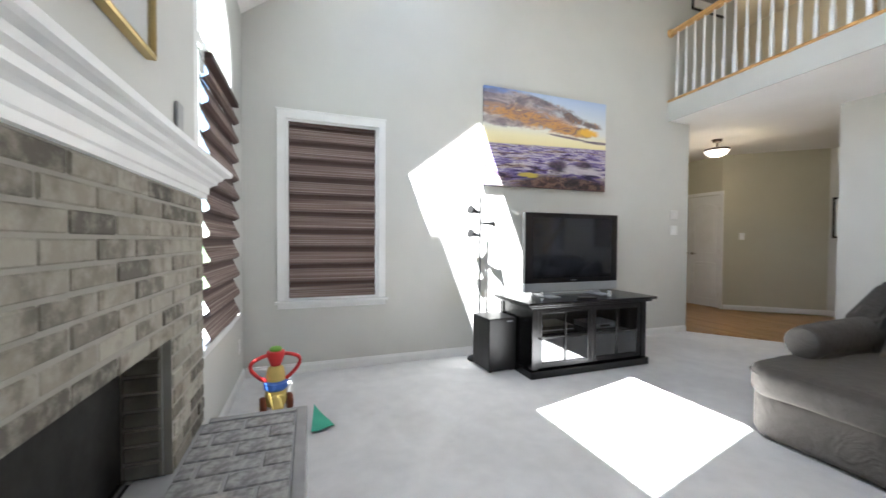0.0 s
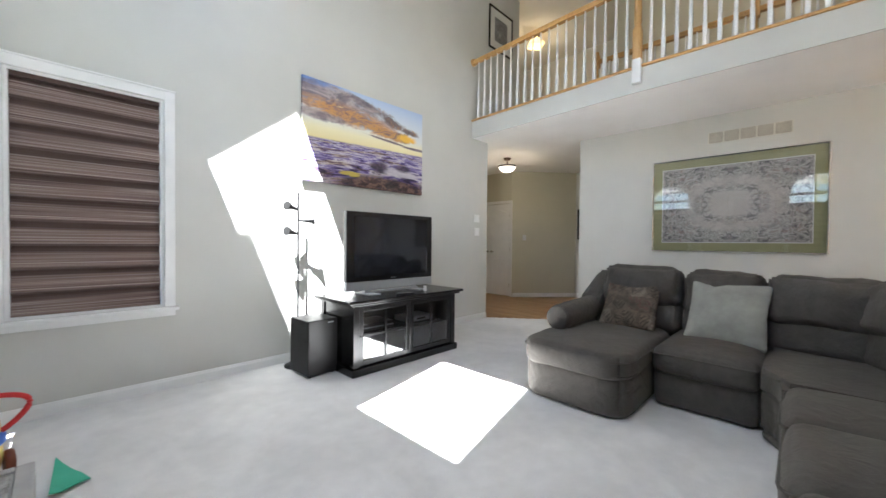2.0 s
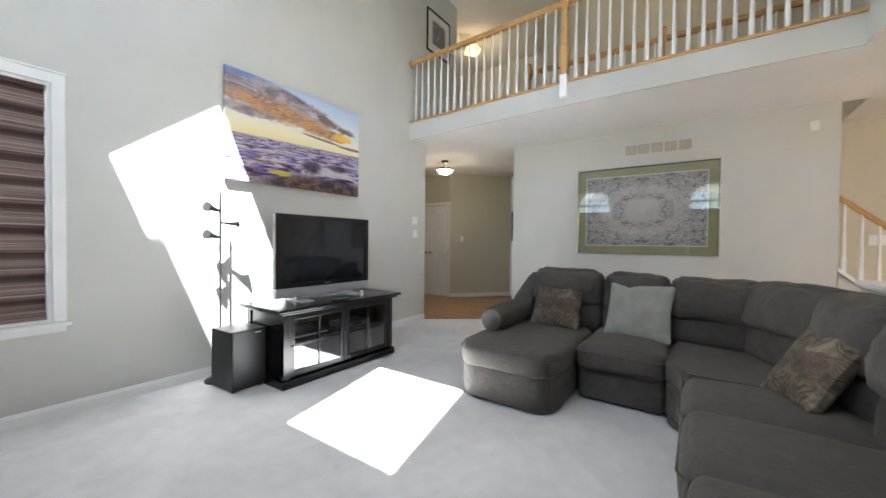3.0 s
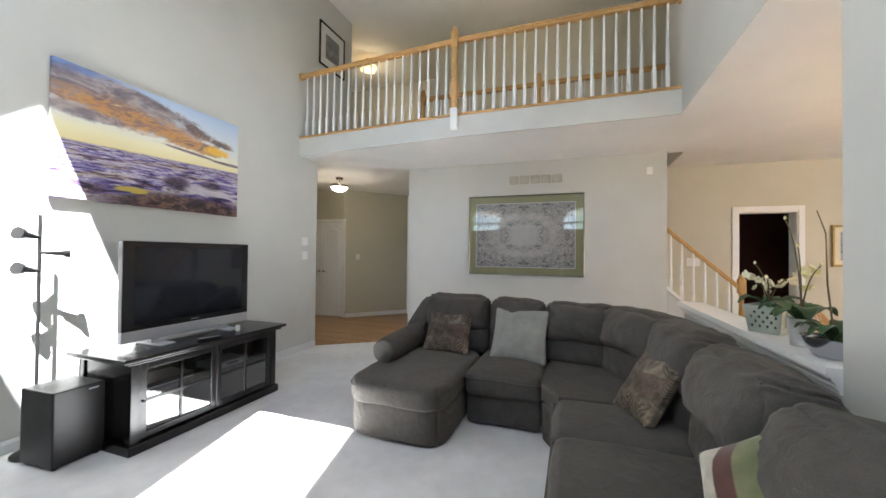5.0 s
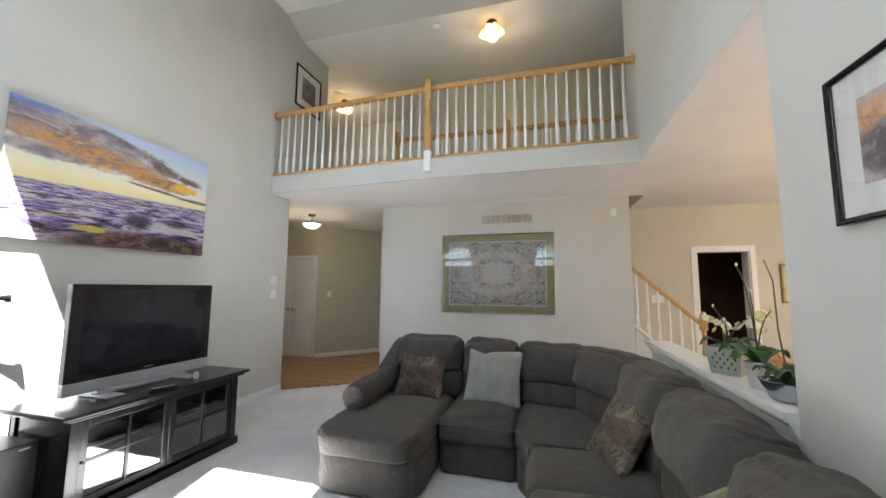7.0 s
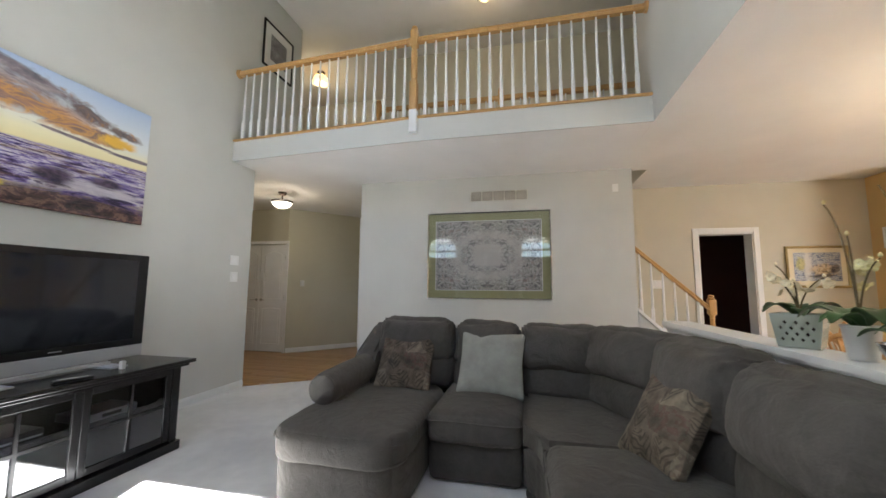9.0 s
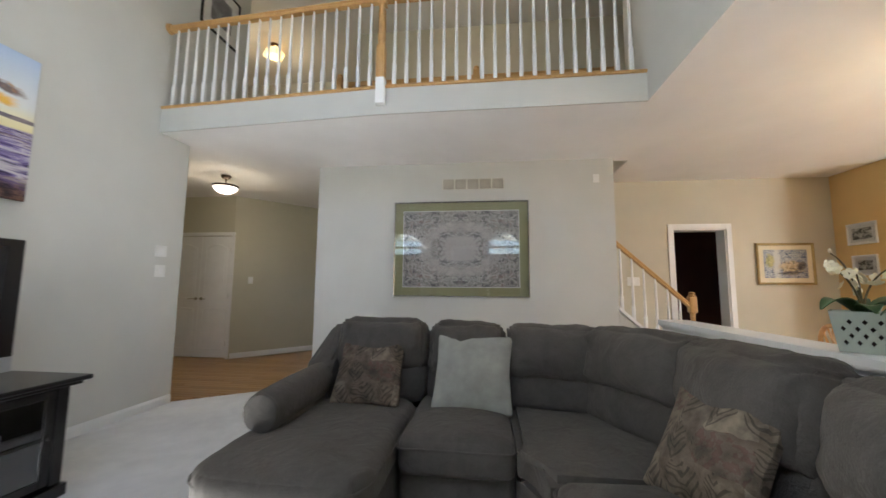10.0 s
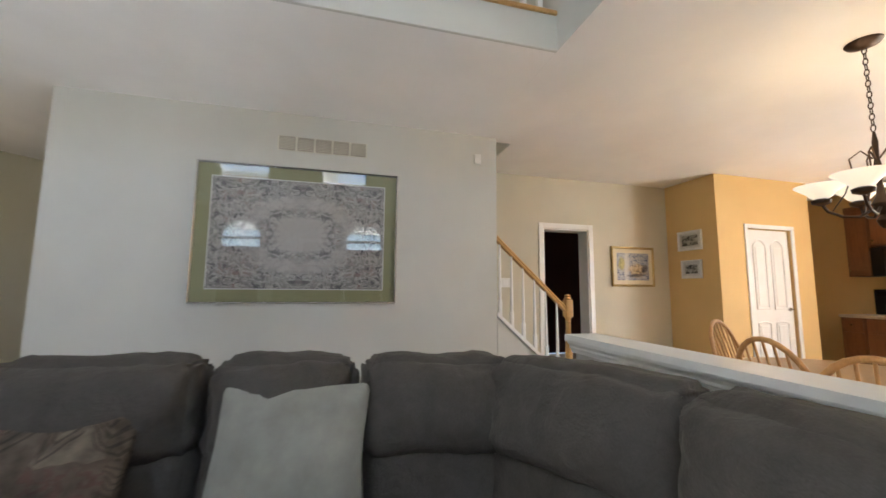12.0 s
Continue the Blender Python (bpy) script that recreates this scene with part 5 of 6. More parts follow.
# unseen glazed opening, added to go with the fill light in front of it
pd = tagged(new("window_4"), "unseen wide glazed opening added behind the south fill light", "window", kind="structure")
part("window_frame", boxes((1.3, -6.98, 0, 1.38, -6.9, 2.1), (3.62, -6.98, 0, 3.7, -6.9, 2.1), (2.46, -6.98, 0.08, 2.54, -6.9, 2.02), (1.38, -6.98, 2.02, 3.62, -6.9, 2.1), (1.38, -6.98, 0, 3.62, -6.9, 0.08)), TRIM, pd)
for a, b in ((1.38, 2.46), (2.54, 3.62)):
    pane = part("pane", boxes((a, -6.943, 0.08, b, -6.937, 2.02)), GLASS, pd)
    pane.visible_shadow = False

# ---- sectional sofa ----
sofa = thing("sectional_sofa", "charcoal-brown microsuede sectional sofa with a chaise end", "sofa", Matrix.Translation((3.3, 0.8, 0)))


def sofa_part(name, size, r, x, y, z, rz=0, rx=0, **more):
    return soft(name, size, r, sofa.matrix_world.inverted() @ pose(x, y, z, rx, 0, rz), FABRIC, sofa, **more)


def piping(cushion_ob, sx, sy, z, r=0.05):
    """A thin sewn cord round the upper edge of a cushion."""
    pts = []
    for cx, cy, a0 in ((1, 1, 0), (-1, 1, 90), (-1, -1, 180), (1, -1, 270)):
        for k in range(5):
            a = radians(a0 + 22.5 * k)
            pts.append(Vector((cx * (sx / 2 - r) + r * math.cos(a), cy * (sy / 2 - r) + r * math.sin(a), z)))
    pts.append(pts[0])
    full = []
    for a, b in zip(pts, pts[1:]):
        n = max(1, int((b - a).length / 0.06))
        full += [a.lerp(b, k / n) for k in range(n)]
    full.append(pts[0])
    for q in full:
        q.z += 0.006 * noise.noise(q * 6)
    part("piping", sweep(bmesh.new(), full, 0.0055, 6), FABRIC, cushion_ob, "", True)


# chaise: base, long cushion, rolled arm, back
sofa_part("chaise_base", (1.5, 0.79, 0.30), 0.05, 3.60, 1.585, 0.152, wrinkle=0.004, seed=1, n=22, corner=0.17, puff=(0.02, 0.0, 0.0))
cc = sofa_part("chaise_cushion", (1.2, 0.8, 0.18), 0.05, 3.42, 1.58, 0.352, puff=(0.03, 0.0, 0.025), wrinkle=0.006, seed=2, n=22, corner=0.17)
piping(cc, 1.208, 0.803, 0.04, 0.16)
piping(cc, 1.19, 0.79, -0.056, 0.16)
sofa_part("arm", (1.0, 0.19, 0.52), 0.06, 3.80, 1.88, 0.27, puff=(0.0, 0.0, 0.0), wrinkle=0.006, seed=3)
bm = bmesh.new()
prof = [(0.02, -0.016), (0.07, -0.014), (0.092, -0.008), (0.099, 0.004), (0.097, 0.012), (0.105, 0.024), (0.109, 0.06), (0.112, 0.3), (0.112, 0.6), (0.11, 0.9)]
lathe(bm, prof, (0, 0, 0), 24)
for vv in bm.verts:
    vv.co += Vector((noise.noise(vv.co * 9), noise.noise(vv.co * 9 + Vector((5, 0, 0))), 0)) * 0.006
roll = part("arm_roll", bm, FABRIC, sofa, "", True)
roll.matrix_local = sofa.matrix_world.inverted() @ pose(3.24, 1.868, 0.548, 0, 89, 0)
side = bmesh.new()
prof = [(3.82, 0.30), (3.80, 0.56), (3.93, 0.67), (4.28, 0.885), (4.36, 0.91), (4.43, 0.88), (4.46, 0.30)]
ends = [[side.verts.new((x, y, z)) for x, z in prof] for y in (1.77, 1.955)]
side.faces.new(ends[0])
side.faces.new(ends[1][::-1])
for k in range(len(prof)):
    side.faces.new((ends[0][k], ends[0][(k + 1) % len(prof)], ends[1][(k + 1) % len(prof)], ends[1][k]))
bmesh.ops.bevel(side, geom=list(side.edges), offset=0.045, segments=4, affect='EDGES', clamp_overlap=True)
world_part("back_side", side, FABRIC, sofa, "", True)
# straight seats and fronts
sofa_part("seat_front", (0.3, 0.6, 0.30), 0.05, 3.50, 0.865, 0.155, wrinkle=0.004, seed=4)
cc = sofa_part("seat_cushion", (0.85, 0.60, 0.19), 0.05, 3.73, 0.865, 0.345, puff=(0.025, 0.0, 0.03), seed=5, n=14)
piping(cc, 0.885, 0.61, 0.05)
# corner wedge
wedge = bmesh.new()
outer = [(3.335, 0.562), (3.30, 0.52), (3.23, 0.48), (3.13, 0.455), (2.985, 0.44), (2.985, -0.5), (3.95, -0.5), (4.2, 0.0), (4.2, 0.562)]
polygon(wedge, outer, 0.01, 0.275)
bmesh.ops.bevel(wedge, geom=list(wedge.edges), offset=0.03, segments=3, affect='EDGES')
w = world_part("corner_base", wedge, FABRIC, sofa, "", True)
wedge = bmesh.new()
polygon(wedge, [(3.30, 0.562), (3.265, 0.525), (3.20, 0.49), (3.11, 0.468), (2.987, 0.458), (2.987, -0.4), (3.95, -0.4), (4.1, 0.0), (4.1, 0.562)], 0.262, 0.442)
bmesh.ops.bevel(wedge, geom=[e for e in wedge.edges if abs(e.verts[0].co.z - e.verts[1].co.z) < 0.01], offset=0.035, segments=4, affect='EDGES')
world_part("corner_seat", wedge, FABRIC, sofa, "", True)
# south run
for i, (xc, w, fy) in enumerate(((2.715, 0.53, 0.455), (2.17, 0.58, 0.44), (1.60, 0.58, 0.41))):
    sofa_part("seat_front", (w, 0.30, 0.32), 0.06, xc, fy - 0.16, 0.165, wrinkle=0.005, seed=10 + i)
    cc = sofa_part("seat_cushion", (w + 0.01, 0.88, 0.20), 0.05, xc, fy - 0.455, 0.35, puff=(0.0, 0.02, 0.03), seed=20 + i, n=14)
    piping(cc, w + 0.012, 0.905, 0.055)
sofa_part("frame_back", (1.9, 0.2, 0.72), 0.06, 2.3, -0.49, 0.365, wrinkle=0.003, seed=31)
sofa_part("frame_back", (0.2, 1.75, 0.72), 0.06, 4.42, 1.2, 0.365, wrinkle=0.003, seed=32)


def gather(ob, hx, hz, seed):
    """Pleats that run out from the sewn corners of a back cushion."""
    for v in ob.data.vertices:
        for sx in (-1, 1):
            for sz, reach, deep in ((1, 0.11, 0.011), (-1, 0.08, 0.007)):
                dx, dz = v.co.x - sx * hx, v.co.z - sz * hz
                d = math.hypot(dx, dz)
                a = math.atan2(dz, dx)
                v.co += v.normal * (deep * math.sin(11 * a + seed * 1.7 + 3 * noise.noise(v.co * 8)) * min(1.0, d / 0.04) * math.exp(-d / reach))


# backs: a lower roll and a tall head cushion each, along the line of the sofa's back
BACKS = [((4.24, 1.80), (4.24, 1.13), 0.90), ((4.25, 1.115), (4.22, 0.56), 0.885), ((4.17, 0.555), (4.06, -0.08), 0.885), ((4.0, -0.10), (3.36, -0.44), 0.90), ((3.33, -0.42), (2.66, -0.47), 0.905), ((2.64, -0.48), (1.93, -0.49), 0.90), ((1.91, -0.49), (1.31, -0.49), 0.88)]
for i, (a, b, top) in enumerate(BACKS):
    ln = math.dist(a, b)
    ang = heading(a, b)
    mx, my = (a[0] + b[0]) / 2, (a[1] + b[1]) / 2
    d = Vector((math.sin(radians(ang)), -math.cos(radians(ang))))
    inside = d if d.dot(Vector((3.2 - mx, 1.4 - my))) > 0 else -d
    up = 180 if inside.dot(Vector((math.sin(radians(ang)), -math.cos(radians(ang))))) < 0 else 0
    px, py = mx + inside.x * 0.10, my + inside.y * 0.10
    lean = -9
    sofa_part("lumbar_cushion", (ln - 0.005, 0.27, 0.30), 0.085, px + inside.x * 0.022, py + inside.y * 0.022, 0.53, ang + up, lean, puff=(0.008, 0.04, 0), wrinkle=0.010, seed=40 + i, n=18, freq=5)
    hc = sofa_part("head_cushion", (ln - 0.024, 0.28, 0.375), 0.09, px + inside.x * 0.014, py + inside.y * 0.014, top - 0.127, ang + up, lean, puff=(0.012, 0.09, 0.014), wrinkle=0.019, seed=50 + i, n=26, freq=6.5)
    gather(hc, ln / 2, 0.19, i)



def pillow(name, label, size, place, material, seed):
    t = soft(name, (size[0], 0.15, size[1]), 0.03, Matrix(), material, None, wrinkle=0.008, seed=seed, n=14)
    for v in t.data.vertices:
        x, z = v.co.x / (size[0] / 2), v.co.z / (size[1] / 2)
        v.co.y *= max(0.16, 1.0 - 0.72 * (max(abs(x), abs(z)) ** 2.4)) * 1.15
        k = 1.0 - 0.07 * (1 - abs(x) ** 2) * (abs(z) > 0.6) - 0.07 * (1 - abs(z) ** 2) * (abs(x) > 0.6)
        v.co.x *= k
        v.co.z *= k
    t.matrix_world = place
    return tagged(t, label, "pillow", "pillows on the sofa")


pillow("throw_pillow", "brown patchwork chenille pillow against the chaise back", (0.46, 0.46), pose(3.875, 1.49, 0.635, -32, 0, -91), PATCH, 1)
pillow("throw_pillow", "plain pale grey plush pillow against the sofa back", (0.51, 0.50), pose(3.855, 0.80, 0.65, -26, 0, -96), PLUSH, 2)
pillow("throw_pillow", "brown patchwork pillow with leaf figures, tilted on a corner seat", (0.44, 0.44), pose(2.87, -0.09, 0.63, -34, -6, 197), PATCH_TAN, 3)
front = Vector((-0.25, 0.85, 0.45)).normalized()
across = Vector((0, 0, 1)).cross(front).normalized()
rise = front.cross(across)
tip = radians(45)
up, along = rise * math.cos(tip) + across * math.sin(tip), across * math.cos(tip) - rise * math.sin(tip)
spot = Vector((1.77, -0.17, 0.675))
pillow("throw_pillow", "mossy green velvet pillow with maroon and cream bands", (0.32, 0.32),
       Matrix(((along.x, -front.x, up.x, spot.x), (along.y, -front.y, up.y, spot.y), (along.z, -front.z, up.z, spot.z), (0, 0, 0, 1))), BANDED, 4)

# ---- television and its stand ----
CABINET_GLASS = glass_material("smoked_cabinet_glass", (0.75, 0.75, 0.76))
CABINET_GLASS.node_tree.nodes["Principled BSDF"].inputs["IOR"].default_value = 1.9
X0, X1, Y0, Y1, ZT = 2.075, 3.365, 3.145, 3.72, 0.665
stand = thing("tv_stand", "black wooden television stand with glazed sliding doors", "tv stand", Matrix.Translation(((X0 + X1) / 2, (Y0 + Y1) / 2, 0)))
world_part("top", boxes((X0 - 0.075, Y0 - 0.06, ZT - 0.028, X1 + 0.075, Y1, ZT), (X0 - 0.04, Y0 - 0.035, ZT - 0.05, X1 + 0.04, Y1, ZT - 0.0285), bevel=0.006), BLACK_WOOD, stand)
world_part("body", boxes((X0, Y1 - 0.02, 0.07, X1, Y1 - 0.002, ZT - 0.051), (X0 + 0.05, Y0 + 0.02, 0.07, X1 - 0.05, Y1 - 0.02, 0.10), (X0 + 0.05, Y0 + 0.02, 0.58, X1 - 0.05, Y1 - 0.02, ZT - 0.051)), BLACK_WOOD, stand)
world_part("plinth", boxes((X0 - 0.02, Y0 - 0.02, 0.001, X1 + 0.02, Y1, 0.07), bevel=0.006), BLACK_WOOD, stand)
for x in (X0, X1 - 0.06):
    for y in (Y0, Y1 - 0.06):
        world_part("corner_post", boxes((x, y, 0.0705, x + 0.06, y + 0.06, ZT - 0.0505), bevel=0.004), BLACK_WOOD, stand)
    xs = x + 0.012 if x == X0 else x + 0.04
    world_part("side_panel", boxes((xs, Y0 + 0.06, 0.071, xs + 0.012, Y1 - 0.06, ZT - 0.051)), BLACK_WOOD, stand)
world_part("shelf", boxes((X0 + 0.06, Y0 + 0.07, 0.32, X1 - 0.06, Y1 - 0.03, 0.338)), BLACK_WOOD, stand)
for i, (a, b) in enumerate(((X0 + 0.062, (X0 + X1) / 2 - 0.002), ((X0 + X1) / 2 + 0.002, X1 - 0.062))):
    y = Y0 + 0.008
    zl, zh = 0.082, ZT - 0.062
    s = 0.045
    dr = world_part("door", boxes((a, y, zl, a + s, y + 0.022, zh), (b - s, y, zl, b, y + 0.022, zh), (a + s, y, zl, b - s, y + 0.022, zl + s), (a + s, y, zh - s, b - s, y + 0.022, zh), bevel=0.003), BLACK_WOOD, stand)
    xm, zm = (a + b) / 2, (zl + zh) / 2
    part("muntin", boxes((xm - 0.009, y, zl + s, xm + 0.009, y + 0.018, zh - s), (a + s, y, zm - 0.009, xm - 0.009, y + 0.018, zm + 0.009), (xm + 0.009, y, zm - 0.009, b - s, y + 0.018, zm + 0.009)), BLACK_WOOD, dr).location = -stand.location
    for x0, x1 in ((a + s, xm - 0.009), (xm + 0.009, b - s)):
        for z0, z1 in ((zl + s, zm - 0.009), (zm + 0.009, zh - s)):
            pn = part("pane", boxes((x0, y + 0.008, z0, x1, y + 0.012, z1)), CABINET_GLASS, dr)
            pn.location = -stand.location
            pn.visible_shadow = False
    kb = part("knob", tube(bmesh.new(), (a + 0.022 if i == 0 else b - 0.022, y, zm), (a + 0.022 if i == 0 else b - 0.022, y - 0.012, zm), 0.01, 0.008), BLACK_METAL, dr, "small black knob", True)
    kb.location = -stand.location
av = thing("media_player", "flat black media player on the stand's shelf", "media player", Matrix.Translation((2.42, 3.42, 0.338)))
part("case", boxes((-0.2, -0.14, 0.004, 0.2, 0.14, 0.07), bevel=0.005), BLACK_PLASTIC, av)
part("front_strip", boxes((-0.19, -0.143, 0.03, 0.19, -0.1405, 0.04)), SILVER, av)
av = thing("cable_box", "slim grey cable box on the stand's shelf", "cable box", Matrix.Translation((3.0, 3.42, 0.338)))
part("case", boxes((-0.17, -0.12, 0.004, 0.17, 0.12, 0.055), bevel=0.005), SILVER, av)
part("display", boxes((-0.06, -0.123, 0.02, 0.06, -0.1205, 0.04)), BLACK_PLASTIC, av)

tv = thing("television", "black flat-screen television with a silver speaker bar, switched off", "television", Matrix.Translation((2.70, 3.43, ZT)))
part("casing", boxes((-0.545, -0.034, 0.128, 0.545, 0.02, 0.795), (-0.46, 0.0205, 0.2, 0.46, 0.09, 0.72), bevel=0.006), BLACK_PLASTIC, tv)
part("screen", boxes((-0.465, -0.037, 0.175, 0.465, -0.0345, 0.752)), SCREEN, tv, "dark glossy screen")
part("speaker_bar", boxes((-0.545, -0.036, 0.045, 0.545, 0.02, 0.1275), bevel=0.006), SILVER, tv, "silver speaker bar")
part("badge", boxes((-0.035, -0.0385, 0.148, 0.035, -0.0365, 0.154)), SILVER, tv)
part("base_bar", boxes((-0.34, -0.03, 0.012, 0.34, 0.03, 0.032), bevel=0.005), SILVER, tv)
for x in (-0.3, 0.3):
    part("neck", boxes((x - 0.03, -0.015, 0.03, x + 0.03, 0.025, 0.06)), SILVER, tv)
    part("foot", boxes((x - 0.06, -0.16, 0.001, x + 0.06, 0.12, 0.014), bevel=0.004), SILVER, tv, "flat silver foot")
rc = thing("remote_control", "black remote control lying on the stand", "remote control", pose(2.66, 3.16, ZT + 0.001, 0, 0, 72))
part("case", boxes((-0.022, -0.09, 0, 0.022, 0.09, 0.016), bevel=0.005), BLACK_PLASTIC, rc)
part("keypad", boxes((-0.015, -0.07, 0.0165, 0.015, 0.07, 0.018)), GREY_PLASTIC, rc)
bx = thing("sensor_bar", "small upright white sensor on the stand", "device", Matrix.Translation((2.98, 3.22, ZT)))
part("case", boxes((-0.014, -0.014, 0.001, 0.014, 0.014, 0.055), bevel=0.004), WHITE_PLASTIC, bx)

sp = thing("subwoofer", "black box loudspeaker standing on the carpet", "loudspeaker", pose(1.92, 3.555, 0, 0, 0, 2))
part("cabinet", boxes((-0.14, -0.165, 0.012, 0.14, 0.165, 0.49), bevel=0.008), plain("black_ash_veneer", (0.006, 0.0055, 0.0055), 0.4, vary=0.15, scale=4, bump=0.05), sp)
part("badge", boxes((0.045, -0.168, 0.455, 0.1, -0.1655, 0.465)), SILVER, sp)
for x in (-0.11, 0.11):
    for y in (-0.13, 0.13):
        part("foot", lathe(bmesh.new(), [(0.018, 0), (0.02, 0.006), (0.018, 0.0125)], (x, y, 0), 12), BLACK_PLASTIC, sp)

fl = thing("floor_lamp", "black three-headed spot floor lamp, switched off", "floor lamp", Matrix.Translation((1.885, 3.80, 0)))
part("base", lathe(bmesh.new(), [(0.12, 0), (0.12, 0.012), (0.1, 0.022), (0.02, 0.03), (0.014, 0.05)], (0, 0, 0), 28), BLACK_METAL, fl, "", True)
part("pole", tube(bmesh.new(), (0, 0, 0.045), (0, 0, 1.63), 0.011, 0.011), BLACK_METAL, fl, "", True)
for z, way, tilt in ((1.475, -1, 0.35), (1.37, 1, 0.05), (1.245, -1, 0.35)):
    bm = tube(bmesh.new(), (0, 0, z), (way * 0.04, -0.01, z), 0.012, 0.012)
    a = Vector((way * 0.03, -0.015, z))
    dvec = Vector((way * 0.85, -0.35, tilt * 0.5)).normalized()
    tube(bm, a, a + dvec * 0.05, 0.016, 0.022)
    tube(bm, a + dvec * 0.05, a + dvec * 0.085, 0.022, 0.028)
    tube(bm, a + dvec * 0.085, a + dvec * 0.115, 0.036, 0.042)
    part("spot_head", bm, BLACK_METAL, fl, "black conical spot head", True)

# ---- toy and cloth by the hearth ----
toy = thing("ride_on_toy", "red, yellow and blue plastic ride-on toy with looped handles", "toy", pose(0.055, 3.24, 0, 0, 0, 12))
part("body", lathe(bmesh.new(), [(0.02, 0.0), (0.062, 0.012), (0.074, 0.06), (0.07, 0.10), (0.066, 0.12)], (0, 0.0, 0.03), 24), TOY["yellow"], toy, "", True)
part("waistband", lathe(bmesh.new(), [(0.067, 0.0), (0.08, 0.014), (0.08, 0.05), (0.064, 0.066)], (0, 0, 0.15), 24), TOY["blue"], toy, "blue plastic waistband", True)
part("chest", lathe(bmesh.new(), [(0.064, 0.0), (0.06, 0.05), (0.05, 0.085), (0.03, 0.1)], (0, 0, 0.216), 24), TOY["yellow"], toy, "", True)
part("neck", lathe(bmesh.new(), [(0.03, 0.0), (0.042, 0.03), (0.062, 0.085), (0.058, 0.105), (0.02, 0.11)], (0, 0, 0.31), 24), TOY["red"], toy, "", True)
part("horn_button", lathe(bmesh.new(), [(0.04, 0.0), (0.042, 0.012), (0.03, 0.024), (0.01, 0.027)], (0, 0, 0.42), 20), TOY["green"], toy, "green and yellow horn button", True)
for s in (-1, 1):
    pts = [Vector((s * (0.045 + 0.115 * math.sin(math.pi * k / 12) ** 0.8), -0.01, 0.395 - 0.19 * k / 12 + 0.03 * math.sin(math.pi * k / 12))) for k in range(13)]
    part("handle", sweep(bmesh.new(), pts, 0.013, 10), TOY["red"], toy, "looped red handle", True)
    wh = part("wheel", lathe(bmesh.new(), [(0.02, -0.02), (0.05, -0.018), (0.056, -0.008), (0.056, 0.008), (0.05, 0.018), (0.02, 0.02)], (0, 0, 0), 24), TOY["brown"], toy, "brown plastic wheel", True)
    wh.matrix_local = pose(s * 0.085, -0.02, 0.057, 0, 90, 0)
part("seat_front", boxes((-0.04, -0.095, 0.03, 0.04, -0.06, 0.13), bevel=0.014), TOY["yellow"], toy)
cl = bmesh.new()
g = {}
for i in range(9):
    for j in range(9 - i):
        x = 0.285 + 0.14 * i / 8 + 0.02 * j / 8
        y = 2.78 + 0.32 * j / 8 + 0.08 * i / 8
        g[i, j] = cl.verts.new((x, y, 0.012 + 0.05 * (1 - i / 8) * (0.5 + 0.5 * j / 8) + 0.012 * noise.noise(Vector((x * 14, y * 14, 0)))))
for i in range(8):
    for j in range(8 - i):
        cl.faces.new((g[i, j], g[i + 1, j], g[i, j + 1]))
        if j < 7 - i:
            cl.faces.new((g[i + 1, j], g[i + 1, j + 1], g[i, j + 1]))
ext = bmesh.ops.extrude_face_region(cl, geom=list(cl.faces))
bmesh.ops.translate(cl, verts=[e for e in ext["geom"] if isinstance(e, bmesh.types.BMVert)], vec=(0, 0, -0.006))
tagged(part("play_cloth", cl, TEAL, None, "", True), "crumpled teal cloth corner lying beside the hearth", "cloth")

# ---- plants on the ledge ----


def blade(bm, base, way, length, width, rise, droop):
    """A broad arching leaf with thickness."""
    base, way = Vector(base), Vector((*way, 0)).normalized()
    side = Vector((-way.y, way.x, 0))
    n = 9
    rows = []
    for i in range(n + 1):
        t = i / n
        c = base + way * length * t * (1 - 0.12 * t) + Vector((0, 0, rise * math.sin(t * 1.9) - droop * t * t))
        w = width * math.sin(math.pi * (0.08 + 0.9 * t)) ** 0.7
        rows.append([bm.verts.new(c + side * w * s + Vector((0, 0, 0.25 * w * abs(s)))) for s in (-1, -0.5, 0, 0.5, 1)] + [bm.verts.new(c + side * w * s + Vector((0, 0, 0.25 * w * abs(s) - 0.004))) for s in (1, 0.5, 0, -0.5, -1)])
    for a, b in zip(rows, rows[1:]):
        for k in range(10):
            bm.faces.new((a[k], a[(k + 1) % 10], b[(k + 1) % 10], b[k]))
    bm.faces.new(rows[0][::-1])
    bm.faces.new(rows[-1])
    return bm


def blossom(bm, c, face, size):
    """Five spread petals and a lip."""
    q = Vector(face).to_track_quat("Z", "Y")
    for k in range(6):
        a = 2 * math.pi * k / 5 + 0.3
        s = size * (1.0 if k < 5 else 0.45)
        pts = []
        for u, w, h in ((0.08, 0.0, 0.0), (0.5, 0.42, 0.12), (0.85, 0.36, 0.1), (1.0, 0.0, -0.05), (0.85, -0.36, 0.1), (0.5, -0.42, 0.12)):
            p = Vector((u * math.cos(a) - w * math.sin(a), u * math.sin(a) + w * math.cos(a), h + (0.25 if k == 5 else 0)))
            pts.append(p * s)
        top = [bm.verts.new(Vector(c) + q @ p) for p in pts]
        bot = [bm.verts.new(Vector(c) + q @ (p - Vector((0, 0, 0.06 * s)))) for p in pts]
        bm.faces.new(top)
        bm.faces.new(bot[::-1])
        for i in range(6):
            bm.faces.new((top[i], top[(i + 1) % 6], bot[(i + 1) % 6], bot[i]))


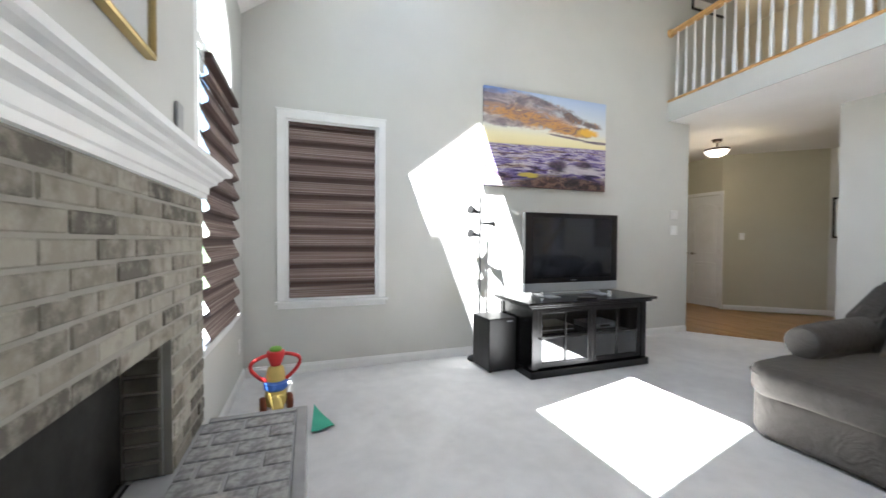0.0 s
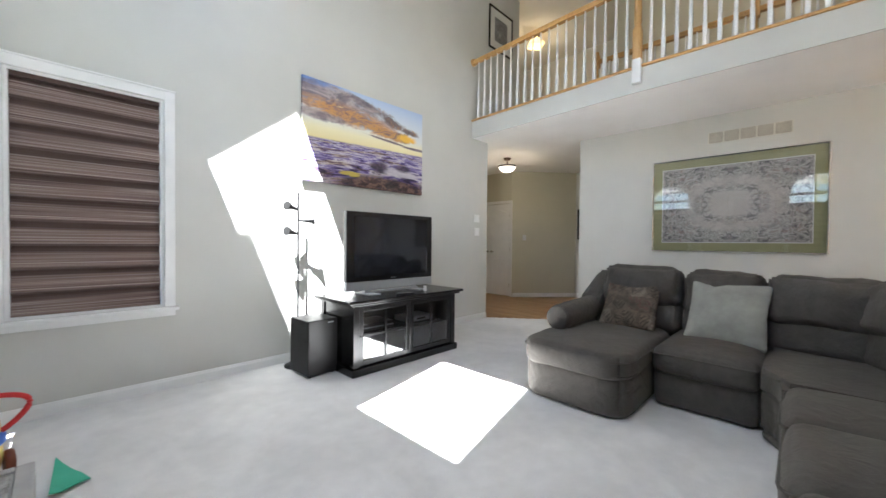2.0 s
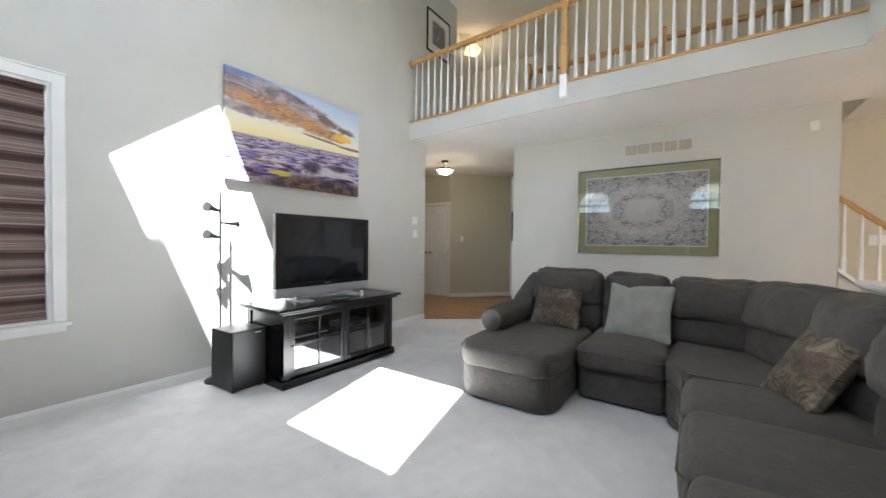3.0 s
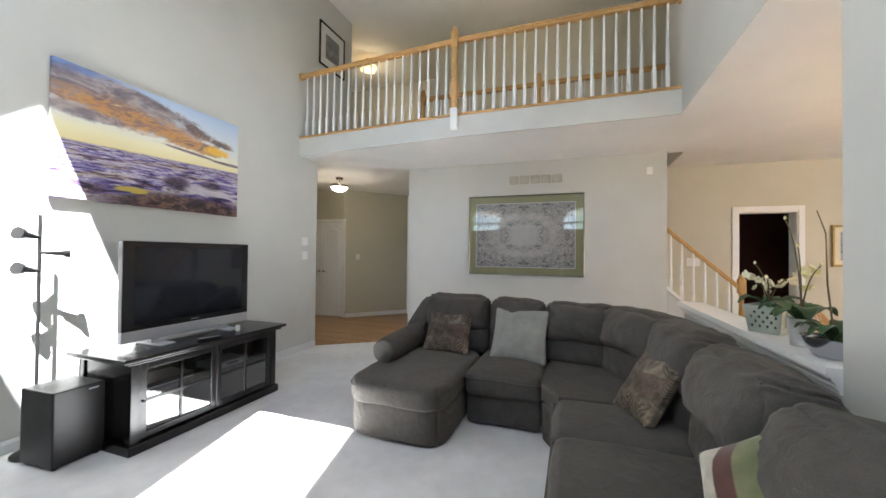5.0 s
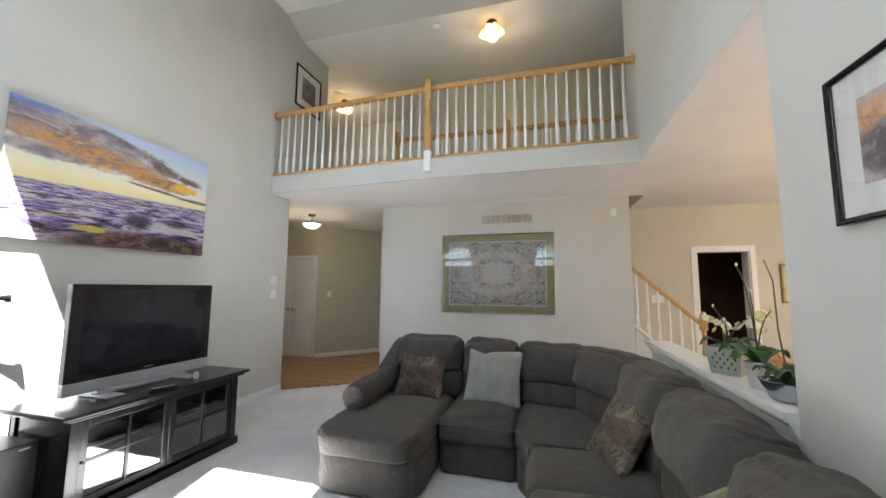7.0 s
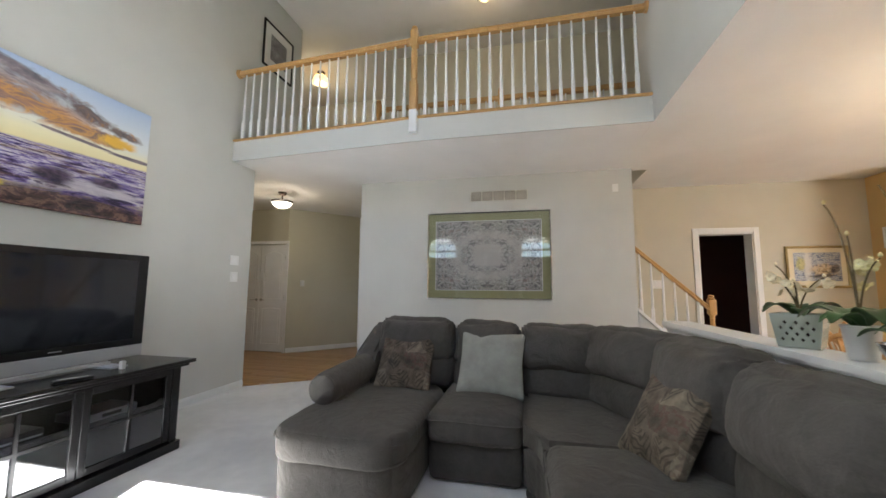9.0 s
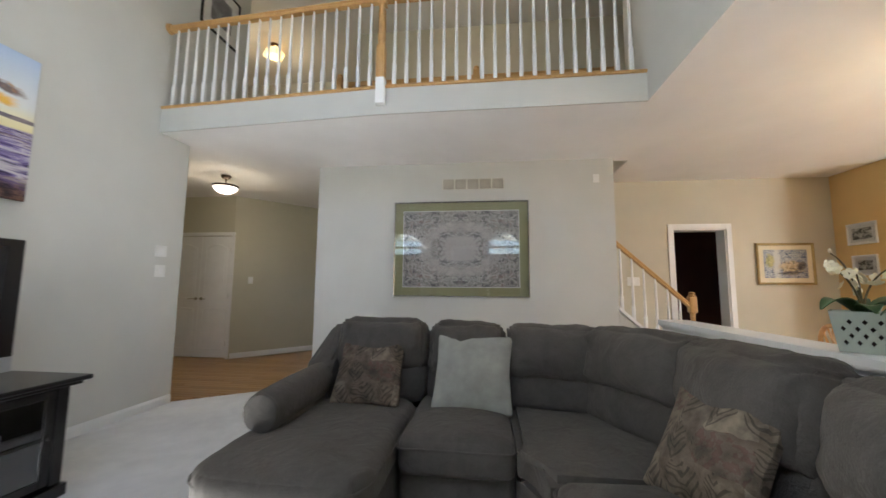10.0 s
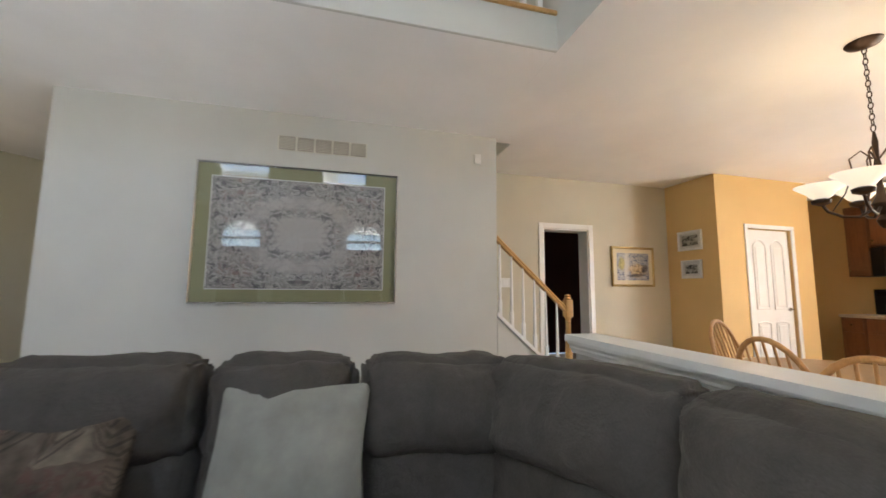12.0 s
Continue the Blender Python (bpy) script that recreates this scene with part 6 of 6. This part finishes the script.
def orchid(t, z, stems, leaves, petal, rnd):
    for way, ln, wd in leaves:
        part("leaf", blade(bmesh.new(), (0, 0, z), way, ln, wd, ln * 0.55, ln * 0.35), LEAF, t, "", True)
    for way, h, reach, flowers in stems:
        pts = []
        for i in range(11):
            k = i / 10
            pts.append(Vector((way[0] * reach * k ** 1.8, way[1] * reach * k ** 1.8, z + h * (1.25 * k - 0.28 * k ** 3))))
        stalk = part("stem", sweep(bmesh.new(), pts, 0.0042, 7, 0.6), STEM, t, "", True)
        for f in range(flowers):
            k = 0.62 + 0.38 * f / max(1, flowers - 1)
            p = pts[min(10, int(k * 10))] + Vector((rnd.uniform(-0.03, 0.03), rnd.uniform(-0.03, 0.03), rnd.uniform(-0.03, 0.012)))
            bm = bmesh.new()
            blossom(bm, p, (rnd.uniform(-1, 0.2), rnd.uniform(-0.3, 1.0), rnd.uniform(-0.3, 0.4)), rnd.uniform(0.019, 0.027))
            part("blossom", bm, petal, stalk, "pale orchid blossom")
        part("bud", lathe(bmesh.new(), [(0.001, 0), (0.007, 0.006), (0.006, 0.014), (0.001, 0.02)], pts[-1], 8), petal, stalk, "", True)


LT = 0.973
rnd = random.Random(4)
# lattice planter: tapering square box with diamond cut-outs on each face
op = thing("orchid_planter", "orchid in a pale green pierced ceramic planter", "potted plant", pose(2.95, -0.69, LT, 0, 0, 49))
ph = 0.15


def lattice_side():
    """One tapering wall of the planter with staggered diamond openings."""
    bm = bmesh.new()
    cols, rws = 9, 6

    def at(u, w):
        half = 0.07 + 0.02 * w / rws
        return bm.verts.new(((2 * u / cols - 1) * half, -half, 0.001 + ph * w / rws))

    for i in range(cols):
        for j in range(rws):
            c = [at(i, j), at(i + 1, j), at(i + 1, j + 1), at(i, j + 1)]
            if (i + j) % 2 == 0 and 0 < j < rws - 1 and 0 < i < cols - 1:
                m = (i + 0.5, j + 0.5)
                d = [at(m[0], m[1] - 0.4), at(m[0] + 0.4, m[1]), at(m[0], m[1] + 0.4), at(m[0] - 0.4, m[1])]
                for k in range(4):
                    bm.faces.new((c[k], c[(k + 1) % 4], d[k]))
                    bm.faces.new((c[(k + 1) % 4], d[(k + 1) % 4], d[k]))
            else:
                bm.faces.new(c)
    bmesh.ops.remove_doubles(bm, verts=bm.verts, dist=1e-5)
    bmesh.ops.recalc_face_normals(bm, faces=bm.faces)
    bmesh.ops.solidify(bm, geom=list(bm.faces), thickness=0.006)
    return bm


for k in range(4):
    bm = lattice_side()
    bm.transform(Matrix.Rotation(math.pi / 2 * k, 4, 'Z'))
    part("side", bm, GLAZE, op)
part("liner", boxes((-0.06, -0.06, 0.004, 0.06, 0.06, 0.128)), SOIL, op, "dark inner pot with bark")
part("floor_tile", boxes((-0.066, -0.066, 0.0005, 0.066, 0.066, 0.0035)), GLAZE, op)
orchid(op, 0.13, [((0.5, 0.5), 0.20, 0.16, 6), ((0.1, 0.1), 0.17, 0.08, 5), ((-0.6, -0.4), 0.19, 0.14, 6), ((0.7, -0.1), 0.25, 0.1, 1)], [((0.7, 0.7), 0.17, 0.04), ((-0.8, -0.5), 0.18, 0.04), ((-0.3, 1), 0.12, 0.034), ((0.2, -1), 0.16, 0.036), ((-1, 0.4), 0.15, 0.036)], PETAL_WHITE, rnd)
o2 = thing("orchid_pot", "orchid with broad leaves in a clear plastic pot", "potted plant", pose(2.62, -0.68, LT))
part("pot", lathe(bmesh.new(), [(0.04, 0.001), (0.042, 0.01), (0.054, 0.12), (0.058, 0.125), (0.054, 0.13), (0.049, 0.12), (0.016, 0.115)], (0, 0, 0), 26), plain("frosted_plastic", (0.55, 0.55, 0.53), 0.3), o2, "", True)
orchid(o2, 0.115, [((0.5, 0.3), 0.50, 0.12, 0), ((-0.4, -0.4), 0.27, 0.12, 7), ((-0.1, 0.3), 0.36, 0.05, 0)], [((0.7, 0.6), 0.2, 0.048), ((-1, 0.3), 0.2, 0.046), ((0.3, -1), 0.18, 0.044), ((-0.4, 1), 0.15, 0.044), ((0.9, -0.3), 0.19, 0.046), ((0.2, 0.8), 0.13, 0.04)], PETAL, rnd)
o3 = thing("leafy_bowl", "leafy plant in a low polished steel bowl", "potted plant", pose(2.40, -0.69, LT))
part("bowl", lathe(bmesh.new(), [(0.05, 0.001), (0.07, 0.008), (0.1, 0.06), (0.108, 0.085), (0.1, 0.085), (0.09, 0.07), (0.02, 0.066)], (0, 0, 0), 28), plain("polished_steel_bowl", (0.42, 0.44, 0.48), 0.16, 0.85, vary=0.08), o3, "", True)
part("stem", sweep(bmesh.new(), [(0, 0, 0.06), (0.03, 0.01, 0.3), (0.02, 0.02, 0.52), (0.06, 0.03, 0.62)], 0.004, 7, 0.5), STEM, o3, "", True)
for i in range(9):
    a = i * 2.4
    part("leaf", blade(bmesh.new(), (0, 0, 0.06), (math.cos(a), math.sin(a)), 0.12 + 0.04 * (i % 3), 0.026, 0.09 + 0.02 * (i % 2), 0.05), LEAF, o3, "", True)

# ---- ceiling lamps ----


def dome_lamp(name, label, place, drop, r, metal, glass):
    t = thing(name, label, "ceiling lamp", place)
    part("canopy", lathe(bmesh.new(), [(0.02, -0.045), (0.05, -0.04), (0.065, -0.015), (0.068, -0.001)], (0, 0, 0), 26), metal, t, "", True)
    part("rod", tube(bmesh.new(), (0, 0, -0.04), (0, 0, -drop + 0.02), 0.011, 0.011), metal, t, "", True)
    part("rim", lathe(bmesh.new(), [(r * 0.96, -drop - 0.012), (r, -drop), (r * 1.01, -drop + 0.016), (r * 0.8, -drop + 0.024), (0.02, -drop + 0.03)], (0, 0, 0), 32), metal, t, "dark metal rim", True)
    part("shade", lathe(bmesh.new(), [(0.004, -drop - 0.098), (r * 0.4, -drop - 0.09), (r * 0.74, -drop - 0.06), (r * 0.94, -drop - 0.0135), (r * 0.9, -drop - 0.0125)], (0, 0, 0), 32), glass, t, "lit frosted glass bowl", True)
    return t


dome_lamp("ceiling_lamp", "lit bowl ceiling lamp with a dark rim in the hall", Matrix.Translation((6.07, 4.33, CEIL)), 0.16, 0.165, BRONZE, BULB_WHITE)


def petal_lamp(label, place):
    t = thing("ceiling_lamp", label, "ceiling lamp", place)
    part("canopy", lathe(bmesh.new(), [(0.03, -0.06), (0.07, -0.045), (0.075, -0.002)], (0, 0, 0), 24), BRONZE, t, "", True)
    bm = bmesh.new()
    n = 32
    rings = []
    for r, z in ((0.06, -0.06), (0.12, -0.1), (0.165, -0.165), (0.14, -0.215), (0.07, -0.245), (0.01, -0.255)):
        rings.append([bm.verts.new((r * (1 + 0.16 * math.cos(4 * 2 * math.pi * i / n)) * math.cos(2 * math.pi * i / n), r * (1 + 0.16 * math.cos(4 * 2 * math.pi * i / n)) * math.sin(2 * math.pi * i / n), z - (0.03 * math.cos(4 * 2 * math.pi * i / n) if z > -0.2 else 0))) for i in range(n)])
    for a, b in zip(rings, rings[1:]):
        for i in range(n):
            bm.faces.new((a[i], a[(i + 1) % n], b[(i + 1) % n], b[i]))
    bm.faces.new(rings[-1])
    bm.faces.new(rings[0][::-1])
    part("shade", bm, BULB_GLASS, t, "lit amber glass shade with four lobes", True)
    for k in range(4):
        a = math.pi / 2 * k + math.pi / 4
        pts = [Vector((math.cos(a) * r, math.sin(a) * r, z)) for r, z in ((0.06, -0.05), (0.125, -0.1), (0.155, -0.17), (0.13, -0.225))]
        part("strap", sweep(bmesh.new(), pts, 0.005, 6), BRONZE, t, "", True)
    return t


petal_lamp("lit amber glass ceiling lamp over the loft", Matrix.Translation((5.47, 1.01, 5.339)))
petal_lamp("lit amber glass ceiling lamp in the loft hall", Matrix.Translation((7.0, 4.31, 5.339)))
t = thing("smoke_detector", "round white smoke detector on the loft ceiling", "smoke detector", Matrix.Translation((5.35, 1.81, 5.339)))
part("cover", lathe(bmesh.new(), [(0.05, -0.035), (0.065, -0.025), (0.068, -0.001)], (0, 0, 0), 24), WHITE_PLASTIC, t, "", True)

CX, CY = 3.88, -2.37
ch = thing("chandelier", "dark bronze chandelier with lit alabaster bell shades on a chain", "chandelier", Matrix.Translation((CX, CY, CEIL)))
part("canopy", lathe(bmesh.new(), [(0.01, -0.04), (0.03, -0.035), (0.075, -0.016), (0.085, -0.001)], (0, 0, 0), 28), BRONZE, ch, "", True)
for i in range(15):
    bm = bmesh.new()
    pts = [Vector((0.011 * math.cos(a), 0, 0.021 * math.sin(a))) for a in [2 * math.pi * k / 12 for k in range(13)]]
    sweep(bm, pts, 0.003, 6)
    lk = part("chain_link", bm, BRONZE, ch, "", True)
    lk.matrix_local = pose(0, 0, -0.055 - i * 0.035, 0, 0, 90 * (i % 2))
DROP = (0, 0, -0.07)
part("stem", lathe(bmesh.new(), [(0.004, -1.08), (0.02, -1.06), (0.03, -1.03), (0.012, -1.0), (0.026, -0.97), (0.04, -0.93), (0.02, -0.88), (0.012, -0.8), (0.02, -0.72), (0.011, -0.66), (0.014, -0.56), (0.006, -0.5)], DROP, 20), BRONZE, ch, "", True)
for k in range(5):
    a = 2 * math.pi * k / 5 + 0.5
    pts = [Vector((math.cos(a) * r, math.sin(a) * r, z)) for r, z in ((0.02, -0.95), (0.09, -1.0), (0.16, -0.99), (0.22, -0.95), (0.245, -0.9))]
    arm = part("arm", sweep(bmesh.new(), [q + Vector(DROP) for q in pts], 0.008, 8), BRONZE, ch, "", True)
    pts = [Vector((math.cos(a) * r, math.sin(a) * r, z)) for r, z in ((0.015, -0.66), (0.06, -0.6), (0.11, -0.64), (0.1, -0.73), (0.14, -0.85), (0.2, -0.95))]
    part("scroll", sweep(bmesh.new(), [q + Vector(DROP) for q in pts], 0.005, 7, 0.7), BRONZE, ch, "", True)
    px, py = math.cos(a) * 0.245, math.sin(a) * 0.245
    part("cup", lathe(bmesh.new(), [(0.01, -0.91), (0.045, -0.895), (0.05, -0.875), (0.03, -0.865)], (px, py, -0.07), 18), BRONZE, arm, "", True)
    part("shade", lathe(bmesh.new(), [(0.03, -0.866), (0.05, -0.855), (0.075, -0.825), (0.125, -0.785), (0.128, -0.78), (0.12, -0.78), (0.07, -0.82), (0.025, -0.855)], (px, py, -0.07), 26), SHADE_GLASS, arm, "lit alabaster bell shade", True)
    lamp("chandelier_bulb", 'POINT', Matrix.Translation((CX + px, CY + py, CEIL - 0.86)), 0.075, (1.0, 0.78, 0.5), radius=0.03)

# ---- dining table and chairs ----
table = thing("dining_table", "round honey-maple dining table on a pedestal", "dining table", Matrix.Translation((3.97, -2.2, -0.01)))
part("tabletop", lathe(bmesh.new(), [(0.62, 0.715), (0.64, 0.722), (0.645, 0.735), (0.64, 0.748), (0.62, 0.752)], (0, 0, 0), 48), wood("table_maple", (0.36, 0.2, 0.09), (0.5, 0.32, 0.16), (3, 14, 3)), table, "", True)
part("pedestal", lathe(bmesh.new(), [(0.1, 0.12), (0.12, 0.2), (0.07, 0.3), (0.06, 0.5), (0.1, 0.66), (0.2, 0.7135)], (0, 0, 0), 24), CHAIR_WOOD, table, "", True)
for k in range(4):
    a = math.pi / 2 * k + 0.4
    part("foot", sweep(bmesh.new(), [(0.05 * math.cos(a), 0.05 * math.sin(a), 0.16), (0.25 * math.cos(a), 0.25 * math.sin(a), 0.1), (0.42 * math.cos(a), 0.42 * math.sin(a), 0.032)], 0.034, 10, 0.85), CHAIR_WOOD, table, "", True)


def windsor():
    """Seat towards -y, hoop back at +y."""
    t = thing("dining_chair", "honey-maple hoop-back dining chair with thin spindles", "chair", Matrix(), "chairs round the dining table")
    seat = cushion((0.44, 0.42, 0.04), 0.018, puff=(0.02, 0.02, -0.008), wrinkle=0.0, n=12)
    s = part("seat", seat, CHAIR_WOOD, t, "", True)
    s.location.z = 0.44
    hoop = []
    for i in range(21):
        a = math.pi * i / 20
        z = 0.455 + 0.545 * math.sin(a) ** 0.75
        hoop.append(Vector((0.205 * math.cos(a) * (1 + 0.12 * math.sin(a)), 0.17 + 0.16 * (z - 0.455) / 0.545, z)))
    part("hoop", sweep(bmesh.new(), hoop, 0.0135, 10), CHAIR_WOOD, t, "", True)
    for i in range(7):
        x = -0.135 + 0.045 * i
        zt = 0.455 + 0.545 * (1 - (x / 0.215) ** 2) ** 0.4
        part("spindle", sweep(bmesh.new(), [(x * 0.9, 0.165, 0.455), (x * 1.0, 0.24, 0.68), (x * 1.06, 0.17 + 0.16 * (zt - 0.455) / 0.545, zt)], 0.0062, 8), CHAIR_WOOD, t, "", True)
    for sx in (-1, 1):
        for sy in (-1, 1):
            part("leg", lathe(bmesh.new(), [(0.01, 0), (0.014, 0.02), (0.021, 0.2), (0.016, 0.24), (0.02, 0.26), (0.014, 0.435)], (0, 0, 0), 12), CHAIR_WOOD, t, "", True).matrix_local = pose(sx * 0.2, sy * 0.19, 0, sy * 7, -sx * 7, 0)
    part("stretcher", sweep(bmesh.new(), [(-0.17, -0.01, 0.18), (0, -0.01, 0.18), (0.17, -0.01, 0.18)], 0.01, 8), CHAIR_WOOD, t, "", True)
    return t


chair = windsor()
chair.matrix_world = pose(3.85, -1.67, -0.01, 0, 0, -4)
copy_thing(chair, pose(3.49, -1.46, -0.01, 0, 0, 20))
copy_thing(chair, pose(4.45, -2.24, -0.01, 0, 0, -76))

# ---- kitchen ----
for x, w, low in ((6.115, 0.26, 0.0), (5.73, 0.5, 0.42), (5.22, 0.5, 0.0), (4.71, 0.5, 0.0)):
    h = w / 2 - 0.002
    u = thing("wall_cabinet", "brown cherry kitchen wall cabinet", "cabinet", Matrix.Translation((x, -6.54, 1.44)), "kitchen wall cabinets")
    part("body", boxes((-h, -0.33, low, h, 0, 1.02)), CABINET_WOOD, u)
    dr = part("door", boxes((-h + 0.012, 0.001, low + 0.02, h - 0.012, 0.02, 1.0), bevel=0.003), CABINET_WOOD, u)
    part("panel", boxes((-h + 0.07, 0.02, low + 0.09, h - 0.07, 0.026, 0.93), bevel=0.003), CABINET_WOOD, dr)
    part("knob", tube(bmesh.new(), (h - 0.04, 0.02, low + 0.08), (h - 0.04, 0.045, low + 0.08), 0.008, 0.013), CHROME, dr, "", True)
    b = thing("base_cabinet", "brown cherry kitchen base cabinet", "cabinet", Matrix.Translation((x, -6.27, 0)), "kitchen base cabinets")
    part("body", boxes((-h, -0.6, -0.01, h, 0, 0.86)), CABINET_WOOD, b)
    dr = part("door", boxes((-h + 0.012, 0.001, 0.1, h - 0.012, 0.02, 0.66), bevel=0.003), CABINET_WOOD, b)
    part("panel", boxes((-h + 0.07, 0.02, 0.17, h - 0.07, 0.026, 0.6), bevel=0.003), CABINET_WOOD, dr)
    dw = part("drawer", boxes((-h + 0.012, 0.001, 0.69, h - 0.012, 0.02, 0.84), bevel=0.003), CABINET_WOOD, b)
    part("knob", tube(bmesh.new(), (0, 0.02, 0.765), (0, 0.045, 0.765), 0.008, 0.013), CHROME, dw, "", True)
t = thing("worktop", "pale laminate kitchen worktop", "worktop", Matrix.Translation((5.35, -6.56, 0.861)))
part("slab", boxes((-0.9, -0.31, 0.0, 0.9, 0.32, 0.038), bevel=0.006), COUNTER, t)
t = thing("microwave", "black microwave under the wall cabinets", "microwave", Matrix.Translation((5.73, -6.54, 1.44)))
part("case", boxes((-0.249, -0.33, 0.0, 0.249, 0.03, 0.4), bevel=0.005), BLACK_PLASTIC, t)
part("door", boxes((-0.2, 0.031, 0.03, 0.12, 0.04, 0.37), bevel=0.003), SCREEN, t)
t = thing("cooking_range", "black kitchen range backguard on the worktop", "range", Matrix.Translation((5.73, -6.8, 0.9)))
part("backguard", boxes((-0.4, -0.06, 0, 0.4, 0.0, 0.36), bevel=0.006), BLACK_PLASTIC, t)
part("knob_strip", boxes((-0.36, 0.0005, 0.26, 0.36, 0.006, 0.32)), SCREEN, t)
t = thing("white_bottle", "white bottle on the microwave ledge", "bottle", Matrix.Translation((5.83, -6.5, 0.9)))
part("body", lathe(bmesh.new(), [(0.035, 0), (0.038, 0.01), (0.038, 0.14), (0.015, 0.18), (0.014, 0.22)], (0, 0, 0), 18), WHITE_PLASTIC, t, "", True)

# ---- pieces of the fireplace, hearth and hall floor ----
rnd = random.Random(9)
BH, BL, J = 0.047, 0.186, 0.0085


def block(name, sx, sy, sz):
    bm = boxes((-sx / 2, -sy / 2, -sz / 2, sx / 2, sy / 2, sz / 2))
    mesh = bpy.data.meshes.new(name)
    bmesh.ops.bevel(bm, geom=list(bm.edges), offset=0.004, segments=1, affect='EDGES')
    finish(bm)
    bm.to_mesh(mesh)
    bm.free()
    return mesh


# darker brick for the firebox reveal: the recess's shade is in the colour
REVEAL_BRICK = plain("shaded_reveal_brick", (0.15, 0.137, 0.115), 0.9, vary=0.35, scale=14, bump=0.4)
PAVER = plain("grey_hearth_brick", (0.31, 0.30, 0.285), 0.85, vary=0.5, scale=34, bump=0.4)
brick_meshes = {}


def lay(mesh_key, dims, material, parent, x, y, z, name="brick"):
    key = (mesh_key, *[round(v, 3) for v in dims])
    if key not in brick_meshes:
        brick_meshes[key] = block(name, *dims)
        brick_meshes[key].materials.append(material)
    ob = new(name, brick_meshes[key])
    ob.parent = parent
    ob.matrix_local = parent.matrix_world.inverted() @ pose(x, y, z)
    return ob


rows = int((MT - HEARTH) / (BH + J))
pitch = (MT - HEARTH) / rows
for r in range(rows):
    z = HEARTH + pitch * (r + 0.5)
    spans = [(F0, FIRE[0]), (FIRE[1], F1)] if z + BH / 2 < FIRE[3] + 0.02 else [(F0, F1)]
    for a, b in spans:
        y = b
        first = True
        while y > a + 0.02:
            ln = BL * 0.5 - 0.005 if (first and r % 2) else BL
            ln = min(ln, y - a)
            if ln > 0.03:
                lay("face", (0.03, round(ln - J, 2), pitch - J), BRICK, fp, FX - 0.015 + rnd.uniform(-0.002, 0.002), y - ln / 2, z)
            y -= ln
            first = False
# reveal of the firebox, its bricks coloured darker for the recess's shade
for r in range(int((FIRE[3] - HEARTH) / pitch) + 1):
    z = HEARTH + pitch * (r + 0.5)
    if z < FIRE[3]:
        lay("reveal", (0.1, 0.012, pitch - J), REVEAL_BRICK, fp, -0.23, FIRE[1] - 0.004, z)
# hearth pavers
x0, x1 = FX + 0.002, 0.22
ny = int((2.22 - F0 + 0.1) / 0.102)
for j in range(ny):
    y = 2.22 - 0.102 * (j + 0.5)
    x = x1 - (0.1 if j % 2 else 0.0)
    if j % 2:
        lay("paver", (0.09, 0.093, 0.02), PAVER, hearth, x1 - 0.05, y, HEARTH - 0.008 + rnd.uniform(-0.001, 0.001))
    while x > x0 + 0.02:
        ln = min(0.2, x - x0)
        if ln > 0.03:
            lay("paver", (round(ln - 0.009, 2), 0.093, 0.02), PAVER, hearth, x - ln / 2, y, HEARTH - 0.008 + rnd.uniform(-0.001, 0.001))
        x -= ln

# hall floor boards, running along y
fl_hall = structure("floor_hall", boxes((4.9, 2.85, -0.055, 8.3, 7.4, -0.02), (5.86, -7.0, -0.055, 9.0, 2.74, -0.01), (-0.4, -7.0, -0.055, 5.85, S - 0.13, -0.01)), PLANK, "golden oak strip floor", "floor")
bw = 0.083
plank_mesh = {}
for i in range(int(2.45 / bw)):
    x = 4.95 + bw * (i + 0.5)
    lo = 2.86 if x > E else max(2.86, N - (x - 5.02) * (N - 2.85) / (E - 5.02) + 0.075)
    hi = 6.9
    y = lo
    step = 0.5 + 0.37 * (i % 3)
    while y < hi - 0.05:
        ln = round(min(step, hi - y), 1) if min(step, hi - y) > 0.15 else hi - y
        step = 1.1
        key = round(ln, 2)
        if key not in plank_mesh:
            plank_mesh[key] = block("plank", bw - 0.002, ln - 0.003, 0.02)
            plank_mesh[key].materials.append(PLANK)
        ob = new("plank", plank_mesh[key])
        ob.parent = fl_hall
        ob.location = (x, y + ln / 2, -0.0115)
        y += ln
structure("ground", boxes((-600, -600, -0.5, 600, 600, -0.4)), plain("lawn", (0.06, 0.09, 0.03), 0.95, vary=0.4, scale=0.6), "green lawn round the house", "ground")
